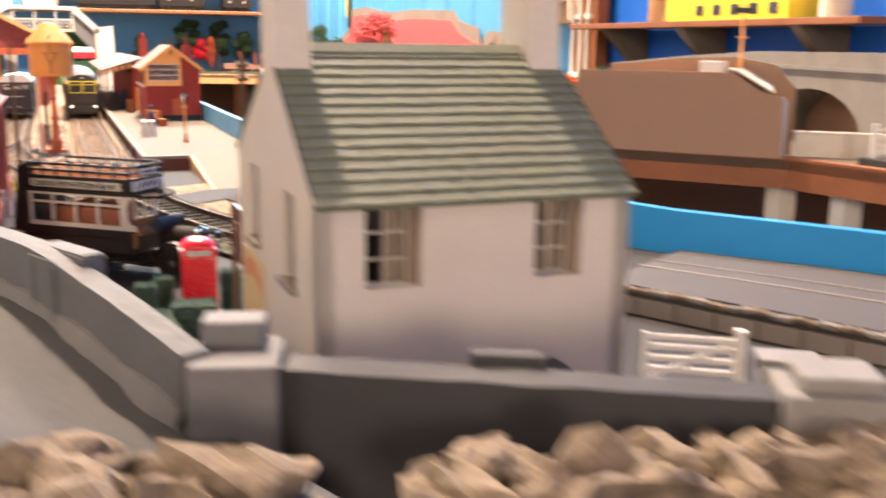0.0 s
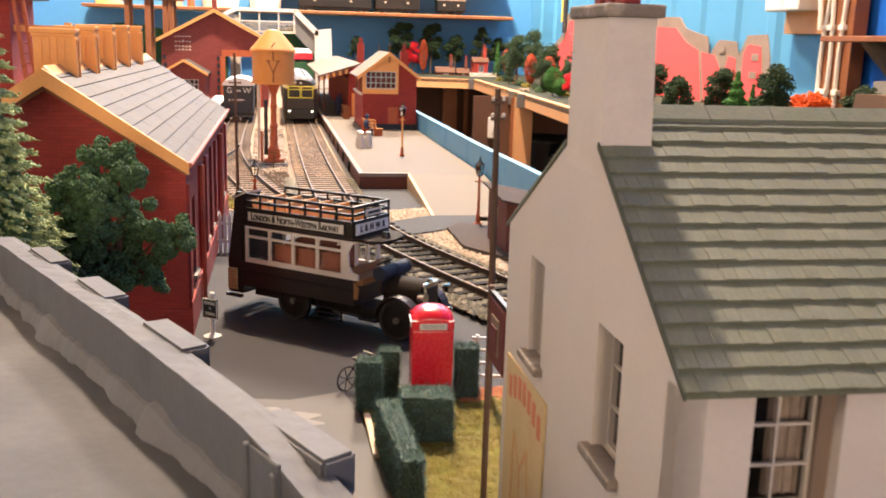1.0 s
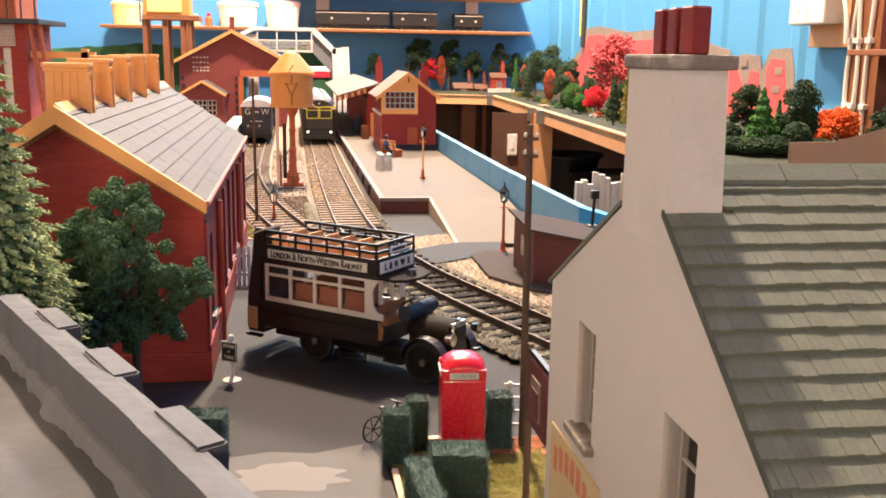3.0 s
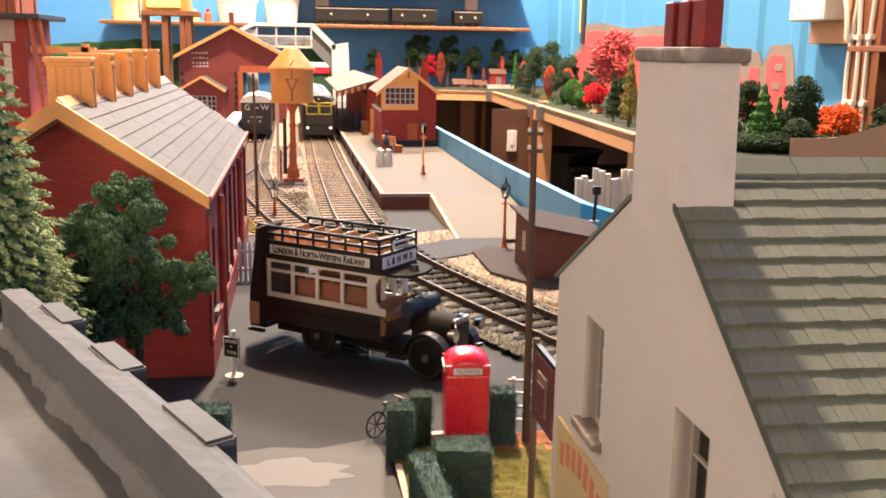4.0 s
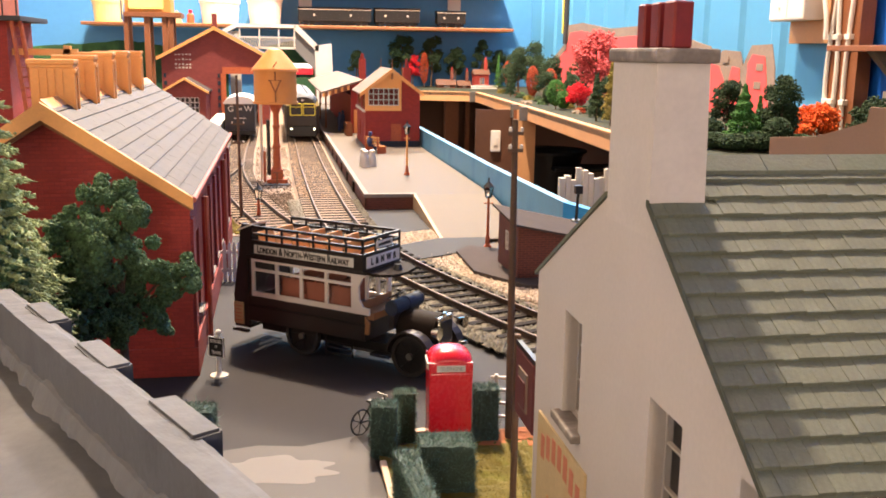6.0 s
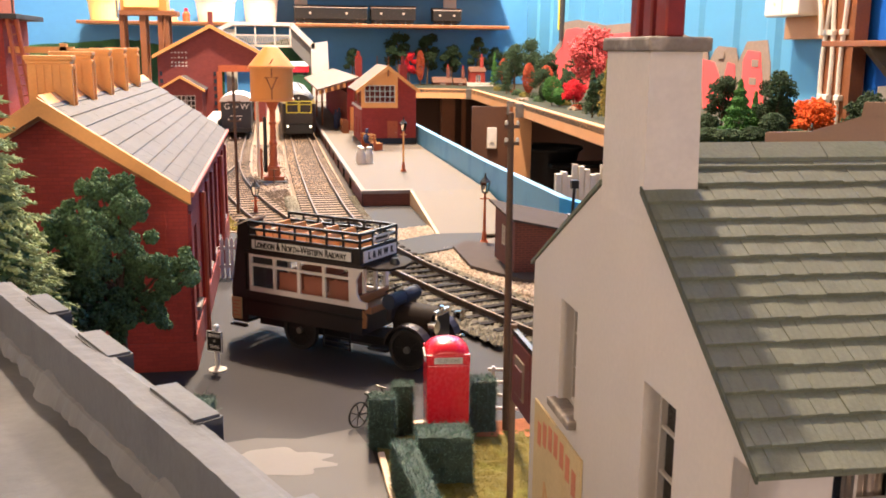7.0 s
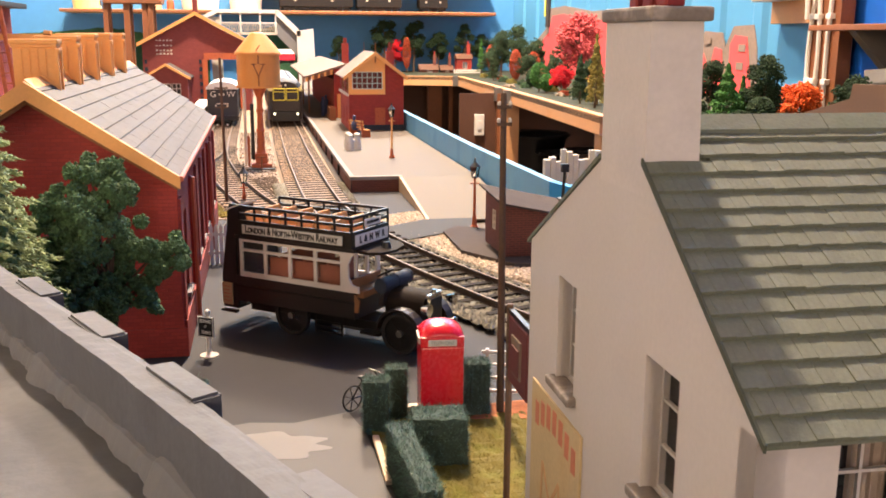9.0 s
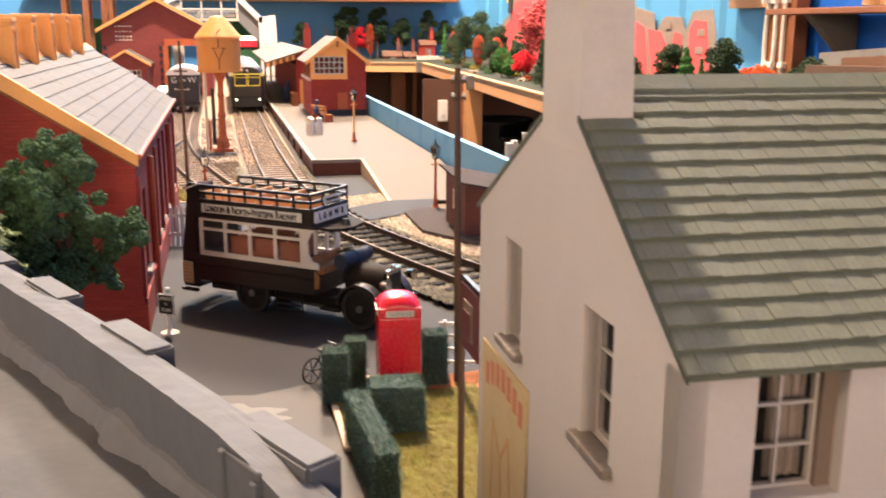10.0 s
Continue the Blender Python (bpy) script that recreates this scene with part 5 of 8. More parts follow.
slab(bm, [(-15.9 + 0.8 * (k % 2), -0.78, 30.2) for k in (0,)] + [(20.9, -0.78, 30.2), (20.9, -0.78, 32.9), (-15.9, -0.78, 32.9)], (0, -1, 0), 0.15)
part("name_panel", bm, SIGN_W, panel, "cream name panel")
letters("London & North-Western Railway", 3.1, BLACK, panel, Matrix.Translation((2.3, -0.96, 31.55)) @ SIDE_N, squeeze=0.72, bold=0.09, small=0.76)
fpanel = part("front_board", boxed(24.0, 24.3, 1.0, BW - 1.0, 29.8, 33.2, 0.12), SIGN_W, bus, "cream front destination board")
FRONT = Matrix(((0, 0, 1, 0), (1, 0, 0, 0), (0, 1, 0, 0), (0, 0, 0, 1)))
letters("L  &  N  W  R", 2.7, BLACK, fpanel, Matrix.Translation((24.36, BW / 2, 31.5)) @ FRONT, squeeze=0.85, bold=0.12)
part("destination_plate", boxed(24.0, 24.3, 6.0, BW - 5.0, 35.0, 37.0), SIGN_W, bus, "small cream route plate")
bm = bmnew()
box(bm, 24.3, 24.4, 7, BW - 6, 35.6, 36.4)
part("plate_bar", bm, BLACK, bus)
for k in range(6):
    x = -14 + 6.4 * k
    for y0, y1 in ((1.4, 8.4), (11.0, 18.0)):
        s_ = part("deck_seat", boxed(x - 1.4, x + 1.6, y0, y1, 31.4, 32.2, 0.15), SEAT, bus, "tan slatted upper-deck seat")
        part("seat_back", slab(bmnew(), [(x - 1.5, y0, 32.2), (x - 1.0, y0, 32.2), (x - 2.0, y0, 36.4), (x - 2.5, y0, 36.4)], (0, 1, 0), y1 - y0), SEAT, s_)
        part("seat_leg", boxed(x - 0.6, x + 0.6, y0 + 2.5, y0 + 4, 29.2, 31.4), BLACK, s_)
stairs = part("rear_platform", boxed(-26, -20, 1.0, BW - 1, 5.4, 6.4), BLACK, bus)
bm = bmnew()
prof = [(-20.0, 6.4), (-25.5, 6.4), (-25.8, 16), (-23.4, 30), (-22.0, 38.6), (-19.0, 38.6), (-18.0, 34), (-18.0, 29), (-20, 28)]
slab(bm, [(x, 0.6, z) for x, z in prof], (0, 1, 0), 0.8)
part("stair_panel", bm, BUS_B, bus, "curved brown rear stair panel")
bm = slab(bmnew(), [(-25.8, 1.2, 7), (-25.0, 1.2, 7), (-22.4, 1.2, 37.5), (-23.2, 1.2, 37.5)], (0, 1, 0), BW - 8)
part("stair_back", bm, BUS_B, bus)
bm = slab(bmnew(), [(-24.0, 0.5, 36), (-18, 0.5, 38.4), (-18, 9, 38.4), (-24, 9, 36)], (0, 0, 1), 0.5)
part("stair_hood", bm, WHITE_D, bus, "pale stair hood")
ad = part("notice_board", boxed(-25.5, -21.6, -0.1, 0.4, 6.6, 13.6, 0.1), POSTER_Y, bus, "cream bill board on the rear platform")
bm = bmnew()
for k in range(5):
    box(bm, -25.0, -22.2 - 0.4 * (k % 2), -0.2, -0.1, 7.7 + 1.15 * k, 7.95 + 1.15 * k)
part("bill_bar", bm, POSTER_R, ad)


def wheel(parent, x, y, z, r, w):
    bm = bmnew()
    for a, b in ((r, r - 1.3),):
        rings = []
        for yy, rr in ((y - w / 2, b), (y - w / 2, a - 0.25), (y - w / 2 + 0.25, a), (y + w / 2 - 0.25, a), (y + w / 2, a - 0.25), (y + w / 2, b)):
            rings.append([bm.verts.new((x + rr * math.cos(t * math.tau / 24), yy, z + rr * math.sin(t * math.tau / 24))) for t in range(24)])
        for p_, q_ in zip(rings, rings[1:] + rings[:1]):
            for t in range(24):
                bm.faces.new((p_[t], p_[(t + 1) % 24], q_[(t + 1) % 24], q_[t]))
    wh = part("wheel", bm, TYRE, parent, smooth=False)
    part("hub", rod(bmnew(), (x, y - w / 2 - 0.35, z), (x, y + w / 2 + 0.2, z), 1.0, seg=12), IRON, wh)
    part("disc", rod(bmnew(), (x, y - 0.25, z), (x, y + 0.25, z), r - 1.2, seg=22), BLACK, wh)
    for k in range(8):
        a = k * math.tau / 8
        part("spoke", bar(bmnew(), (x, y, z), (x + (r - 1.1) * math.cos(a), y, z + (r - 1.1) * math.sin(a)), 0.8, 0.7), BLACK, wh)
    return wh


for x, r in ((0.6, 6.2), (38.9, 6.2)):
    for y in (1.6, BW - 1.6):
        wheel(bus, x, y, r, r, 1.9)
for y0, y1 in ((-0.2, 3.4), (BW - 3.4, BW + 0.2)):
    bm = bmnew()
    arc = [(38.9 + 7.6 * math.cos(a), 6.2 + 7.4 * math.sin(a)) for a in [radians(v) for v in range(15, 176, 16)]]
    inner = [(38.9 + 7.0 * math.cos(a), 6.2 + 6.8 * math.sin(a)) for a in [radians(v) for v in range(175, 14, -16)]]
    slab(bm, [(x, y0, z) for x, z in arc + inner], (0, 1, 0), y1 - y0)
    part("mudguard", bm, BUS_B, bus)
    part("running_board", boxed(26, 32.5, y0, y1, 4.6, 5.4), BLACK, bus)
hood = [(32.0, BW / 2 + 5.4 * math.cos(math.pi * k / 28), 13.0 + 4.6 * math.sin(math.pi * k / 28)) for k in range(29)]
bm = slab(bmnew(), [(32.0, BW / 2 + 5.4, 7.0)] + hood + [(32.0, BW / 2 - 5.4, 7.0)], (1, 0, 0), 12.5)
part("bonnet", bm, BONNET, bus, "worn dark brown bonnet")
rad = part("radiator", boxed(44.5, 45.8, BW / 2 - 3.9, BW / 2 + 3.9, 8.4, 17.4, 0.6), CHROME, bus, "bright plated radiator")
part("radiator_core", boxed(45.7, 45.98, BW / 2 - 3.3, BW / 2 + 3.3, 8.9, 15.9, 0.1), BLACK, rad, "dark radiator core")
part("radiator_cap", rod(bmnew(), (45.2, BW / 2, 16.8), (45.2, BW / 2, 18.2), 0.7), CHROME, bus)
for y in (2.2, BW - 2.2):
    part("headlamp", rod(bmnew(), (45.6, y, 14.0), (48.0, y, 14.0), 1.1, 1.8, 14), CHROME, bus)
part("dumb_iron", rod(bmnew(), (44, 4.2, 6.4), (49.5, 4.0, 8.6), 0.6), CHROME, bus)
part("dumb_iron", rod(bmnew(), (44, BW - 4.2, 6.4), (49.5, BW - 4.0, 8.6), 0.6), CHROME, bus)
part("scuttle", slab(bmnew(), [(30.6, 2.8, 13), (32.2, 2.8, 13), (32.6, 2.8, 17.6), (31.2, 2.8, 17.8)], (0, 1, 0), BW - 5.6), BUS_B, bus, "dark dash board")
bm = rod(bmnew(), (31.8, 2.0, 19.0), (31.8, BW - 2.0, 19.0), 2.1, seg=16)
for y in (2.6, BW / 2, BW - 2.6):
    rod(bm, (31.8, y - 0.3, 19.0), (31.8, y + 0.3, 19.0), 2.25, seg=16)
part("rolled_apron", bm, NAVY, bus, "rolled navy canvas apron")
cab = part("driver_bench", boxed(21.2, 26.2, 1.6, BW - 1.6, 14.6, 16.8, 0.3), CAB, bus, "tan driver's bench seat")
part("bench_back", boxed(20.9, 21.9, 1.4, BW - 1.4, 16.8, 19.4, 0.3), CAB, cab)
part("cab_side", slab(bmnew(), [(20.8, 0.3, 10.5), (25.2, 0.3, 10.5), (25.6, 0.3, 14.0), (23.8, 0.3, 16.0), (20.8, 0.3, 17.4)], (0, 1, 0), 0.7), CAB, bus, "tan wooden cab side panel")
part("steering_column", rod(bmnew(), (31.0, BW / 2 + 3, 13), (27.0, BW / 2 + 3, 20.2), 0.4), BLACK, bus)
bm = bmnew()
for k in range(16):
    a0, a1 = k * math.tau / 16, (k + 1) * math.tau / 16
    c, ux, uy = Vector((27.0, BW / 2 + 3, 20.2)), Vector((0.87, 0, 0.49)), Vector((0, 1, 0))
    rod(bm, c + ux * 2.6 * math.cos(a0) + uy * 2.6 * math.sin(a0), c + ux * 2.6 * math.cos(a1) + uy * 2.6 * math.sin(a1), 0.3, seg=5)
part("steering_wheel", bm, BLACK, bus)
for y in (6.0, 9.0, 12.5):
    part("spring_leaf", boxed(12, 24, y, y + 1, 3.2, 4.6), IRON, bus)
part("step", boxed(-26, -20, -0.4, 1.0, 4.2, 5.0), BLACK, bus)
for y in (1.2, BW - 1.6):
    guard = part("lifeguard", boxed(9.0, 9.5, y, y + 0.4, 2.2, 8.2), BLACK, bus)
    part("guard_post", boxed(18.5, 19.0, y, y + 0.4, 2.2, 8.2), BLACK, guard)
    for z in (2.4, 4.0, 5.6):
        part("guard_slat", boxed(9.5, 18.5, y + 0.05, y + 0.35, z, z + 0.5), BLACK, guard)

# ---- telephone box ----
phone = thing("telephone_box", "glossy red telephone box standing by the hedges", "telephone box", 36.8, 287.4, 0, -4)
phone.scale = (0.83, 0.83, 0.89)
pb = part("body", boxed(-5.9, 5.9, -5.9, 5.9, 0.6, 22.4, 0.35), RED_P, phone)
part("plinth", boxed(-6.2, 6.2, -6.2, 6.2, 0, 0.9, 0.15), BLACK, phone, "black base plinth")
part("head", boxed(-6.0, 6.0, -6.0, 6.0, 22.4, 25.2, 0.3), RED_P, phone)
bm = bmnew()
bmesh.ops.create_grid(bm, x_segments=16, y_segments=16, size=5.98)
for v in bm.verts:
    u, w = v.co.x / 5.98, v.co.y / 5.98
    v.co.z = 25.0 + 3.3 * (1 - 0.5 * u**4 - 0.5 * w**4) - 1.6 * (u * u + w * w) / 2
ext = bmesh.ops.extrude_face_region(bm, geom=bm.faces[:])
for v in [q for q in ext["geom"] if isinstance(q, bmesh.types.BMVert)]:
    v.co.z = 24.6
part("domed_roof", bm, RED_P, phone, smooth=True)
for rot in range(4):
    m = Matrix.Rotation(rot * math.pi / 2, 4, "Z")
    bm = boxed(-3.9, 3.9, -6.3, -6.0, 22.9, 24.5)
    bm.transform(m)
    pl = part("sign_panel", bm, SIGN_W, phone, "pale opal sign panel")
    letters("TELEPHONE", 1.45, IRON, pl, m @ Matrix.Translation((0, -6.35, 23.68)) @ SIDE_N, squeeze=0.82)
    if rot in (1, 2):
        for r_ in range(8):
            for c_ in range(3):
                bm = boxed(-3.9 + 2.7 * c_, -1.5 + 2.7 * c_, -5.98, -5.9, 3.4 + 2.3 * r_, 5.3 + 2.3 * r_)
                bm.transform(m)
                part("glazing", bm, SIGN_W if (r_ + c_) % 3 else RED_P, phone)
for zz in (20.6, 3.2):
    part("door_rib", boxed(5.9, 6.2, -4.5, 4.5, zz, zz + 1.4, 0.2), RED_P, phone)

# ---- clipped hedges ----


def hedge(x, y, lx, ly, h, rz, seed, label):
    rs_ = np.random.RandomState(seed)
    ob = thing("hedge", label, "hedge", x, y, 0, rz, "clipped hedges by the lawn")
    bm = bmnew()
    box(bm, -lx / 2, lx / 2, -ly / 2, ly / 2, 0, h)
    bmesh.ops.subdivide_edges(bm, edges=bm.edges[:], cuts=9, use_grid_fill=True)
    for v in bm.verts:
        v.co += Vector(rs_.normal(size=3)) * 0.22
        if v.co.z < 0.3:
            v.co.z = 0
    bmesh.ops.smooth_vert(bm, verts=[v for v in bm.verts if v.co.z > 1], factor=0.5, use_axis_x=True, use_axis_y=True, use_axis_z=True)
    part("block", bm, HEDGE, ob)
    n = int(7.0 * (2 * (lx + ly) * h + lx * ly) + 250)
    area = np.array([lx * h, lx * h, ly * h, ly * h, lx * ly * 1.5])
    pick = rs_.choice(5, n, p=area / area.sum())
    u, w = rs_.rand(n) - 0.5, rs_.rand(n)
    r = np.zeros((n, 3))
    nn = np.zeros((n, 3))
    for k, (ax, s) in enumerate(((1, -1), (1, 1), (0, -1), (0, 1))):
        q = pick == k
        r[q, ax], nn[q, ax] = s * (ly if ax else lx) / 2, s
        r[q, 1 - ax], r[q, 2] = u[q] * (lx if ax else ly), w[q] * h
    q = pick == 4
    r[q] = np.stack([u[q] * lx, (w[q] - 0.5) * ly, np.full(q.sum(), h)], 1)
    nn[q, 2] = 1
    tip = r + nn * (0.15 + 0.4 * rs_.rand(n, 1)) + rs_.normal(size=(n, 3)) * 0.5
    tip[:, 2] = np.maximum(tip[:, 2], 0.05)
    half = rs_.rand(n) < 0.55
    needles("fibre", r[half], tip[half], 0.055, HEDGE_T, ob)
    needles("fibre", r[~half], tip[~half], 0.055, HEDGE, ob)
    return ob


hedge(21.6, 285.0, 5.6, 5.0, 12.6, -10, 1, "dark green fibre hedge block beside a bicycle")
hedge(27.4, 293.4, 4.8, 4.2, 12.2, -6, 2, "dark green fibre hedge block beside the telephone box")
hedge(32.6, 266.4, 11.4, 8.0, 11.2, -5, 3, "dark green fibre hedge block before the telephone box")
hedge(24.0, 247.0, 4.6, 32.0, 11.2, 3, 4, "long dark green fibre hedge along the lawn")
hedge(46.4, 290.6, 5.6, 5.2, 13.6, -4, 5, "dark green fibre hedge block behind the telephone box")
hedge(-22.0, 290.0, 11.0, 6.5, 12.0, -8, 6, "dark green fibre hedge block on the paving")

# ---- bicycle ----
bike = thing("bicycle", "small black bicycle leaning on a hedge", "bicycle", 20.7, 299.6, 0.2, 38)
bike.scale = (0.74, 0.74, 0.74)


def ring(bm, c, r, t, seg=22):
    """A thin tyre or rim about the y axis."""
    loops = []
    for k in range(seg):
        a = math.tau * k / seg
        u = Vector((math.cos(a), 0, math.sin(a)))
        loops.append([bm.verts.new(Vector(c) + u * (r + t * math.cos(q)) + Vector((0, t * math.sin(q), 0))) for q in [math.tau * i / 5 for i in range(5)]])
    for k in range(seg):
        for i in range(5):
            bm.faces.new((loops[k][i], loops[(k + 1) % seg][i], loops[(k + 1) % seg][(i + 1) % 5], loops[k][(i + 1) % 5]))
    return bm



for x in (-6.0, 6.8):
    wh = part("wheel", ring(bmnew(), (x, 0, 4.5), 4.2, 0.32), BLACK, bike)
    for k in range(7):
        a = k * math.tau / 7
        part("spoke", rod(bmnew(), (x, 0, 4.5), (x + 4.0 * math.cos(a), 0, 4.5 + 4.0 * math.sin(a)), 0.16, seg=5), BLACK, wh)
bm = bmnew()
for a, b in (((-6, 0, 4.5), (-1.6, 0, 9.4)), ((-6, 0, 4.5), (-0.6, 0, 4.2)), ((-0.6, 0, 4.2), (-2.0, 0, 10.6)), ((-0.6, 0, 4.2), (4.6, 0, 9.6)), ((-1.6, 0, 9.4), (4.6, 0, 9.8)), ((6.8, 0, 4.5), (4.2, 0, 11.4))):
    rod(bm, a, b, 0.3, seg=6)
part("frame", bm, BLACK, bike)
part("saddle", lump(bmnew(), (-2.2, 0, 10.9), 1.1, 0.1, 2, 0.5), BLACK, bike)
part("handlebar", rod(bmnew(), (4.0, -2.4, 11.4), (4.0, 2.4, 11.4), 0.3, seg=6), CHROME, bike)

# ---- warning sign ----
sign = thing("warning_sign", "white and black trespass warning sign on a post", "sign", -18.8, 345.6, 0, -34)
sign.scale = (0.86, 0.86, 0.77)
part("base", lathe(bmnew(), [(0, 0), (3.0, 0), (3.0, 0.5), (1.6, 1.1), (0.9, 1.6), (0, 1.7)], 18), WHITE_D, sign)
part("post", rod(bmnew(), (0, 0, 1.4), (0, 0, 16.6), 0.75, 0.65), WHITE, sign)
part("ball", lump(bmnew(), (0, 0, 16.8), 1.0, 0, 2), WHITE, sign)
bp_ = part("board", boxed(-3.0, 3.0, -1.3, -0.8, 7.6, 15.4, 0.1), BLACK, sign)
bm = bmnew()
for a, b in (((-2.9, -1.4, 7.8), (2.9, -1.4, 7.8)), ((-2.9, -1.4, 15.2), (2.9, -1.4, 15.2)), ((-2.9, -1.4, 7.8), (-2.9, -1.4, 15.2)), ((2.9, -1.4, 7.8), (2.9, -1.4, 15.2))):
    bar(bm, a, b, 0.25, 0.25)
part("border", bm, WHITE, bp_)
for text, z in (("BEWARE", 13.6), ("OF", 11.6), ("TRAINS", 9.4)):
    letters(text, 1.9 if text != "OF" else 1.3, WHITE, bp_, Matrix.Translation((0, -1.36, z)) @ SIDE_N, squeeze=0.62)

# ---- telegraph poles ----


def telegraph_pole(x, y, h, arms, label):
    ob = thing("telegraph_pole", label, "pole", x, y, 0, 0, "telegraph poles")
    part("pole", rod(bmnew(), (0, 0, -0.3), (-0.6, 0, h), 0.95, 0.68, 10), POLE, ob)
    for k, (z, s) in enumerate(arms):
        arm = part("crossarm", boxed(-s - 0.5, s - 0.5, -1.0, -0.4, z, z + 0.8), POLE, ob)
        for e in (-1, 1):
            part("insulator", lathe(bmnew(), [(0, z + 0.8), (0.35, z + 0.8), (0.45, z + 1.3), (0.3, z + 1.7), (0, z + 1.8)], 10, e * (s - 0.4) - 0.5, -0.7), WHITE_D, arm)
    return ob


telegraph_pole(52.0, 289.4, 76.5, [(73.0, 1.7), (69.2, 1.7)], "tall brown telegraph pole with white insulators")
telegraph_pole(-21.6, 599.0, 78.0, [(62, 3.4), (52, 3.4), (42, 3.0)], "tall brown telegraph pole beside the siding")

# ---- gas lamps ----


def gas_lamp(x, y, z, h, post_mat, label):
    ob = thing("street_lamp", label, "lamp", x, y, z, 0, "gas lamps")
    part("base", lathe(bmnew(), [(0, 0), (2.0, 0), (1.9, 1.2), (1.2, 2.0), (1.0, 5.5), (0.7, 6.5), (0, 6.6)], 12), RUST, ob)
    part("post", rod(bmnew(), (0, 0, 5), (0, 0, h - 8.6), 0.75, 0.55), post_mat, ob)
    part("ladder_bar", rod(bmnew(), (-2.2, 0, h - 11), (2.2, 0, h - 11), 0.3), post_mat, ob)
    lan = part("lantern_frame", lantern(h), BLACK, ob)
    p_ = part("lantern_glass", lathe(bmnew(), [(1.2, h - 8.0), (2.2, h - 3.2)], 4), GLASS, lan)
    p_.visible_shadow = False
    part("lantern_cap", lathe(bmnew(), [(2.7, h - 3.2), (0.8, h - 1.2), (0.5, h - 0.6), (0.25, h + 1.0), (0, h + 1.1)], 8), BLACK, lan)
    return ob


def lantern(h):
    bm = bmnew()
    for k in range(4):
        a = k * math.tau / 4
        rod(bm, (1.3 * math.cos(a), 1.3 * math.sin(a), h - 8.2), (2.3 * math.cos(a), 2.3 * math.sin(a), h - 3.0), 0.22, seg=5)
    lathe(bm, [(0, h - 8.8), (1.4, h - 8.4), (1.4, h - 7.9), (0, h - 7.8)], 8)
    return bm


gas_lamp(94.6, 508.5, 1.2, 32.5, RUST, "rusty gas lamp at the foot crossing")
gas_lamp(84.6, 721.0, 9.0, 36.0, ORANGE, "ochre gas lamp on the platform")
gas_lamp(-12.5, 601.5, 0, 20.0, RUST, "short rusty gas lamp by the siding")

# ---- water tower ----
tower = thing("water_tower", "ochre conical-roofed water tower on a rusty column", "water tower", -2.6, 754, 0)
part("base_plate", boxed(-7, 7, -7, 7, 0.3, 3.0, 0.4), RUST, tower)
part("column_foot", boxed(-4.2, 4.2, -4.2, 4.2, 3.0, 10.0, 0.6), RUST, tower)
part("column", lathe(bmnew(), [(3.6, 10), (2.7, 12), (2.4, 24), (2.9, 25), (2.9, 26), (2.1, 28), (2.0, 38), (2.5, 38.6), (2.5, 40), (2.0, 41), (2.1, 48), (3.6, 52), (5.0, 55)], 16), RUST, tower)
tank = part("tank", lathe(bmnew(), [(0, 55), (15.4, 55), (15.4, 56.4), (14.5, 56.6), (14.5, 77.5), (0, 77.5)], 36), TANK, tower, smooth=False)
part("tank_roof", lathe(bmnew(), [(16.0, 77.0), (15.6, 78.6), (5.4, 90.6), (4.6, 91.4), (1.2, 92.2), (0, 92.3)], 36), TANK, tower)
bm = bmnew()
for a, b in (((-4.6, 71), (4.6, 71)), ((-3.4, 70.8), (0, 63)), ((3.4, 70.8), (0, 63)), ((0, 63), (0, 56.5)), ((0, 71), (0, 78)), ((-1.2, 80), (1.4, 83.5))):
    y0 = -14.9
    rod(bm, (a[0], y0 + 0.04 * a[0] ** 2, a[1]), (b[0], y0 + 0.04 * b[0] ** 2, b[1]), 0.4, seg=6)
part("gauge_bracket", bm, WOOD_B, tank)
part("down_pipe", rod(bmnew(), (-5.4, -2.5, 6), (-5.4, -2.5, 44), 1.3, seg=10), BLACK, tower)
part("side_pipe", rod(bmnew(), (-8.4, 0, 0.3), (-8.4, 0, 22), 0.8), RUST, tower)
part("side_post", rod(bmnew(), (-10.5, 12, 0.3), (-10.5, 12, 60), 1.1), WHITE_D, tower, "pale drain post")
part("valve", rod(bmnew(), (0, -16, 0.3), (0, -16, 9), 0.6), WOOD_B, tower)
part("valve_handle", rod(bmnew(), (-3, -16, 9), (3, -16, 9), 0.4), WOOD_B, tower)
part("footing", boxed(-9, 9, -18, -12, 0.3, 1.0), PAVING, tower)

# ---- platform things ----
bench = thing("platform_bench", "brown wooden platform bench with slatted back", "bench", 78, 868, 9.0, 118)
for k in range(3):
    part("seat_slat", boxed(-11, 11, 1.0 - 2.2 * k, 2.6 - 2.2 * k, 5.6, 6.2), SEAT, bench)
for k in range(3):
    part("back_slat", boxed(-11, 11, 3.0 + 0.4 * k, 3.6 + 0.4 * k, 7.2 + 2.4 * k, 8.8 + 2.4 * k), SEAT, bench)
for x in (-9, 9):
    part("bench_end", slab(bmnew(), [(x - 0.5, -4, 0), (x - 0.5, 4, 0), (x - 0.5, 5, 13.6), (x - 0.5, 3.8, 13.6), (x - 0.5, 2.8, 6.5), (x - 0.5, -4, 6)], (1, 0, 0), 1.0), RUST, bench)


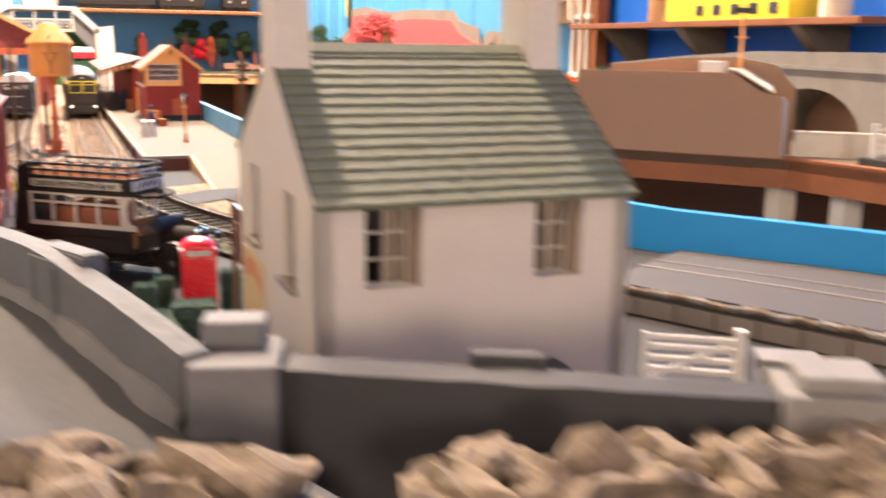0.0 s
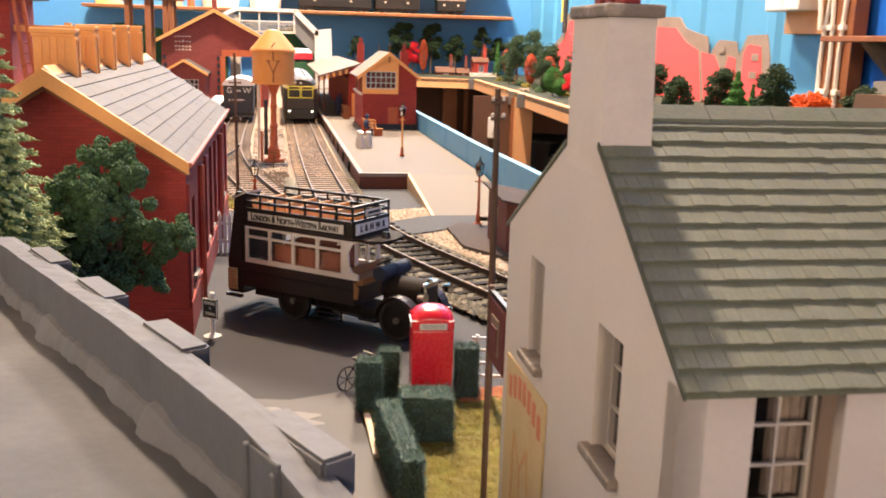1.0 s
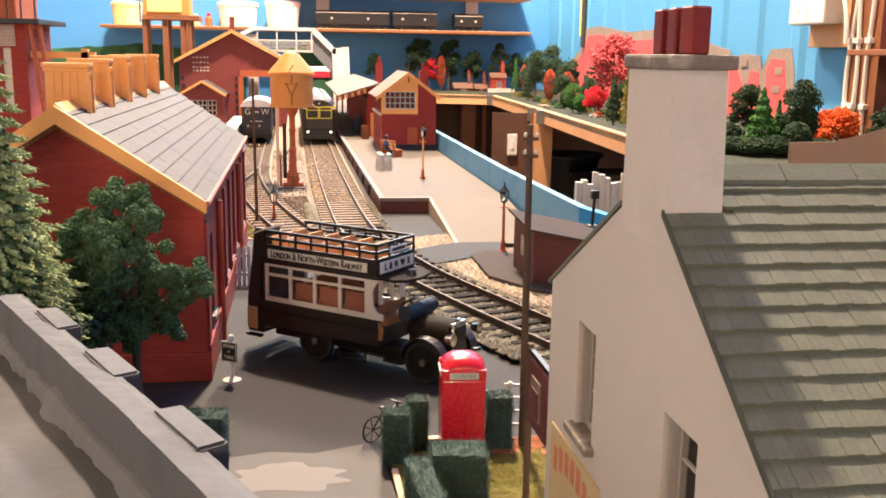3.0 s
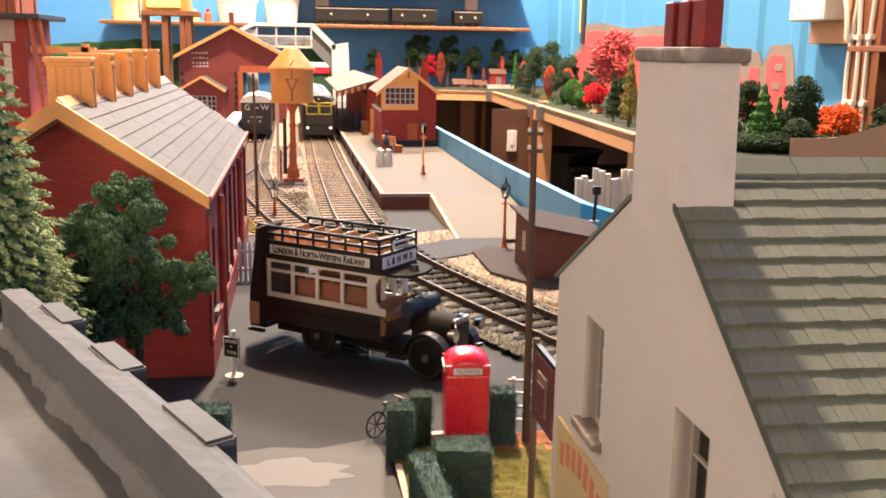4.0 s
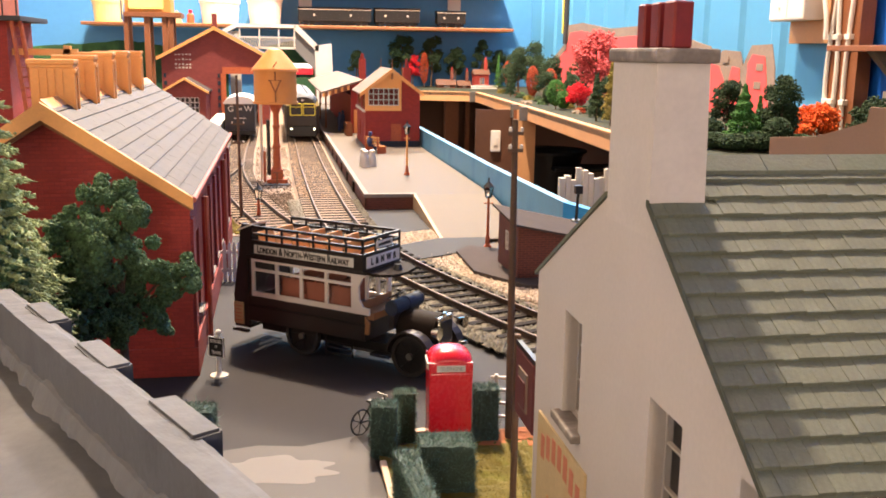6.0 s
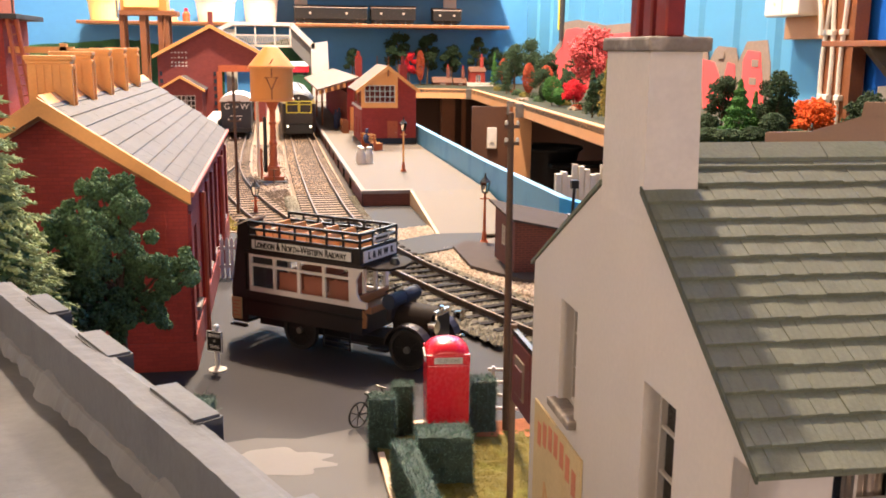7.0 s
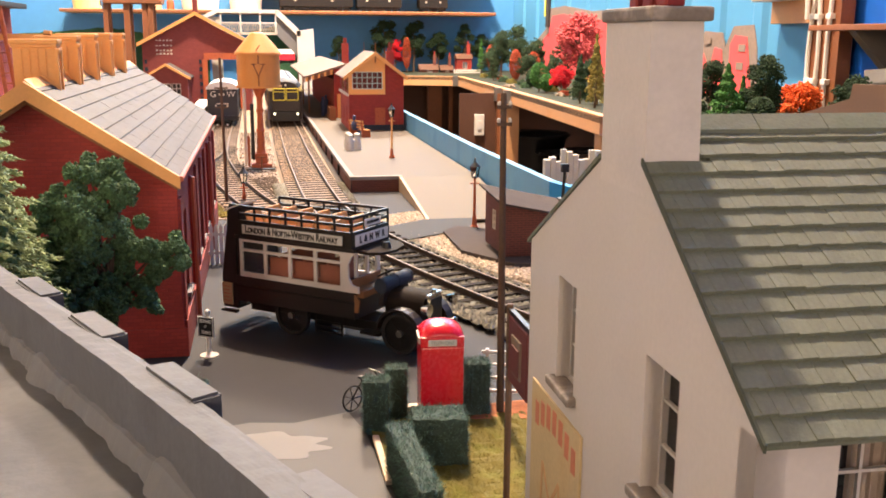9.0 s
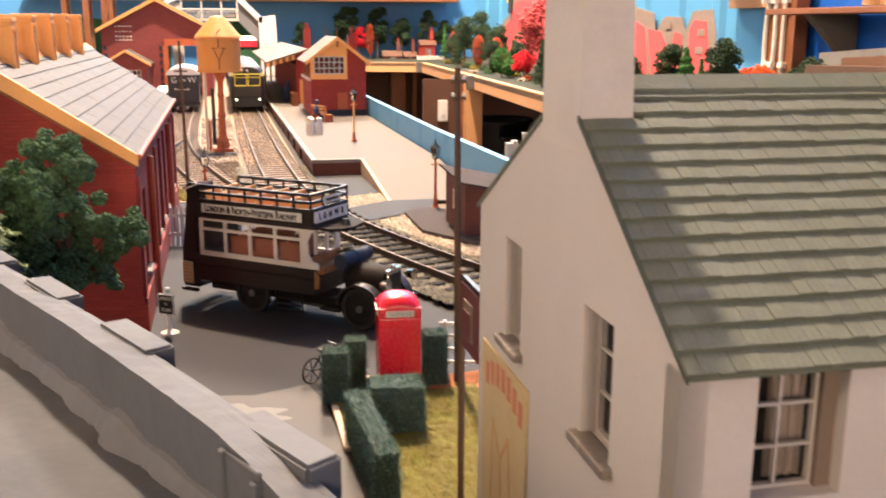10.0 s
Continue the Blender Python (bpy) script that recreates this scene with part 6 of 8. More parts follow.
def figurine(x, y, z, rz, pose_kind, label):
    bm = bmnew()
    if pose_kind == "sit":
        lump(bm, (0, 2, 11), 3.2, 0.1, 2, 1.5, 1)
        lump(bm, (0, 1.5, 18), 1.9, 0.05, 2, 1.15, 2)
        lump(bm, (0, 1.2, 20.2), 2.1, 0.05, 2, 0.35, 3)
        for s in (-1.4, 1.4):
            rod(bm, (s, 2, 7.2), (s, -4, 7.2), 1.5, 1.3)
            rod(bm, (s, -4, 7.4), (s, -4.4, 0.6), 1.2, 1.0)
            rod(bm, (s * 2.0, 1.5, 14), (s * 1.6, -3, 10), 1.0, 0.8)
    else:
        lathe(bm, [(0, 0), (2.6, 0), (2.2, 6), (2.8, 13), (3.0, 18), (1.2, 20), (1.7, 21.5), (1.7, 23.5), (0, 25)], 12)
    ob = finish("figurine", bm, COAT, None, True)
    ob.matrix_basis = place(x, y, z, rz) @ Matrix.Scale(0.82, 4)
    return tagged(ob, label, "figurine")


figurine(74.5, 868, 9.4, 118 + 90 - 88, "sit", "tiny navy-coated seated figurine on the platform bench")
figurine(62, 1085, 9.0, 0, "stand", "tiny navy standing figurine on the platform")
figurine(67, 1112, 9.0, 0, "stand", "tiny navy standing figurine beside the station")
for x, y in ((60.5, 768), (66, 772), (60.0, 778)):
    c = thing("milk_churn", "tall grey metal milk churn on the platform", "milk churn", x, y, 9.0, 0, "milk churns")
    part("body", lathe(bmnew(), [(0, 0), (3.3, 0), (3.3, 0.6), (3.0, 1), (2.7, 7.2), (1.9, 9.6), (1.9, 10.4), (0, 10.4)], 16), ALLOY, c)
    part("lid", lathe(bmnew(), [(2.2, 10.4), (2.3, 11.4), (1.5, 12.2), (0, 12.3)], 16), ALLOY, c)
for y in (1010, 1030):
    b2 = thing("bench", "brown platform bench beside the signal box wall", "bench", 68, y + 25, 9.0, 90)
    part("seat_board", boxed(-9, 9, -3, 3, 5.4, 6.2), WOOD_B, b2)
    part("back_board", boxed(-9, 9, 2.4, 3.2, 7, 12), WOOD_B, b2)
    for x in (-8, 7):
        part("seat_end", boxed(x, x + 1, -3, 3.2, 0, 12), WOOD_B, b2)
part_wf = thing("picket_fence", "short white picket fence beside the station house", "fence", -24.5, 459.5, 0)
for k in range(4):
    part("picket", slab(bmnew(), [(0.8 + 1.9 * k, 0, 0), (2.1 + 1.9 * k, 0, 0), (2.1 + 1.9 * k, 0, 15), (1.45 + 1.9 * k, 0, 16.6), (0.8 + 1.9 * k, 0, 15)], (0, 1, 0), 0.5), WHITE, part_wf)
for z in (4, 11.5):
    part("fence_rail", boxed(0, 8.4, 0.5, 1.0, z, z + 1.2), WHITE, part_wf)

# white railing behind the telegraph pole
wr = thing("white_railing", "white four-bar railing between road and lawn", "railing", 50, 297, 0, -14)
for z in (3.0, 6.4, 9.8, 13.0):
    part("rail", boxed(-1, 26, -0.3, 0.3, z, z + 0.7), WHITE, wr)
for x in (0, 12, 24):
    part("post", boxed(x, x + 0.8, -0.5, 0.4, 0, 14.2), WHITE, wr)
inn = thing("hanging_sign", "maroon picture sign board on a post behind the cottage", "sign", 38.2, 218, 0, 0)
part("post", rod(bmnew(), (0, 12.8, -0.2), (0, 12.8, 44.6), 0.6), POLE, inn)
part("bracket", boxed(-0.4, 0.4, 0, 12.8, 43.2, 44.0), BLACK, inn)
hb = part("sign_board", boxed(-0.5, 0.5, 0.5, 11.8, 31.5, 43.0, 0.3), MAROON, inn)
part("picture_panel", boxed(-0.8, -0.5, 3.5, 8.8, 34.0, 40.5), CURTAIN, hb, "faded picture panel")
part("picture_mark", boxed(-1.0, -0.8, 4.0, 8.0, 34.5, 39.0), MAROON, hb)

# ---- lamp hut ----
hut = thing("lamp_hut", "brown brick lamp hut with sloping dark roof", "hut", 92.0, 441, 3.0, 1)
hut.scale = (1, 1, 0.85)
bm = bmnew()
slab(bm, [(0, 0, 0), (30, 0, 0), (30, 0, 17.5), (0, 0, 25.0)], (0, 1, 0), 1.5)
part("front_wall", bm, BRICK_B, hut)
bm = bmnew()
pierced(bm, (0, 1, 0), (0, 0, 1), (0, 0, 0), [(1.5, 0), (32, 0), (32, 27.5), (1.5, 24.6)], [(15, 22, 9, 19)], 1.5, (1, 0, 0))
part("side_wall", bm, BRICK_B, hut)
sash(hut, 15, 22, 9, 19, lambda u, v, d: (d, u, v), 0.4, 2, 3, WHITE_D)
part("back_wall", boxed(1.5, 30, 30.5, 32, 0, 18), BRICK_B, hut)
part("side_wall", boxed(28.5, 30, 1.5, 30.5, 0, 17), BRICK_B, hut)
bm = slab(bmnew(), [(-2.5, -2.5, 25.3), (33, -2.5, 16.8), (33, 34, 19.4), (-2.5, 34, 28.2)], (0, 0, 1), 1.0)
part("roof", bm, FELT, hut, "dark grey felt roof")
base = structure("hut_base", sheet(bmnew(), [(77.5, 497), (77.5, 456), (93, 429), (125, 425), (125, 480), (86, 508)], 0.0, 3.0), FELT, "dark grey base slab under the lamp hut")
lev = thing("ground_signal", "small black ground signal on a post", "signal", 119, 452, 23.6, 0)
part("post", rod(bmnew(), (0, 0, 0), (0.6, 0, 13), 0.7, 0.6), BLACK, lev)
part("foot", boxed(-1.8, 1.8, -1.8, 1.8, 0, 0.8), IRON, lev)
part("lamp_head", boxed(-1.0, 2.2, -1.2, 1.2, 11.5, 15.0, 0.3), BLACK, lev)

# ---- goods brake van ----
van = thing("brake_van", "dark grey goods brake van with white roof", "wagon", -38.6, 1046, 5.0)
vb = part("body", boxed(-14.5, 14.5, 0, 78, 6, 34, 0.4), WAGON, van)
for k in range(9):
    part("plank_joint", boxed(-14.7, -14.5, 4 + 8 * k, 4.6 + 8 * k, 7, 33), BLACK, vb)
bm = bmnew()
arc = [(15.6 * math.cos(a), 34 + 7.5 * math.sin(a)) for a in [math.pi * k / 12 for k in range(13)]]
slab(bm, [(x, -3, z) for x, z in arc], (0, 1, 0), 84)
part("roof", bm, WHITE, van, "white domed roof")
bm = slab(bmnew(), [(0.94 * x, 0, 34 + (z - 34) * 0.9) for x, z in arc], (0, -1, 0), 0.6)
part("end_panel", bm, WAGON, van)
for text, x in (("G", -8.5), ("W", 8.5)):
    letters(text, 8.0, WHITE, van, Matrix.Translation((x, -0.7, 29)) @ SIDE_N)
bm = bmnew()
for k in (-1, 0, 1):
    box(bm, -1.2 + 2 * k, 0.2 + 2 * k, -0.8, -0.6, 28, 30)
part("number_bar", bm, WHITE_D, van)
part("buffer_beam", boxed(-15, 15, -1.5, 0, 4, 8), BLACK, van)
for x in (-9, 9):
    part("buffer", rod(bmnew(), (x, -1.5, 6), (x, -7, 6), 1.3, 2.3, 12), BLACK, van)
for y in (14, 62):
    for x in (-8.4, 8.4):
        part("wheel", rod(bmnew(), (x - 1, y, 6), (x + 1, y, 6), 6, seg=20), BLACK, van)
part("lamp_bracket", bar(bmnew(), (-6, -1.2, 20), (6, -1.2, 20), 0.8, 0.8), WHITE_D, van)
loading = structure("loading_bank", boxed(-70, -56, 1010, 1200, 0.4, 20), WHITE_D, "pale loading bank beside the siding")

# ---- diesel railcar at the platform ----
rc = thing("diesel_railcar", "streamlined brown and cream diesel railcar at the platform", "railcar", 22.6, 1036, 4.8)


def car_ring(y, w, h, drop):
    """Cross-section of the railcar: flared skirt, upright side, rounded roof."""
    pts = [(-w, 3.0), (-w * 1.02, 12), (-w, 31), (-w * 0.94, 36.5 - drop), (-w * 0.72, 40.5 - drop), (-w * 0.36, 42.6 - drop), (0, 43.2 - drop)]
    pts += [(-x, z) for x, z in pts[-2::-1]]
    return [(x, y, 2 + z * h) for x, z in pts]


bm = bmnew()
rings = [car_ring(*a) for a in ((0, 13.0, 0.98, 2.4), (2.5, 15.2, 0.99, 1.2), (8, 16.6, 1.0, 0.2), (18, 17.0, 1.0, 0), (262, 17.0, 1.0, 0))]
vs = [[bm.verts.new(p) for p in r] for r in rings]
for a, b in zip(vs, vs[1:]):
    for k in range(len(a) - 1):
        f = bm.faces.new((a[k], a[k + 1], b[k + 1], b[k]))
        f.material_index = (3 if a in vs[:3] else 2) if 3 <= k <= 8 else (1 if k in (2, 9) else 0)
bm.faces.new(vs[0])
bm.faces.new(vs[-1][::-1])
shell = part("body", bm, [COACH_B, COACH_C, GREY_R, WAGON], rc)
for side in (-1, 1):
    bm = boxed(side * 17.3, side * 17.5, 20, 258, 22, 33)
    part("cream_band", bm, COACH_C, shell, "cream window band")
    for k in range(9):
        part("window", boxed(side * 17.4, side * 17.8, 28 + 25 * k, 42 + 25 * k, 23.5, 32), BOWL, rc)
for x0, x1 in ((-12.0, -0.7), (0.7, 12.0)):
    part("windscreen", slab(bmnew(), [(x0, -0.6 + 0.1 * abs(x0), 24), (x1, -0.6 + 0.1 * abs(x1), 24), (x1 * 0.97, 0.4, 35), (x0 * 0.97, 0.4, 35)], (0, 1, 0), 0.5), BOWL, rc)
    bm = bmnew()
    for a, b in (((x0, 24), (x1, 24)), ((x0, 35), (x1, 35)), ((x0, 24), (x0, 35)), ((x1, 24), (x1, 35)), ((x0, 32), (x1, 32))):
        rod(bm, (a[0], -0.9, a[1]), (b[0], -0.9, b[1]), 0.5, seg=6)
    part("windscreen_frame", bm, YELLOW, rc, "yellow lined windscreen frame")
part("nose_band", boxed(-12.6, 12.6, -0.6, 0.4, 14, 23.2, 0.3), COACH_B, rc)
part("valance", boxed(-13.5, 13.5, -1.0, 4, 3.0, 13.0, 0.8), BLACK, rc)
for x in (-11.2, 11.2):
    part("headlamp", rod(bmnew(), (x, -1.8, 10.6), (x, -0.6, 10.6), 1.05, seg=14), LAMP_ON, rc, "lit round headlamp")
part("marker_lamp", rod(bmnew(), (0, -0.6, 38.4), (0, 1.5, 38.4), 1.0, seg=12), WHITE, rc)
for x in (-8.6, 8.6):
    part("buffer", rod(bmnew(), (x, -5, 7), (x, 0, 7), 1.8, 1.1, 12), BLACK, rc)
for k in range(14):
    for x in (-5.0, 5.0):
        part("roof_vent", lump(bmnew(), (x, 22 + 17 * k, 44.6), 1.2, 0, 1, 0.7), BLACK, rc)
for y in (40, 62, 200, 222):
    for x in (-8.4, 8.4):
        part("wheel", rod(bmnew(), (x - 1, y, 6.0), (x + 1, y, 6.0), 6.0, seg=20), BLACK, rc)

# ---- footbridge ----
fb = thing("footbridge", "white covered station footbridge with sloping stair", "footbridge", 0, 1640, 0)
part("roof", slab(bmnew(), [(-84, -12, 122), (-66, -12, 131), (26, -12, 131), (30, -12, 127), (26, -12, 126), (-62, -12, 126), (-80, -12, 117)], (0, 1, 0), 40), WHITE, fb)
part("walkway", boxed(-62, 28, -8, 24, 93, 97), WHITE_D, fb)
bm = bmnew()
for k in range(24):
    x = -58 + 3.6 * k
    bar(bm, (x, -8, 98), (x + 3.6, -8, 110), 0.7, 0.7)
    bar(bm, (x + 3.6, -8, 98), (x, -8, 110), 0.7, 0.7)
part("lattice", bm, WHITE_D, fb)
for x in (-58, -28, 2, 26):
    part("post", boxed(x - 1, x + 1, -10, -8, 96, 127), WHITE, fb)
part("top_rail", boxed(-60, 28, -9, -7.5, 110, 112), WHITE, fb)
part("stair", slab(bmnew(), [(26, -12, 131), (31, -12, 131), (64, -12, 99), (64, -12, 91), (60, -12, 91), (26, -12, 124)], (0, 1, 0), 40), WHITE, fb, "white sloping stair roof")
part("stair_side", slab(bmnew(), [(28, -6, 122), (58, -6, 92), (58, -6, 60), (28, -6, 92)], (0, 1, 0), 1.5), GREY_R, fb)
part("stair_tower", slab(bmnew(), [(58, -12, 99), (84, -12, 103), (88, -12, 0), (60, -12, 0)], (0, 1, 0), 40), WHITE, fb, "white boarded stair tower")
part("support", boxed(-74, -58, -6, 20, 0, 120), WHITE_D, fb)

# small coach on the far line behind the footbridge
fc = thing("model_coach", "small red and white model coach on the far line", "coach", 46, 1896, 42.0)
structure("far_bank", slab(bmnew(), [(-10, 1890, 0.4), (96, 1890, 0.4), (90, 1890, 42), (0, 1890, 42)], (0, 1, 0), 40), HILL, "grassy bank carrying the far line")
part("body", boxed(-18, 18, 0, 22, 6, 18, 0.6), RED_P, fc)
part("roof", slab(bmnew(), [(-19, -1, 18), (-19, 23, 18), (-19, 19, 24), (-19, 11, 26), (-19, 3, 24)], (1, 0, 0), 38), WHITE, fc, "white domed roof")
for x in (-13, -9, 9, 13):
    part("wheel", rod(bmnew(), (x, 2, 3.5), (x, 4, 3.5), 3.5, seg=12), BLACK, fc)
part("underframe", boxed(-16, 16, 3, 19, 3.5, 6), BLACK, fc)

# ---- the side bench with its scenery ----
EDGE_LINE = [(60, 1932), (358, 1826), (330, 1359), (300, 906), (285, 700), (264, 564), (377, 432), (392, 340), (404, 250)]
structure("bench_top", sheet(bmnew(), EDGE_LINE + [(529, 250), (529, 2098), (60, 2098)], 14, 19.6), MDF, "bare board top of the side bench")
bm = bmnew()
bmesh.ops.create_grid(bm, x_segments=60, y_segments=60, size=1.0)
for v in bm.verts:
    u, w = v.co.x * 0.5 + 0.5, v.co.y * 0.5 + 0.5
    y = 600 + 1495 * w
    x0 = 300 + 58 * max(0, (y - 906) / 920) if y < 1826 else max(62, 358 - (y - 1826) * 2.7)
    if y < 906:
        x0 = 285 + 0.073 * (y - 700) if y > 700 else 264 + 0.154 * (y - 564)
    x0 += 9 + 3 * noise.noise(Vector((y * 0.05, 0, 0)))
    v.co = Vector((x0 + (528 - x0) * u, y, 20.6 + 1.6 * u + 1.4 * noise.noise(Vector((x0 * 0.03 + u * 8, y * 0.03, 0)))))
bmesh.ops.solidify(bm, geom=bm.faces[:], thickness=1.0)
structure("bench_grass", bm, GRASS_D, "dark scatter grass covering the side bench")
for (x0, y0), (x1, y1) in zip(EDGE_LINE, EDGE_LINE[1:]):
    d = Vector((x1 - x0, y1 - y0, 0)).normalized()
    n = Vector((d.y, -d.x, 0))
    bm = slab(bmnew(), [(x0, y0, 3.5), (x1, y1, 3.5), (x1 + n.x * -8, y1 + n.y * -8, 3.5), (x0 + n.x * -8, y0 + n.y * -8, 3.5)], (0, 0, 1), 17.5)
    structure("bench_fascia", bm, PINE if y1 > 700 else WOOD_B, "planed timber edge board of the side bench")
for x, y in ((356, 1823), (329, 1392), (326, 1330)):
    structure("joint_plate", boxed(x - 8, x + 2, y - 4, y + 4, 3.0, 21.6, 0.5), IRON, "dull metal plate on the bench edge joint")
for x, y, w, m in ((340, 1372, 24, PINE), (329, 1385, 10, WOOD_B), (330, 1905, 26, WOOD_B), (362, 1912, 8, WOOD_B), (386, 440, 13, WHITE_D), (318, 920, 22, PINE), (398, 402, 13, WHITE_D), (300, 545, 16, PINE)):
    leg = finish("bench_leg", boxed(x - w / 2, x + w / 2, y, y + w * 0.8, -760, 14), m)
    tagged(leg, "square timber leg carrying the side bench", "leg", kind="structure")
structure("bench_panel", boxed(272, 326, 1396, 1400, -760, 14), WOOD_D, "dark brown hardboard panel under the bench")
structure("bench_panel", boxed(130, 520, 2040, 2044, -760, 14), WOOD_D, "dark hardboard backing under the bench")
# Added dark sheet hides the blue wall where shade lies under the bench.
structure("bench_panel", boxed(505, 509, 300, 2030, -760, 13.5), WOOD_D, "dark sheet put in for the shade below the bench end")
sock = thing("wall_socket", "white plastic wall socket on the brown panel", "socket", 300, 1396, -30)
part("plate", boxed(-7, 7, -5, 0, -15, 15, 1.5), WHITE, sock)
part("rocker", boxed(-2.5, 2.5, -6.4, -5, -6, 6, 0.5), WHITE, sock)

KINDS = {"dark": (LEAF_D, "round", "dark green foam tree on the side bench"), "crim": (LEAF_C, "round", "crimson foam tree on the side bench"), "orcol": (LEAF_R, "column", "brown-orange columnar foam tree on the side bench"), "gcone": (LEAF_B, "cone", "bright green conical tree on the side bench"), "teal": (LEAF_D, "column", "dark teal rounded shrub on the side bench"), "green": (LEAF_B, "column", "mid-green rounded shrub on the side bench"), "coral": (LEAF_K, "round", "large coral-red foam tree against the wall"), "conif": (LEAF_D, "cone", "dark green conifer on the side bench"), "olive": (LEAF_Y, "cone", "olive conifer on the side bench edge"), "orange": (LEAF_O, "round", "bright orange foam tree on the side bench")}
PLANTED = [
    ("dark", 156, 2040, 76, 35), ("dark", 249, 2045, 109, 54), ("crim", 270, 2030, 64, 33), ("orcol", 292, 2020, 70, 18),
    ("dark", 311, 2050, 102, 54), ("dark", 361, 2045, 82, 50), ("dark", 415, 2040, 100, 43), ("dark", 451, 2040, 78, 41),
    ("gcone", 421, 1910, 68, 17), ("orcol", 448, 1941, 57, 18), ("dark", 429, 1783, 82, 31), ("dark", 437, 1715, 92, 40),
    ("orcol", 389, 1534, 52, 16), ("dark", 429, 1573, 66, 37), ("orcol", 408, 1501, 49, 18), ("teal", 370, 1375, 28, 14),
    ("green", 357, 1295, 38, 21), ("green", 360, 1271, 24, 15), ("teal", 382, 1306, 45, 20), ("crim", 364, 1224, 35, 27),
    ("coral", 425, 1345, 104, 58), ("conif", 336, 1069, 52, 19), ("olive", 330, 1005, 73, 23), ("dark", 364, 822, 53, 23),
    ("gcone", 351, 767, 50, 30), ("gcone", 380, 797, 40, 12), ("dark", 384, 770, 58, 27), ("dark", 402, 1680, 82, 36), ("dark", 410, 1600, 70, 32), ("orange", 445, 819, 30, 34), ("dark", 346, 812, 18, 22), ("dark", 398, 800, 32, 28), ("teal", 358, 748, 15, 24), ("teal", 340, 756, 13, 24), ("dark", 352, 752, 12, 22), ("crim", 372, 752, 11, 10), ("teal", 384, 742, 14, 24), ("teal", 330, 770, 13, 22), ("orange", 420, 800, 16, 14),
    ("conif", 352, 1120, 48, 20),
    ("dark", 405, 1760, 52, 30), ("conif", 380, 1640, 50, 22), ("dark", 385, 1450, 46, 26),
    ("dark", 430, 1440, 60, 34), ("dark", 385, 1180, 44, 28), ("dark", 410, 1080, 50, 30), ("conif", 362, 1150, 40, 16), ("olive", 345, 1040, 58, 20),
    ("teal", 368, 745, 26, 18), ("dark", 415, 700, 42, 30), ("dark", 345, 865, 44, 22),
]
for i, (kind, x, y, h, w) in enumerate(PLANTED):
    leaf, shape, label = KINDS[kind]
    foam_tree(label, x, y, 20.4, h, w * (1.15 if y < 1990 else 0.95), leaf, 40 + i, 1500 if y > 1000 else 2200, max(0.9, 0.035 * w), shape, group="trees on the side bench")
random.seed(8)
rs = np.random.RandomState(9)
for k in range(26):
    y = 760 + 48 * k + rs.rand() * 20
    x = (318 + 0.055 * (y - 760)) + 14 + 22 * rs.rand()
    sh = thing("shrub", "low mixed scatter shrub along the bench edge", "shrub", x, y if y < 1800 else 1800, 20.2, 0, "bench edge shrubs")
    p = blob_points(rs, (0, 0, 3), 5 + 3 * rs.rand(), 220, 0.7)
    crumbs("foliage", p, 0.7 + 0.6 * rs.rand(len(p)), (LEAF_D, LEAF_Y, LEAF_D, LEAF, LEAF_R)[k % 5], sh, k)


def little_house(x, y, w, d, h, roof, brick, label):
    ob = thing("model_house", label, "house", x, y, 20.5)
    bm = bmnew()
    pierced(bm, (1, 0, 0), (0, 0, 1), (0, 0, 0), [(-w / 2, 0), (w / 2, 0), (w / 2, h), (-w / 2, h)], [(-w * 0.12, w * 0.2, h * 0.3, h * 0.75)], 2, (0, 1, 0))
    part("front_wall", bm, brick, ob)
    part("side_wall", boxed(-w / 2, -w / 2 + 2, 2, d, 0, h), brick, ob)
    part("side_wall", boxed(w / 2 - 2, w / 2, 2, d, 0, h), brick, ob)
    sash(ob, -w * 0.12, w * 0.2, h * 0.3, h * 0.75, lambda u, v, q: (u, q, v), 0.6, 2, 3, None, 0.7)
    bm = slab(bmnew(), [(-w / 2 - 2, -3, h - 1), (-w / 2 - 2, d / 2, h + roof), (-w / 2 - 2, d + 3, h - 1)], (1, 0, 0), w + 4)
    part("roof", bm, WOOD_D, ob)
    c = part("chimney", boxed(w / 2 - 8, w / 2 - 2, d / 2 - 3, d / 2 + 3, h, h + roof + 18), brick, ob)
    part("chimney_pot", rod(bmnew(), (w / 2 - 5, d / 2, h + roof + 18), (w / 2 - 5, d / 2, h + roof + 25), 2.2, 1.8), POT, c)
    return ob


little_house(404, 1985, 30, 24, 30, 9, BRICK, "small red-brick model house on the side bench")
little_house(334, 1998, 36, 20, 8, 10, BRICK_B, "low brown-roofed model cottage on the side bench")
little_house(372, 2004, 24, 18, 7, 9, BRICK_B, "low brown-roofed model barn on the side bench")
pf = thing("picket_fence", "low white picket fence on the side bench", "fence", 376, 1952, 21.5)
for k in range(14):
    part("picket", boxed(4.0 * k, 4.0 * k + 2, 0, 1, -2, 8), WHITE, pf)
for z in (1, 5):
    part("fence_rail", boxed(0, 56, 1, 2, z, z + 1.4), WHITE, pf)
post_w = thing("white_hut", "tiny white box hut on the side bench", "hut", 176, 1950, 20.5)
part("box", boxed(-6, 6, 0, 8, 0, 12, 0.5), WHITE, post_w)
part("roof", boxed(-7, 7, -1, 9, 12, 14, 0.3), WHITE_D, post_w)
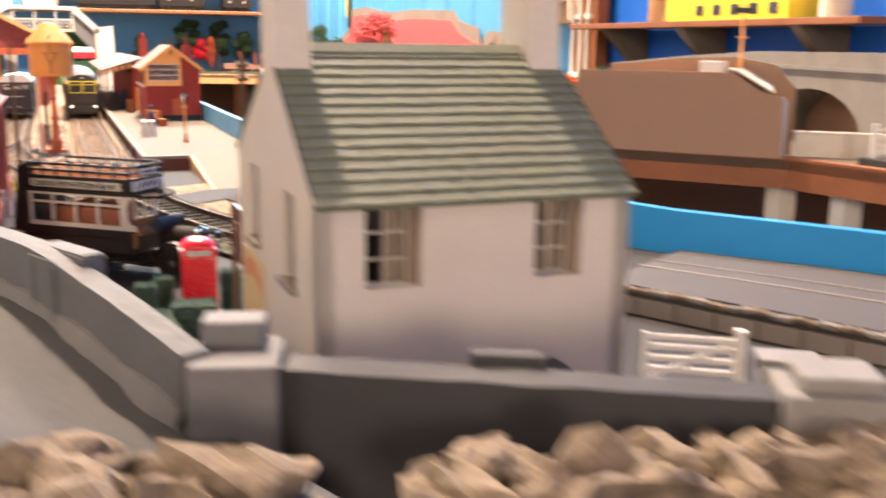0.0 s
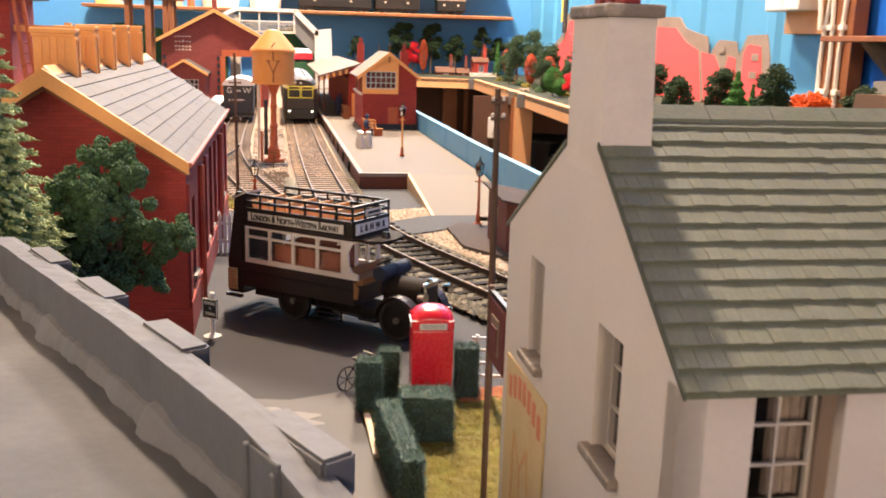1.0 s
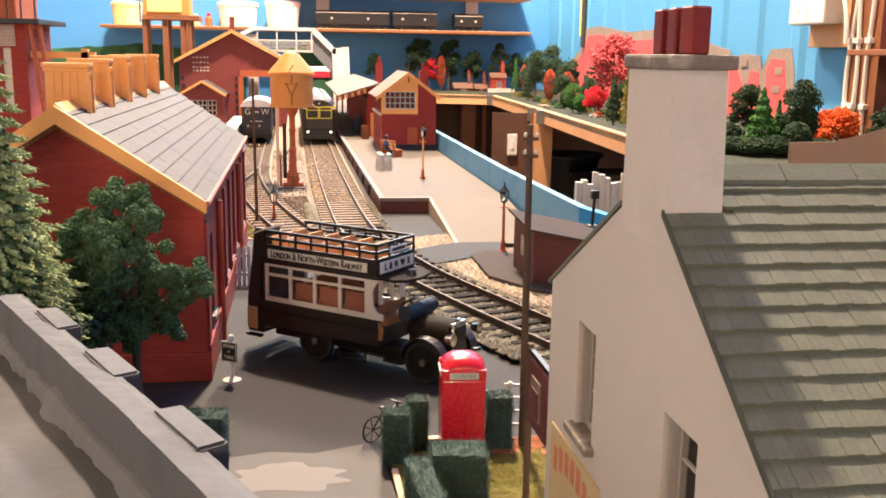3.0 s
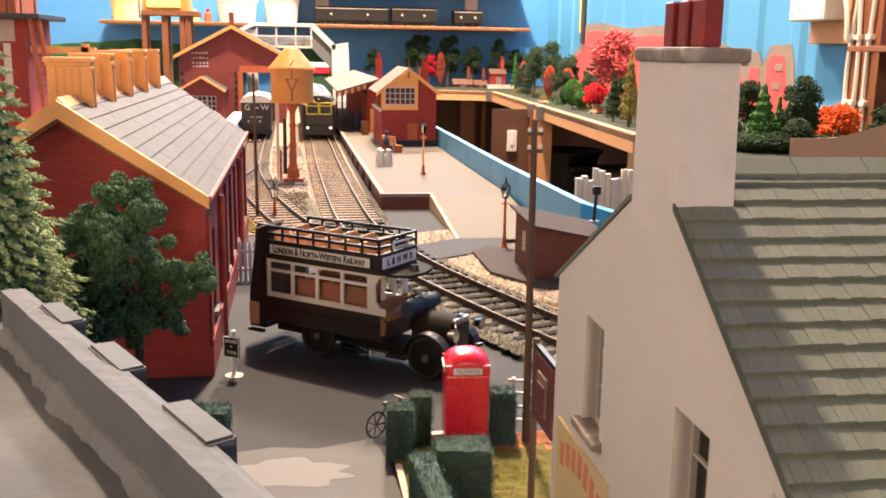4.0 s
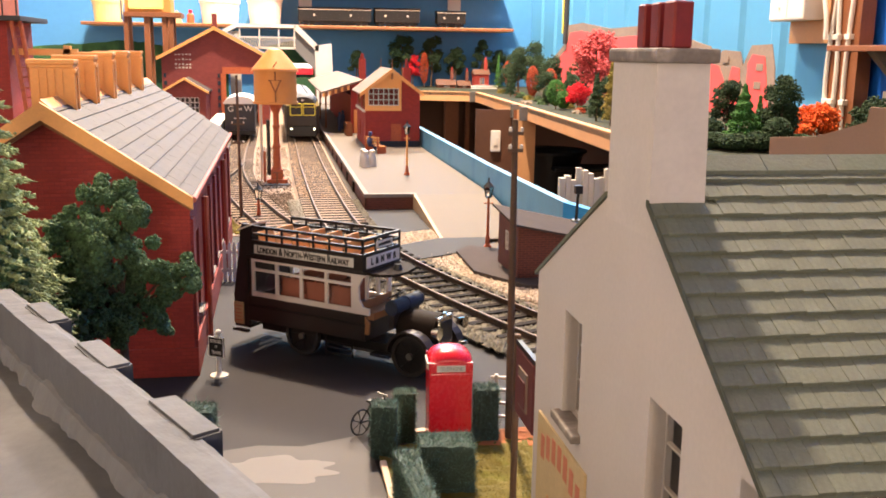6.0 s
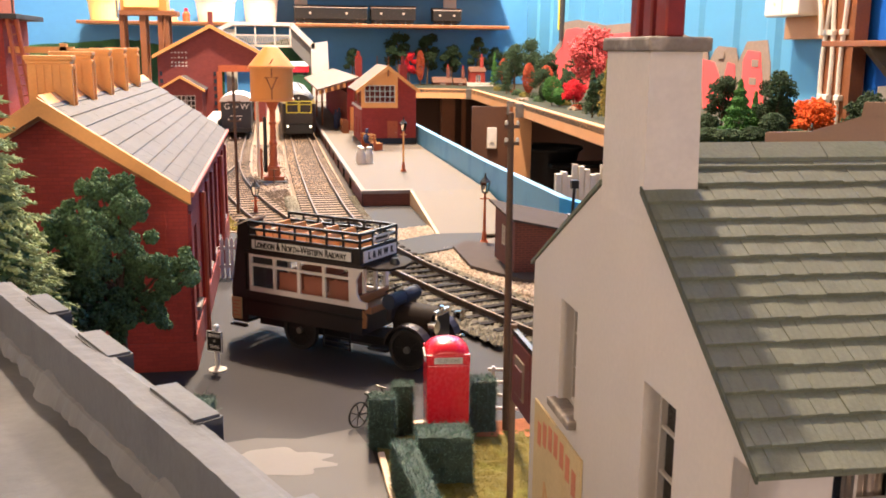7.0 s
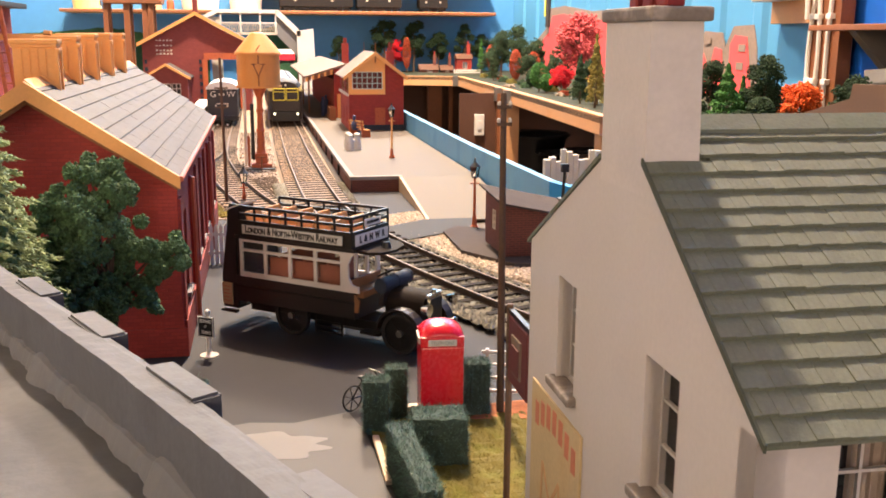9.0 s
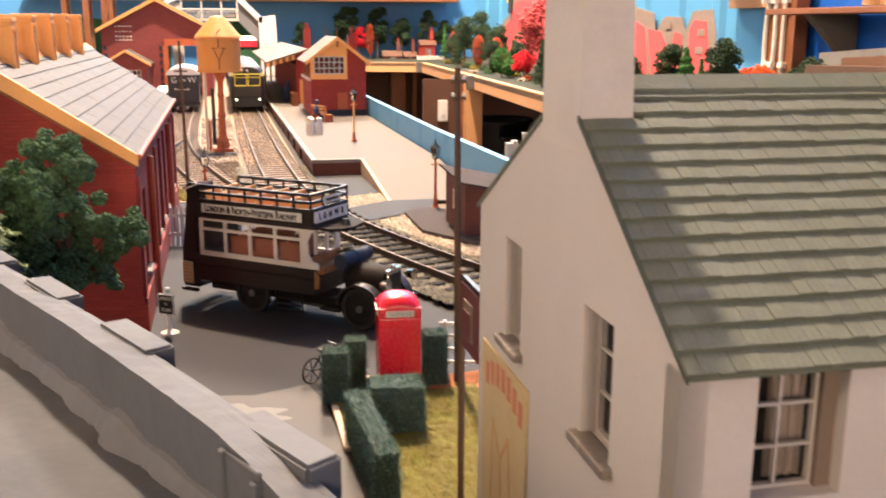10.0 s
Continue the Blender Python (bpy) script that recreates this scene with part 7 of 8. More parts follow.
for x, y, r in ((352, 1420, 7), (350, 1440, 5), (356, 1200, 6), (398, 812, 10)):
    rk = finish("rock", lump(bmnew(), (0, 0, 0), r, 0.4, 2, 0.6, x), ROCK)
    rk.matrix_basis = place(x, y, 21.5)
    tagged(rk, "pale rock lying in the bench scatter", "rock", "rocks on the bench")

# ---- painted hills on the walls ----
RIDGE_LINE = [(1997, 70), (1898, 87), (1828, 113), (1814, 144), (1732, 146), (1585, 133), (1462, 134), (1300, 128), (1281, 114), (1253, 109), (1212, 103), (1204, 78), (1188, 94), (1178, 99), (1134, 97), (1126, 80), (1107, 104), (1062, 105), (1052, 80), (1046, 41), (1046, 22), (1997, 22)]
bm = slab(bmnew(), [(529.0, y, z) for y, z in RIDGE_LINE], (1, 0, 0), 1.2)
painted = thing("painted_rocks", "red rock backdrop with brown edge on blue wall", "backdrop", 0, 0, 0)
part("outline", bm, HILL_EDGE, painted)
for run in ([(1960, 22), (1950, 62), (1885, 78), (1822, 100), (1800, 130), (1735, 132), (1600, 120), (1570, 22)], [(1545, 22), (1575, 118), (1470, 120), (1310, 114), (1275, 96), (1236, 86), (1218, 22)], [(1208, 22), (1226, 84), (1186, 80), (1172, 66), (1150, 22)], [(1142, 22), (1158, 60), (1150, 80), (1132, 78), (1122, 22)], [(1112, 22), (1112, 84), (1102, 94), (1074, 92), (1068, 70), (1056, 22)]):
    part("red_face", slab(bmnew(), [(528.2, y, z) for y, z in run], (1, 0, 0), 0.7), HILL_RED, painted, "flat coral-red rock face")
for y, z in ((1083, 80), (1086, 60), (1168, 88)):
    part("brown_mark", boxed(527.6, 528.1, y - 8, y + 8, z - 4, z + 4), HILL_EDGE, painted)
hill = []
for k in range(40):
    x = -620 + 520 * k / 39
    hill.append((x, 78 + 20 * math.sin(max(0, x + 620) / 165) + 10 * math.exp(-((x + 285) / 70) ** 2) + 3.5 * noise.noise(Vector((x * 0.06, 0, 0)))))
bm = slab(bmnew(), [(-620, 2098, -40)] + [(x, 2098, z) for x, z in hill] + [(-100, 2098, -40)], (0, 1, 0), 1.5)
tagged(finish("painted_hills", bm, HILL), "dark green hills painted on the back wall", "backdrop", kind="structure")
bm = slab(bmnew(), [(-20, 2098.4, 20), (-20, 2098.4, 100), (30, 2098.4, 112), (80, 2098.4, 92), (110, 2098.4, 60), (110, 2098.4, 20)], (0, 1, 0), 1.2)
tagged(finish("painted_hills", bm, HILL), "green field painted on the back wall", "backdrop", kind="structure")

# ---- back wall shelves and stock ----


def shelf(x0, x1, y0, z, label):
    ob = thing("wall_shelf", label, "shelf", 0, 0, 0)
    part("board", boxed(x0, x1, y0, 2098, z - 6, z, 0.6), PINE, ob)
    part("edge_strip", boxed(x0, x1, y0 - 0.6, y0, z - 5, z - 1), WOOD_B, ob)
    return ob


shelf(-362, 470, 1995, 140, "long narrow pine shelf on the back wall")
shelf(-30, 470, 2000, 208, "upper narrow pine shelf on the back wall")
for x in (44, 352):
    structure("shelf_upright", boxed(x, x + 26, 2090, 2098, 146, 202), WHITE, "white shelf upright on the back wall")


def wagon(x0, x1, z, h, label):
    ob = thing("parcels_van", label, "wagon", x0, 2030, z, 0, "stock on the shelf")
    L_ = x1 - x0
    body_ = part("body", boxed(0, L_, 0, 34, 9, h, 0.8), STOCK, ob)
    for k in range(1, int(L_ / 9)):
        part("side_rib", boxed(9 * k, 9 * k + 0.8, -0.5, 0, 10, h - 1), STOCK, body_)
    part("roof_edge", boxed(-0.5, L_ + 0.5, -1.0, 0.0, h - 0.6, h + 0.6), WHITE_D, body_, "pale roof edge")
    bm = slab(bmnew(), [(0 - 1, 17 + 18 * math.cos(a), h + 5 * math.sin(a)) for a in [math.pi * k / 8 for k in range(9)]], (1, 0, 0), L_ + 2)
    part("roof", bm, WAGON, ob)
    for k in range(2):
        part("white_mark", boxed(L_ * (0.2 + 0.5 * k), L_ * (0.2 + 0.5 * k) + 4, -0.9, -0.5, h * 0.6, h * 0.6 + 4), WHITE_D, ob)
    for x in (14, 26, L_ - 26, L_ - 14):
        part("wheel", rod(bmnew(), (x, 4, 6), (x, 6, 6), 6, seg=14), BLACK, ob)
    part("underframe", boxed(3, L_ - 3, 5, 29, 4, 8), BLACK, ob)


wagon(42, 186, 140, 32, "long dark grey parcels van on the shelf")
wagon(194, 284, 140, 33, "dark grey bogie wagon on the shelf")
wagon(320, 378, 140, 30, "short dark wagon with pale load on the shelf")


def tub(x0, x1, h, m, label):
    ob = thing("plastic_tub", label, "tub", (x0 + x1) / 2, 2045, 140)
    w = (x1 - x0) / 2
    part("body", lathe(bmnew(), [(0, 0), (w * 0.8, 0), (w * 0.84, 2), (w * 0.96, h - 6), (0, h - 6)], 28), m, ob)
    part("lid", lathe(bmnew(), [(w, h - 8), (w, h - 3), (w * 0.9, h), (0, h)], 28), m, ob)


tub(-350, -290, 44, TUB_Y, "cream plastic tub on the back shelf")
tub(-150, -70, 48, TUB_W, "white plastic tub on the back shelf")
tub(-58, 12, 52, TUB_W, "large white plastic tub on the back shelf")
bt = thing("bottle", "small red paint bottle on the back shelf", "bottle", -166, 2040, 140)
part("body", lathe(bmnew(), [(0, 0), (7, 0), (7, 16), (3.4, 20), (0, 20)], 16), RUST, bt)
part("cap", lathe(bmnew(), [(3.6, 19), (3.6, 26), (0, 26)], 16), RED_P, bt)
mh = thing("card_house", "tiny pink card house on the back shelf", "house", -192, 2036, 140)
part("body", slab(bmnew(), [(-9, 0, 0), (9, 0, 0), (9, 0, 16), (0, 0, 25), (-9, 0, 16)], (0, 1, 0), 16), RAMP, mh)

tk = thing("tank_stage", "ochre water tank on a tall brown timber stage", "water tank", -206, 1640, 0)
part("tank", boxed(-24, 45, 0, 50, 146, 190, 1.0), TANK, tk)
part("tank_panel", boxed(-18, 34, -1.5, 0, 151, 186, 3.0), TUB_Y, tk, "pale riveted tank panel")
part("beam", boxed(-26, 60, -2, 52, 139, 146, 0.5), WOOD_B, tk)
for x, w in ((-27, 7), (3, 9), (30, 7), (40, 7)):
    part("post", boxed(x, x + w, 4, 4 + w, 0, 139), WOOD_B, tk)
    part("post", boxed(x, x + w, 40, 40 + w, 0, 139), WOOD_B, tk)
part("brace", bar(bmnew(), (33, 3, 60), (42, 3, 139), 3, 3), WOOD_B, tk)
part("ladder", boxed(-30, -27, -3, -1, 134, 190), IRON, tk)

# ---- brick coaling tower at the left ----
ct = thing("coaling_tower", "red-brick coaling tower with balcony and ladder", "tower", -212, 700, 0)
bm = bmnew()
pierced(bm, (1, 0, 0), (0, 0, 1), (0, 0, 0), [(-20, 0), (52, 0), (52, 106), (-20, 106)], [(38, 43, 58, 92)], 4, (0, 1, 0))
part("front_wall", bm, BRICK, ct)
part("slit_glazing", boxed(38, 43, 1.5, 2.0, 58, 92), WHITE_D, ct, "pale slit window")
part("side_wall", boxed(48, 52, 4, 60, 0, 106), BRICK, ct)
bm = bmnew()
for k in range(16):
    box(bm, 34, 46, -0.6, 0, 93 + 0.8 * k, 93.4 + 0.8 * k)
part("louvre", bm, WHITE_D, ct, "weathered pale louvres")
part("balcony", boxed(-20, 62, -8, 62, 106, 109, 0.3), WAGON, ct)
for k in range(11):
    part("baluster", rod(bmnew(), (-18 + 7.8 * k, -7, 109), (-18 + 7.8 * k, -7, 126), 0.5, seg=6), WAGON, ct)
part("handrail", boxed(-20, 62, -7.6, -6.6, 125, 126.2), WAGON, ct)
part("upper_stage", boxed(-18, 46, 6, 56, 109, 150, 0.5), RUST, ct)
part("ladder_rail", rod(bmnew(), (56, -4, 106), (64, -8, 30), 1.3), RUST, ct)
part("ladder_rail", rod(bmnew(), (60, 0, 106), (69, -4, 30), 1.3), RUST, ct)
for k in range(12):
    part("rung", rod(bmnew(), (56 + 0.66 * k, -4 - 0.3 * k, 103 - 6 * k), (60 + 0.7 * k, 0 - 0.3 * k, 103 - 6 * k), 0.5, seg=5), RUST, ct)
part("trestle_post", bar(bmnew(), (78, 10, 0), (84, 10, 92), 4, 4), ORANGE, ct)
part("trestle_beam", bar(bmnew(), (52, 10, 88), (90, 10, 88), 4, 4), ORANGE, ct)
part("trestle_brace", bar(bmnew(), (70, 10, 40), (82, 10, 86), 3, 3), ORANGE, ct)
part("low_stage", boxed(52, 84, 2, 40, 0, 34), BRICK_D, ct)

# ---- electrics and cables on the side wall ----


def cable_run(path, r, seg=8):
    """A round cable along a path that lies near a plane of constant x."""
    bm, loops = bmnew(), []
    for k, p in enumerate(path):
        a, b = Vector(path[max(0, k - 1)]), Vector(path[min(len(path) - 1, k + 1)])
        d = (b - a).normalized()
        u = Vector((1, 0, 0))
        w = d.cross(u).normalized()
        loops.append([bm.verts.new(Vector(p) + u * r * math.cos(math.tau * i / seg) + w * r * math.sin(math.tau * i / seg)) for i in range(seg)])
    for a, b in zip(loops, loops[1:]):
        for i in range(seg):
            bm.faces.new((a[i], a[(i + 1) % seg], b[(i + 1) % seg], b[i]))
    bm.faces.new(loops[0])
    bm.faces.new(loops[-1][::-1])
    return bm


el = thing("fuse_box", "white plastic fuse box on a pale timber board", "fuse box", 526, 985, 0)
part("backboard", boxed(-4, 3, -42, 30, 105, 250, 0.6), PINE, el, "pale softwood backboard")
part("case", boxed(-26, -4, -32, 34, 127, 200, 2.0), WHITE, el)
part("case_seam", boxed(-26.4, -26, -1, 0, 130, 198), WHITE_D, el)
part("screw", rod(bmnew(), (-27, 14, 140), (-26, 14, 140), 1.6), WHITE_D, el)
structure("wall_post", boxed(520, 534, 888, 936, 20, 700), WOOD_B, "dark brown timber stud against the side wall")
for dy, bend in ((928, 8), (919, -5), (900, 4)):
    cb = thing("cable", "white electric cable clipped to the timber stud", "cable", 0, 0, 0, 0, "wall cables")
    bm = cable_run([(517.5, dy + bend * math.sin(k * 0.3) * 0.6, 24 + 9.5 * k) for k in range(25)], 2.2)
    part("sheath", bm, WHITE, cb)
    for z in (48, 108):
        part("clip", boxed(514.5, 520, dy - 4, dy + 4, z, z + 5, 0.6), WHITE, cb)
cb = thing("cable", "white cable looping from the fuse box", "cable", 0, 0, 0, 0, "wall cables")
bm = cable_run([(510, 951 - 24 * math.sin(k / 24 * math.pi), 160 - 52 * (1 - math.cos(k / 24 * math.pi))) for k in range(13)], 2.2)
part("sheath", bm, WHITE, cb)
vp = thing("wall_pipe", "thin yellow and grey pipe on the cladding", "pipe", 526, 1832, 0)
part("pipe", rod(bmnew(), (0, 0, 130), (0, 0, 400), 4, seg=10), YELLOW, vp)
part("sleeve", rod(bmnew(), (0, -12, 110), (0, -12, 400), 5, seg=10), WAGON, vp)

# ---- right-hand shelf and things ----
rsb = thing("wall_shelf", "narrow timber shelf on the deep blue side wall", "shelf", 0, 0, 0)
part("board", boxed(486, 538, 500, 884, 97, 102, 0.6), WOOD_B, rsb)
for y in (560, 700, 820):
    part("bracket", slab(bmnew(), [(490, y, 97), (538, y, 97), (538, y, 50)], (0, 1, 0), 10), MDF, rsb)
bx = thing("card_box", "yellow printed card box on the shelf", "box", 492, 575, 102)
part("carton", boxed(0, 40, 0, 150, 0, 19, 0.5), BOX_Y, bx)
for k in range(5):
    part("print_bar", boxed(-0.5, 0, 10 + 22 * k, 20 + 22 * k, 4, 12), NAVY if k % 2 else WAGON, bx)
mb = thing("card_box", "magenta card box lying on the yellow box", "box", 494, 580, 121)
part("carton", boxed(0, 40, 0, 165, 0, 22, 0.5), MAGENTA, mb)
part("print_bar", boxed(-0.5, 0, 70, 82, 9, 11), SIGN_W, mb)
for y in (760, 738):
    jr = thing("glass_jar", "glass jar with amber contents on the shelf", "jar", 512, y, 102)
    j_ = part("jar", lathe(bmnew(), [(0, 0), (13, 0), (13, 30), (10, 35), (10, 38)], 22), GLASS, jr)
    part("contents", lathe(bmnew(), [(0, 1), (11.5, 1), (11.5, 26), (0, 26)], 22), JAR, jr)
    part("lid", lathe(bmnew(), [(11, 37), (11, 43), (0, 43)], 22), RED_P if y == 738 else WHITE_D, jr)
gt = thing("glue_bottle", "white glue bottle with red cap on the shelf", "bottle", 508, 545, 102)
part("body", lathe(bmnew(), [(0, 0), (11, 0), (11, 38), (5, 48), (0, 48)], 18), WHITE_D, gt)
part("cap", lathe(bmnew(), [(4, 47), (2, 60), (0, 60)], 14), RED_P, gt)

# brown card hillside and stone viaduct on the bench end
cd = thing("card_hillside", "cut brown cardboard hillside standing on the bench edge", "cardboard model", 329.4, 485.5, 20.2, -49.2)
prof = [(-102, 0), (-102, 28), (-78, 30), (-53, 39), (-52, 46.5), (-10, 46.8), (39, 46.6), (55, 36), (66, 34), (68, 0)]
part("front", slab(bmnew(), [(x, 0, z) for x, z in prof], (0, 1, 0), 2.2), CARD, cd)
part("strip", boxed(-50, 34, -0.7, 0, 39.5, 46.5), CARD, cd, "glued strip of brown card")
part("rear_layer", slab(bmnew(), [(x, 22, z) for x, z in ((-40, 0), (-40, 50), (-24, 51), (4, 54), (36, 55), (58, 51), (70, 38), (70, 0))], (0, 1, 0), 2.2), CARD, cd)
part("top", boxed(-40, 38, 2.2, 22, 44.4, 45.8), CARD, cd)
part("end_return", slab(bmnew(), [(66.8, 2.2, 0), (66.8, 22, 0), (66.8, 22, 30), (66.8, 2.2, 34)], (-1, 0, 0), 1.6), WHITE_D, cd, "pale cut end of the card")
part("slope_flap", slab(bmnew(), [(36, 0.2, 47.6), (40, 0.2, 47.6), (62, 0.2, 35.4), (58, 14, 39), (42, 14, 48.2), (36, 14, 48.2)], (0, 0, 1), 1.0), WHITE_D, cd, "white card flap along the slope")
gp = thing("white_block", "white offcut block on the card hillside", "block", 0, 0, 0)
gp.matrix_basis = cd.matrix_basis @ Matrix.Translation((26 * MM, 8 * MM, 45.8 * MM))
part("block", boxed(-7, 7, -5, 5, 0, 7, 0.6), WHITE, gp)
sp = thing("signal_post", "slim orange signal post behind the cardboard", "signal", 0, 0, 0)
sp.matrix_basis = cd.matrix_basis @ Matrix.Translation((39 * MM, 17 * MM, 45.8 * MM))
part("post", rod(bmnew(), (0, 0, 0), (0, 0, 40), 1.1, 0.8), ORANGE, sp)
part("arm", boxed(-5, 5, -1, 0.5, 34, 37), WAGON, sp)
part("crossbar", boxed(-3, 3, -1, 1, 20, 21), ORANGE, sp)
lw = thing("low_wall", "low white card wall on the side bench", "wall", 392, 445, 20.2, -41)
part("panel", boxed(0, 110, 0, 3, 0, 13), WHITE_D, lw)
part("coping", boxed(-1, 111, -1, 4, 13, 14.2, 0.3), WHITE_D, lw)
vd = thing("stone_viaduct", "grey stone arched viaduct on the side bench", "viaduct", 0, 0, 20.5)
bm = bmnew()
arch = [(505 + 46 * math.cos(a), 4 + 31 * math.sin(a)) for a in [math.pi * k / 14 for k in range(15)]]
out_ = [(750, 0), (750, 46), (640, 54), (560, 58), (440, 58), (380, 54), (380, 0), (459, 0)] + [(y, z) for y, z in arch[::-1]] + [(551, 0)]
slab(bm, [(455, y, z) for y, z in out_], (1, 0, 0), 40)
part("wall", bm, STONE_W, vd)
part("back_panel", boxed(496, 499, 440, 570, 0, 42), CARD, vd, "brown card closing the arch")
part("string_course", slab(bmnew(), [(453.5, 750, 38), (453.5, 640, 46), (453.5, 560, 50), (453.5, 380, 47), (453.5, 380, 44.5), (453.5, 560, 47.5), (453.5, 640, 43.5), (453.5, 750, 35.5)], (1, 0, 0), 1.5), STONE_W, vd)
wg = thing("white_gate", "small white level-crossing gate on the bench", "gate", 404, 398, 24.0, -41)
for z in (2, 6, 10, 14):
    part("bar", boxed(0, 26, -0.5, 0.5, z, z + 1.6), WHITE, wg)
part("post", boxed(-1.5, 1.5, -1.5, 1.5, 0, 18), WHITE, wg)
part("brace", bar(bmnew(), (0, 0, 2), (26, 0, 15), 0.8, 1.4), WHITE, wg)
structure("bench_shelf", boxed(396, 520, 260, 400, 19.8, 24), WAGON, "grey painted ledge on the side bench")

# ---- things in the gap below ----
# Shelves added as supports; their dark colour stands for the shaded gap.
structure("lower_shelf", boxed(205, 270, 772, 800, -76, -66), SHADE_TONE, "added shelf below the layout, coloured as shade")
structure("lower_shelf", boxed(330, 500, 1410, 1560, -176, -166), SHADE_TONE, "added low shelf under the side bench, coloured as shade")
for x, y in ((215, 786), (260, 786)):
    structure("shelf_leg", boxed(x - 6, x + 6, y - 6, y + 6, -760, -76), WOOD_D, "dark timber leg under the low shelf")
bw = thing("plastic_bowl", "glossy black plastic bowl on the low shelf", "bowl", 402, 1470, -166)
bw.scale = (1.6, 1.6, 1.6)
part("bowl", lathe(bmnew(), [(0, 0), (18, 0), (20, 20), (31, 68), (35, 71), (34, 73), (30, 70), (18, 22), (16, 4), (0, 4)], 36), BOWL, bw, smooth=True)
part("tray", boxed(-6, 62, -40, -10, 56, 60, 1.5), BOWL, bw)
wp = thing("strip_bundle", "bundle of white card strips standing upright", "card strips", 212, 782, -66)
random.seed(4)
for k in range(10):
    h = 64 + random.uniform(-3, 8)
    part("strip", boxed(4.6 * k, 4.6 * k + 4.2, random.uniform(0, 5), 7, 0, h, 0.3), WHITE_D if k % 3 else SIGN_W, wp)
for x, y in ((345, 1425), (485, 1425), (345, 1545), (485, 1545)):
    structure("shelf_leg", boxed(x - 8, x + 8, y - 8, y + 8, -760, -176), WOOD_D, "dark timber leg under the low shelf")

# ---- yard beyond the cottage: low stone wall, gate and edging ----
yd = thing("raised_path", "raised grey path with stone facing beyond the yard", "path", 0, 0, 0)
bm = bmnew()
top = [(158, 262, 8.6), (186, 212, 8.6), (236, 120, 8.6), (322, 186, 2.0), (258, 278, 2.0), (226, 318, 2.0)]
hi = [bm.verts.new(p) for p in top]
lo = [bm.verts.new((x, y, -0.2)) for x, y, z in top]
for q in ((0, 1, 4, 5), (1, 2, 3, 4)):
    bm.faces.new([hi[k] for k in q])
for k in range(6):
    bm.faces.new((hi[k], lo[k], lo[(k + 1) % 6], hi[(k + 1) % 6]))
bm.faces.new(lo[::-1])
part("top", bm, PAVING, yd)
for f_, w_ in ((0.42, 1.4), (0.6, 0.9)):
    pts = [Vector(a).lerp(Vector(b), f_) for a, b in ((top[0], top[5]), (top[1], top[4]), (top[2], top[3]))]
    for a, b in zip(pts, pts[1:]):
        n_ = Vector((b.y - a.y, a.x - b.x, 0)).normalized() * w_
        part("pale_line", slab(bmnew(), [a, b, b + n_, a + n_], (0, 0, 1), 0.5), EDGE, yd, "pale painted line")
gate = thing("field_gate", "white five-bar wooden field gate with post", "gate", 128.5, 195.5, 0, -33)
for z in (1.6, 4.4, 7.2, 10.0, 12.4):
    part("bar", boxed(0, 20.5, -0.4, 0.4, z, z + 1.2), WHITE, gate)
part("brace", bar(bmnew(), (0.5, 0, 2.2), (20, 0, 12.4), 0.6, 1.1), WHITE, gate)
part("stile", boxed(-0.6, 0.8, -0.6, 0.6, 0.6, 14.0), WHITE, gate)
part("gate_post", boxed(20.6, 23.2, -1.3, 1.3, 0, 16.0, 0.4), WHITE, gate)
st2 = thing("concrete_stile", "low grey concrete stile beside the gate", "stile", 150, 180, 0, -33)
part("block", boxed(0, 12, -4, 4, 0, 9, 0.6), PLASTER, st2)
part("cap", boxed(-1, 13, -5, 5, 9, 11, 0.5), PLASTER, st2)
part("rail", bar(bmnew(), (0, -5.2, 4), (14, -5.2, 12), 1.0, 1.4), WHITE_D, st2)
lb = thing("coal_bunker", "dark grey low bunker against the cottage wall", "bunker", 62, 138, 0)
part("bin", boxed(0, 14, 0, 6, 0, 30, 0.5), WAGON, lb)

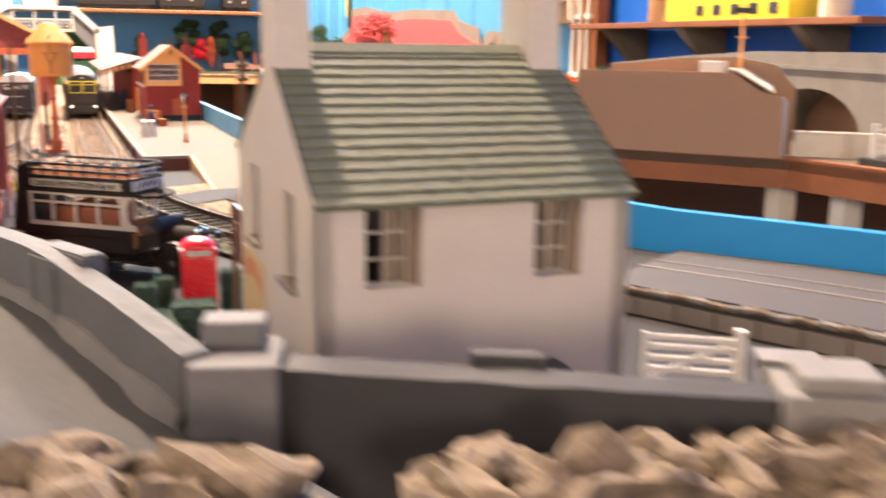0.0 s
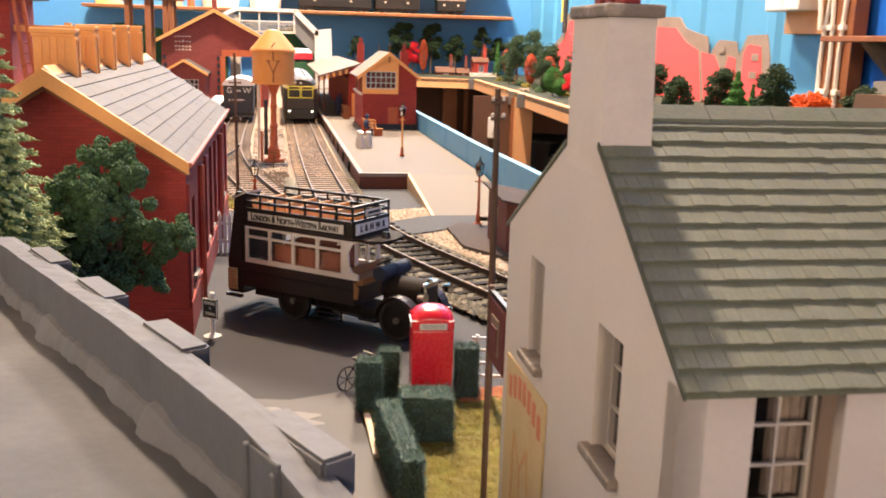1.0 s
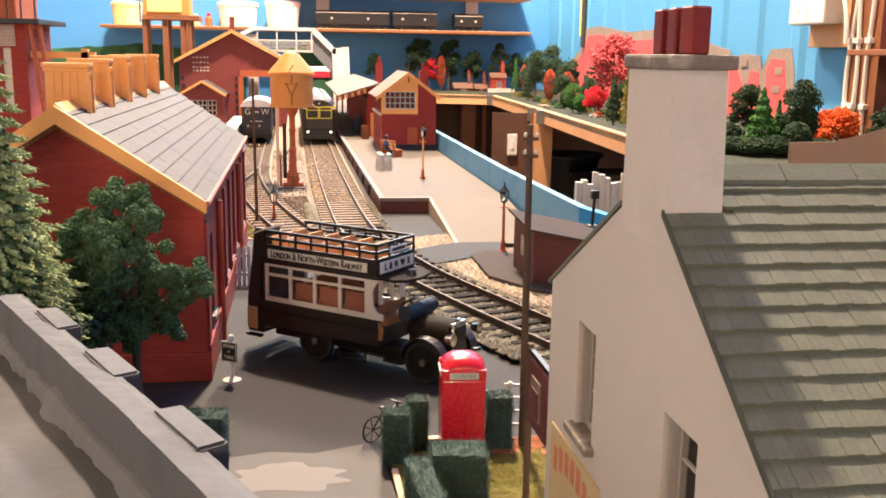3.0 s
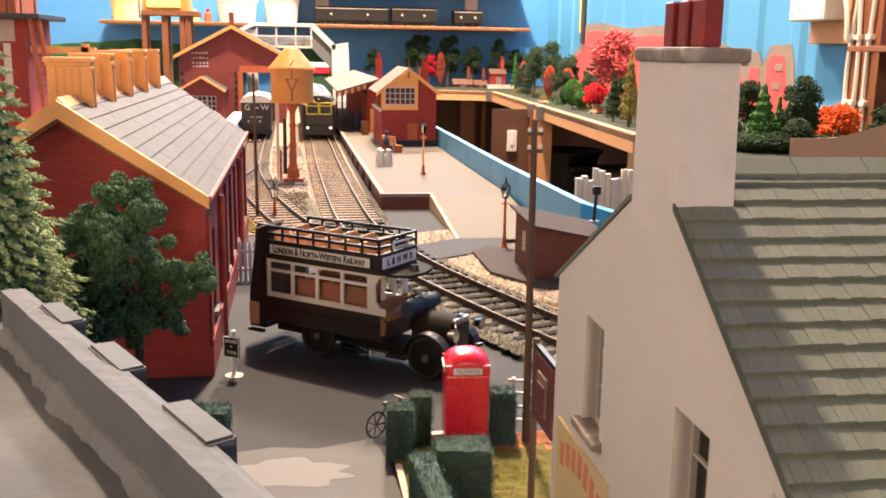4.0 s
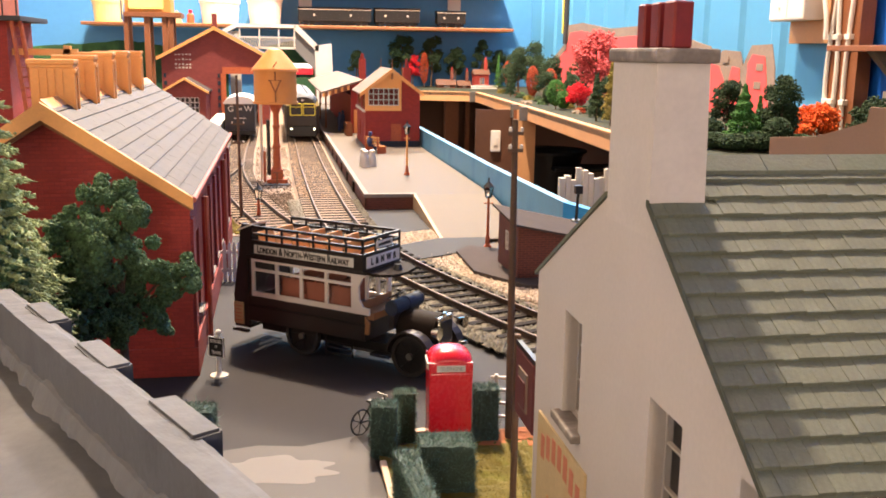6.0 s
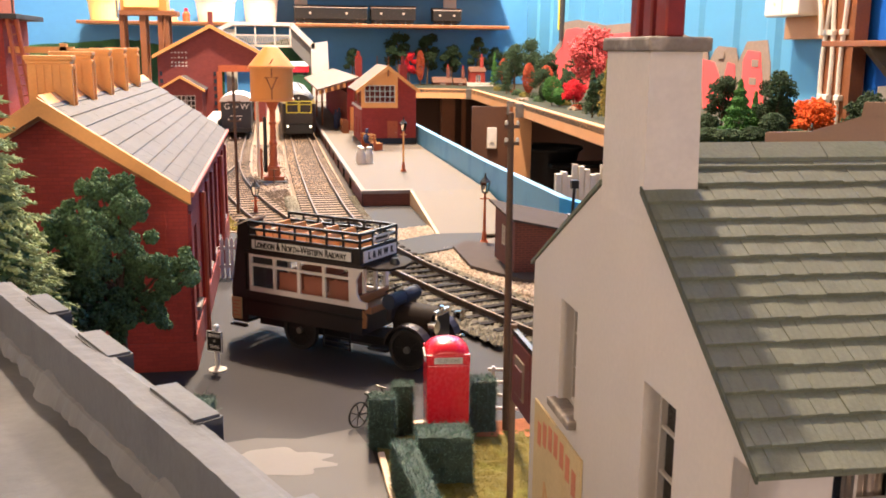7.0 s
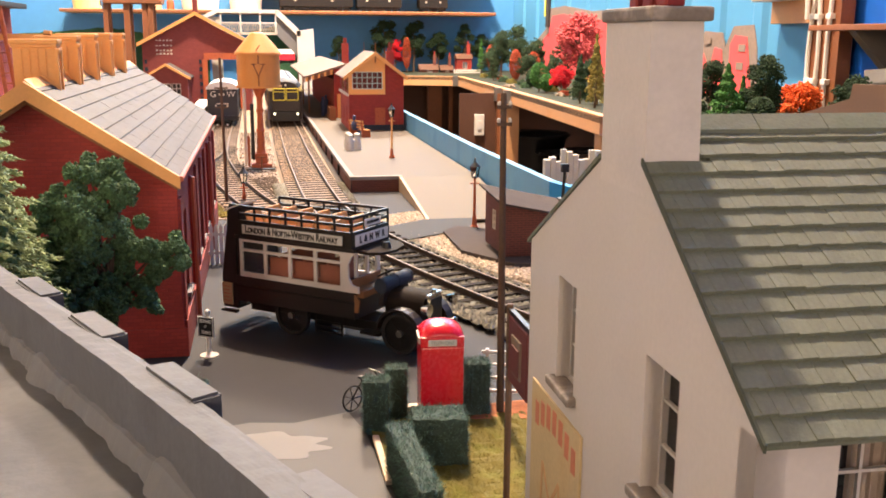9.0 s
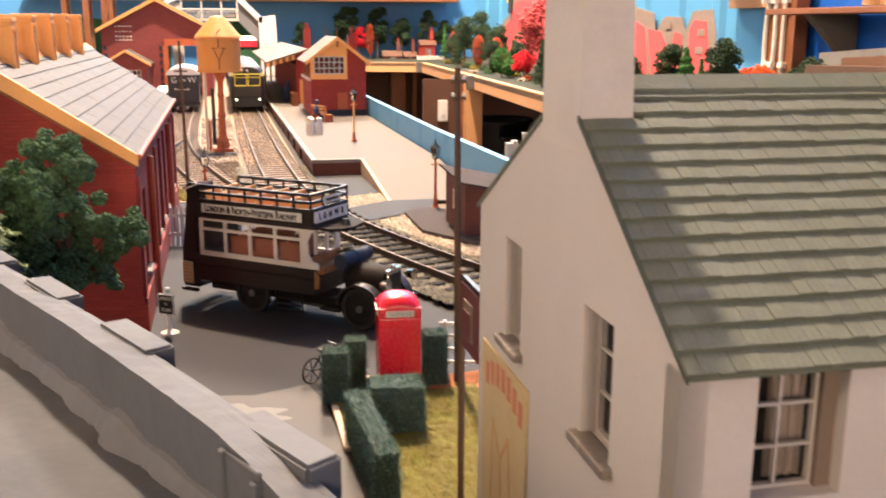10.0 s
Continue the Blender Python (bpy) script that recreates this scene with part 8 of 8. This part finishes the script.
# ---- slates, ballast and other small pieces ----
random.seed(21)
rows, cols, wide = 15, 36, 1.505
ux, uz = math.cos(radians(pitch)), math.sin(radians(pitch))
reveal = 2.69
slates = [mesh_of(boxed(0, w_, y_, reveal + 1.2, 0, t_, 0.05), SLATE_G) for w_, y_, t_ in ((1.5, 0, 0.46), (1.49, 0.04, 0.5), (1.5, -0.04, 0.44), (1.48, 0.03, 0.52), (1.49, -0.06, 0.48))]
rest = bmnew()
for r in range(rows):
    s0 = 0.25 + reveal * r
    odd = r % 2
    y, z = EY + ux * s0, EZ + uz * s0
    for c in range(cols + odd):
        x0 = max(-0.2, -0.2 + wide * (c - 0.5 * odd))
        x1 = min(W + 0.1, -0.2 + wide * (c + 1 - 0.5 * odd))
        long_ = min(reveal + 1.2, slope - s0)
        if y > CH0 - 1.2:                               # beside the chimneys
            x0, x1 = max(x0, 6.3), min(x1, W - 6.4)
            if x1 - x0 < 0.2:
                continue
        elif y + long_ * ux > CH0 - 0.1 and (x0 < 6.3 or x1 > W - 6.4):
            long_ = (CH0 - 0.1 - y) / ux
        me = random.choice(slates)
        if x1 - x0 < 1.45 or long_ < reveal + 1.15:
            me = mesh_of(boxed(0, x1 - x0 - 0.01, 0, long_, 0, 0.46, 0.05), SLATE_G)
        m_ = pose(x0 * MM, y * MM, (z + 0.5 + random.uniform(0, 0.06)) * MM, pitch - 8.6 + random.uniform(-0.4, 0.4), random.uniform(-0.2, 0.2), random.uniform(-0.35, 0.35))
        if x0 < 29.5:
            piece("slate", me, cottage, m_)
        else:
            first = len(rest.verts)
            rest.from_mesh(me)
            rest.verts.ensure_lookup_table()
            bmesh.ops.transform(rest, matrix=Matrix.Scale(1 / MM, 4) @ m_, verts=rest.verts[first:])
tagged(part("slating", rest, SLATE_I, cottage), kind="stuff")

hl = math.hypot(HW + 1.4, rise * (HW + 1.4))
hpitch = math.degrees(math.atan(rise))
me = mesh_of(boxed(0, 5.1, 0, 9.42, 0, 0.45), SLATE_B)
me_half = mesh_of(boxed(0, 5.1, 0, 4.6, 0, 0.45), SLATE_B)
for r in range(10):
    s0 = hl * (r + 0.08) / 10
    for c in range(22):
        y = -2.8 + 9.46 * c + (0 if r % 2 else 4.73)
        if y + 9.3 > HL + 2:
            continue
        if c == 0 and not r % 2:
            x = (HW + 1.6) - s0 * math.cos(radians(hpitch))
            z = HR - rise * (HW + 1.6) + s0 * math.sin(radians(hpitch)) + 0.9
            ob = new("slate", me_half)
            ob.parent = house
            ob.matrix_basis = Matrix.Translation((x * MM, -2.8 * MM, z * MM)) @ Matrix.Rotation(math.pi, 4, "Z") @ Matrix.Translation((0, -4.6 * MM, 0)) @ Matrix.Rotation(radians(-(hpitch - 4.0)), 4, "Y")
        x = (HW + 1.6) - s0 * math.cos(radians(hpitch))
        z = HR - rise * (HW + 1.6) + s0 * math.sin(radians(hpitch)) + 0.9
        ob = new("slate", me)
        ob.parent = house
        ob.matrix_basis = Matrix.Translation((x * MM, y * MM, z * MM)) @ Matrix.Rotation(math.pi, 4, "Z") @ Matrix.Translation((0, -9.3 * MM, 0)) @ Matrix.Rotation(radians(-(hpitch - 4.0) + random.uniform(-0.4, 0.4)), 4, "Y")


def scatter(name, label, pts, size, material, z=0.3, seed=0):
    rs_ = np.random.RandomState(seed)
    p = np.concatenate([pts, np.full((len(pts), 1), z) + 0.5 * rs_.rand(len(pts), 1)], 1)
    ob = crumbs(name, p, size * (0.55 + 0.75 * rs_.rand(len(pts))), material, None, seed, 0.8)
    return tagged(ob, label, "ballast", kind="stuff")


def along_line(line, lo, hi, count, seed, start=0.0, end=1.0):
    rs_ = np.random.RandomState(seed)
    q = np.array([(v.x, v.y) for v in line])
    t = (start + (end - start) * rs_.rand(count)) * (len(q) - 2)
    i = t.astype(int)
    d = q[i + 1] - q[i]
    d /= np.linalg.norm(d, axis=1)[:, None]
    off = lo + (hi - lo) * rs_.rand(count)
    return q[i] + d * (t - i)[:, None] * 2 + np.stack([d[:, 1], -d[:, 0]], 1) * off[:, None]


def inside(poly, count, seed):
    rs_ = np.random.RandomState(seed)
    p = np.array(poly, float)
    lo, hi = p.min(0), p.max(0)
    got = []
    while len(got) < count:
        x, y = lo + (hi - lo) * rs_.rand(2)
        hit, j = False, len(p) - 1
        for i in range(len(p)):
            if (p[i, 1] > y) != (p[j, 1] > y) and x < (p[j, 0] - p[i, 0]) * (y - p[i, 1]) / (p[j, 1] - p[i, 1]) + p[i, 0]:
                hit = not hit
            j = i
        if hit:
            got.append((x, y))
    return np.array(got)


for nm, line_, cut in (("main", line_main, (0.28, 0.79)), ("siding", line_loop, (0.28, 1.0))):
    n_ = len(line_)
    bm = sweep(bmnew(), line_[int(n_ * cut[0]) : int(n_ * cut[1])], 0.0, [(-17.5, 0.1), (17.5, 0.1), (15.0, 2.52), (-15.0, 2.52)])
    structure("ballast_bed", bm, BED, "packed dusty brown ballast under the " + nm + " line")
scatter("grey_ballast", "loose grey granite ballast along the running line", along_line(line_main, -20, 22, 17000, 1, 0.74, 1.0), 1.08, STONE_G, 1.45, 1)
scatter("dusty_ballast", "dusty brown ballast between the platform rails", along_line(line_main, -15, 15, 5000, 2, 0.3, 0.74), 0.42, STONE_D, 2.3, 2)
scatter("dusty_ballast", "dusty brown ballast between the siding rails", along_line(line_loop, -15, 15, 3000, 3, 0.3, 1.0), 0.42, STONE_D, 2.3, 3)
scatter("cinders", "dark cinders and dust trodden between the lines", inside([(-16, 610), (12, 560), (8, 640), (7, 760), (5, 1000), (-22, 1000), (-18, 760)], 2200, 11), 0.55, CINDER, 0.4, 11)
scatter("cinders", "dark cinder patch beside the siding", inside([(-14, 600), (14, 545), (9, 640), (6, 700), (-12, 690)], 1800, 12), 0.6, CINDER, 0.4, 12)
scatter("cream_ballast", "cream stone chippings beside the line", inside([(52, 500), (60, 478), (74, 450), (86, 420), (116, 372), (126, 420), (92, 432), (78, 456), (78, 496), (92, 508)], 7000, 4), 1.05, STONE_C, 0.6, 4)
scatter("cream_ballast", "cream stone chippings beside the platform ramp", inside([(50, 515), (75, 532), (76, 556), (50, 545)], 2200, 5), 1.0, STONE_C, 0.9, 5)
scatter("scrub", "dark tufts of scatter grass by the siding", inside([(-26, 560), (-8, 560), (-26, 640), (-40, 700)], 700, 6), 1.1, LEAF_Y, 0.6, 6)
scatter("scrub", "fine olive grass tufts on the lawn", inside([(24, 200), (58, 200), (58, 284), (24, 286)], 9000, 7), 0.13, GRASS, 0.9, 7)

# The platform's shadow, laid as a dark strip on grey ground.
structure("platform_shade_strip", sheet(bmnew(), [(43.5, 634), (47.6, 634), (44.4, 1100), (41.0, 1100)], 0.42, 0.9), PLATFORM_SHADE, "dark grey strip with the platform's shadow painted in")

# stones facing the raised path
pal = [mesh_of(lump(bmnew(), (0, 0, 0), 1.9, 0.45, 1, 0.7, k), m_) for k, m_ in enumerate((ROCK, STONE_W, EDGE, ROCK))]
a, b = Vector((157.5, 262, 0)), Vector((236, 118.5, 0))
for k in range(52):
    p_ = a + (b - a) * (k + 0.5) / 52
    piece("stone", pal[k % 4], yd, place(p_.x, p_.y, 7.4 + random.uniform(-0.4, 0.5), random.uniform(0, 180)))
slab_me = mesh_of(boxed(-6.0, 6.0, -0.8, 0.8, 0, 5.2, 0.3), EDGE)
for k in range(13):
    p_ = a + (b - a) * (k + 0.5) / 13
    piece("stone", slab_me, yd, place(p_.x - 0.6, p_.y - 0.3, 0, math.degrees(math.atan2(b.y - a.y, b.x - a.x)) + random.uniform(-2, 2)))
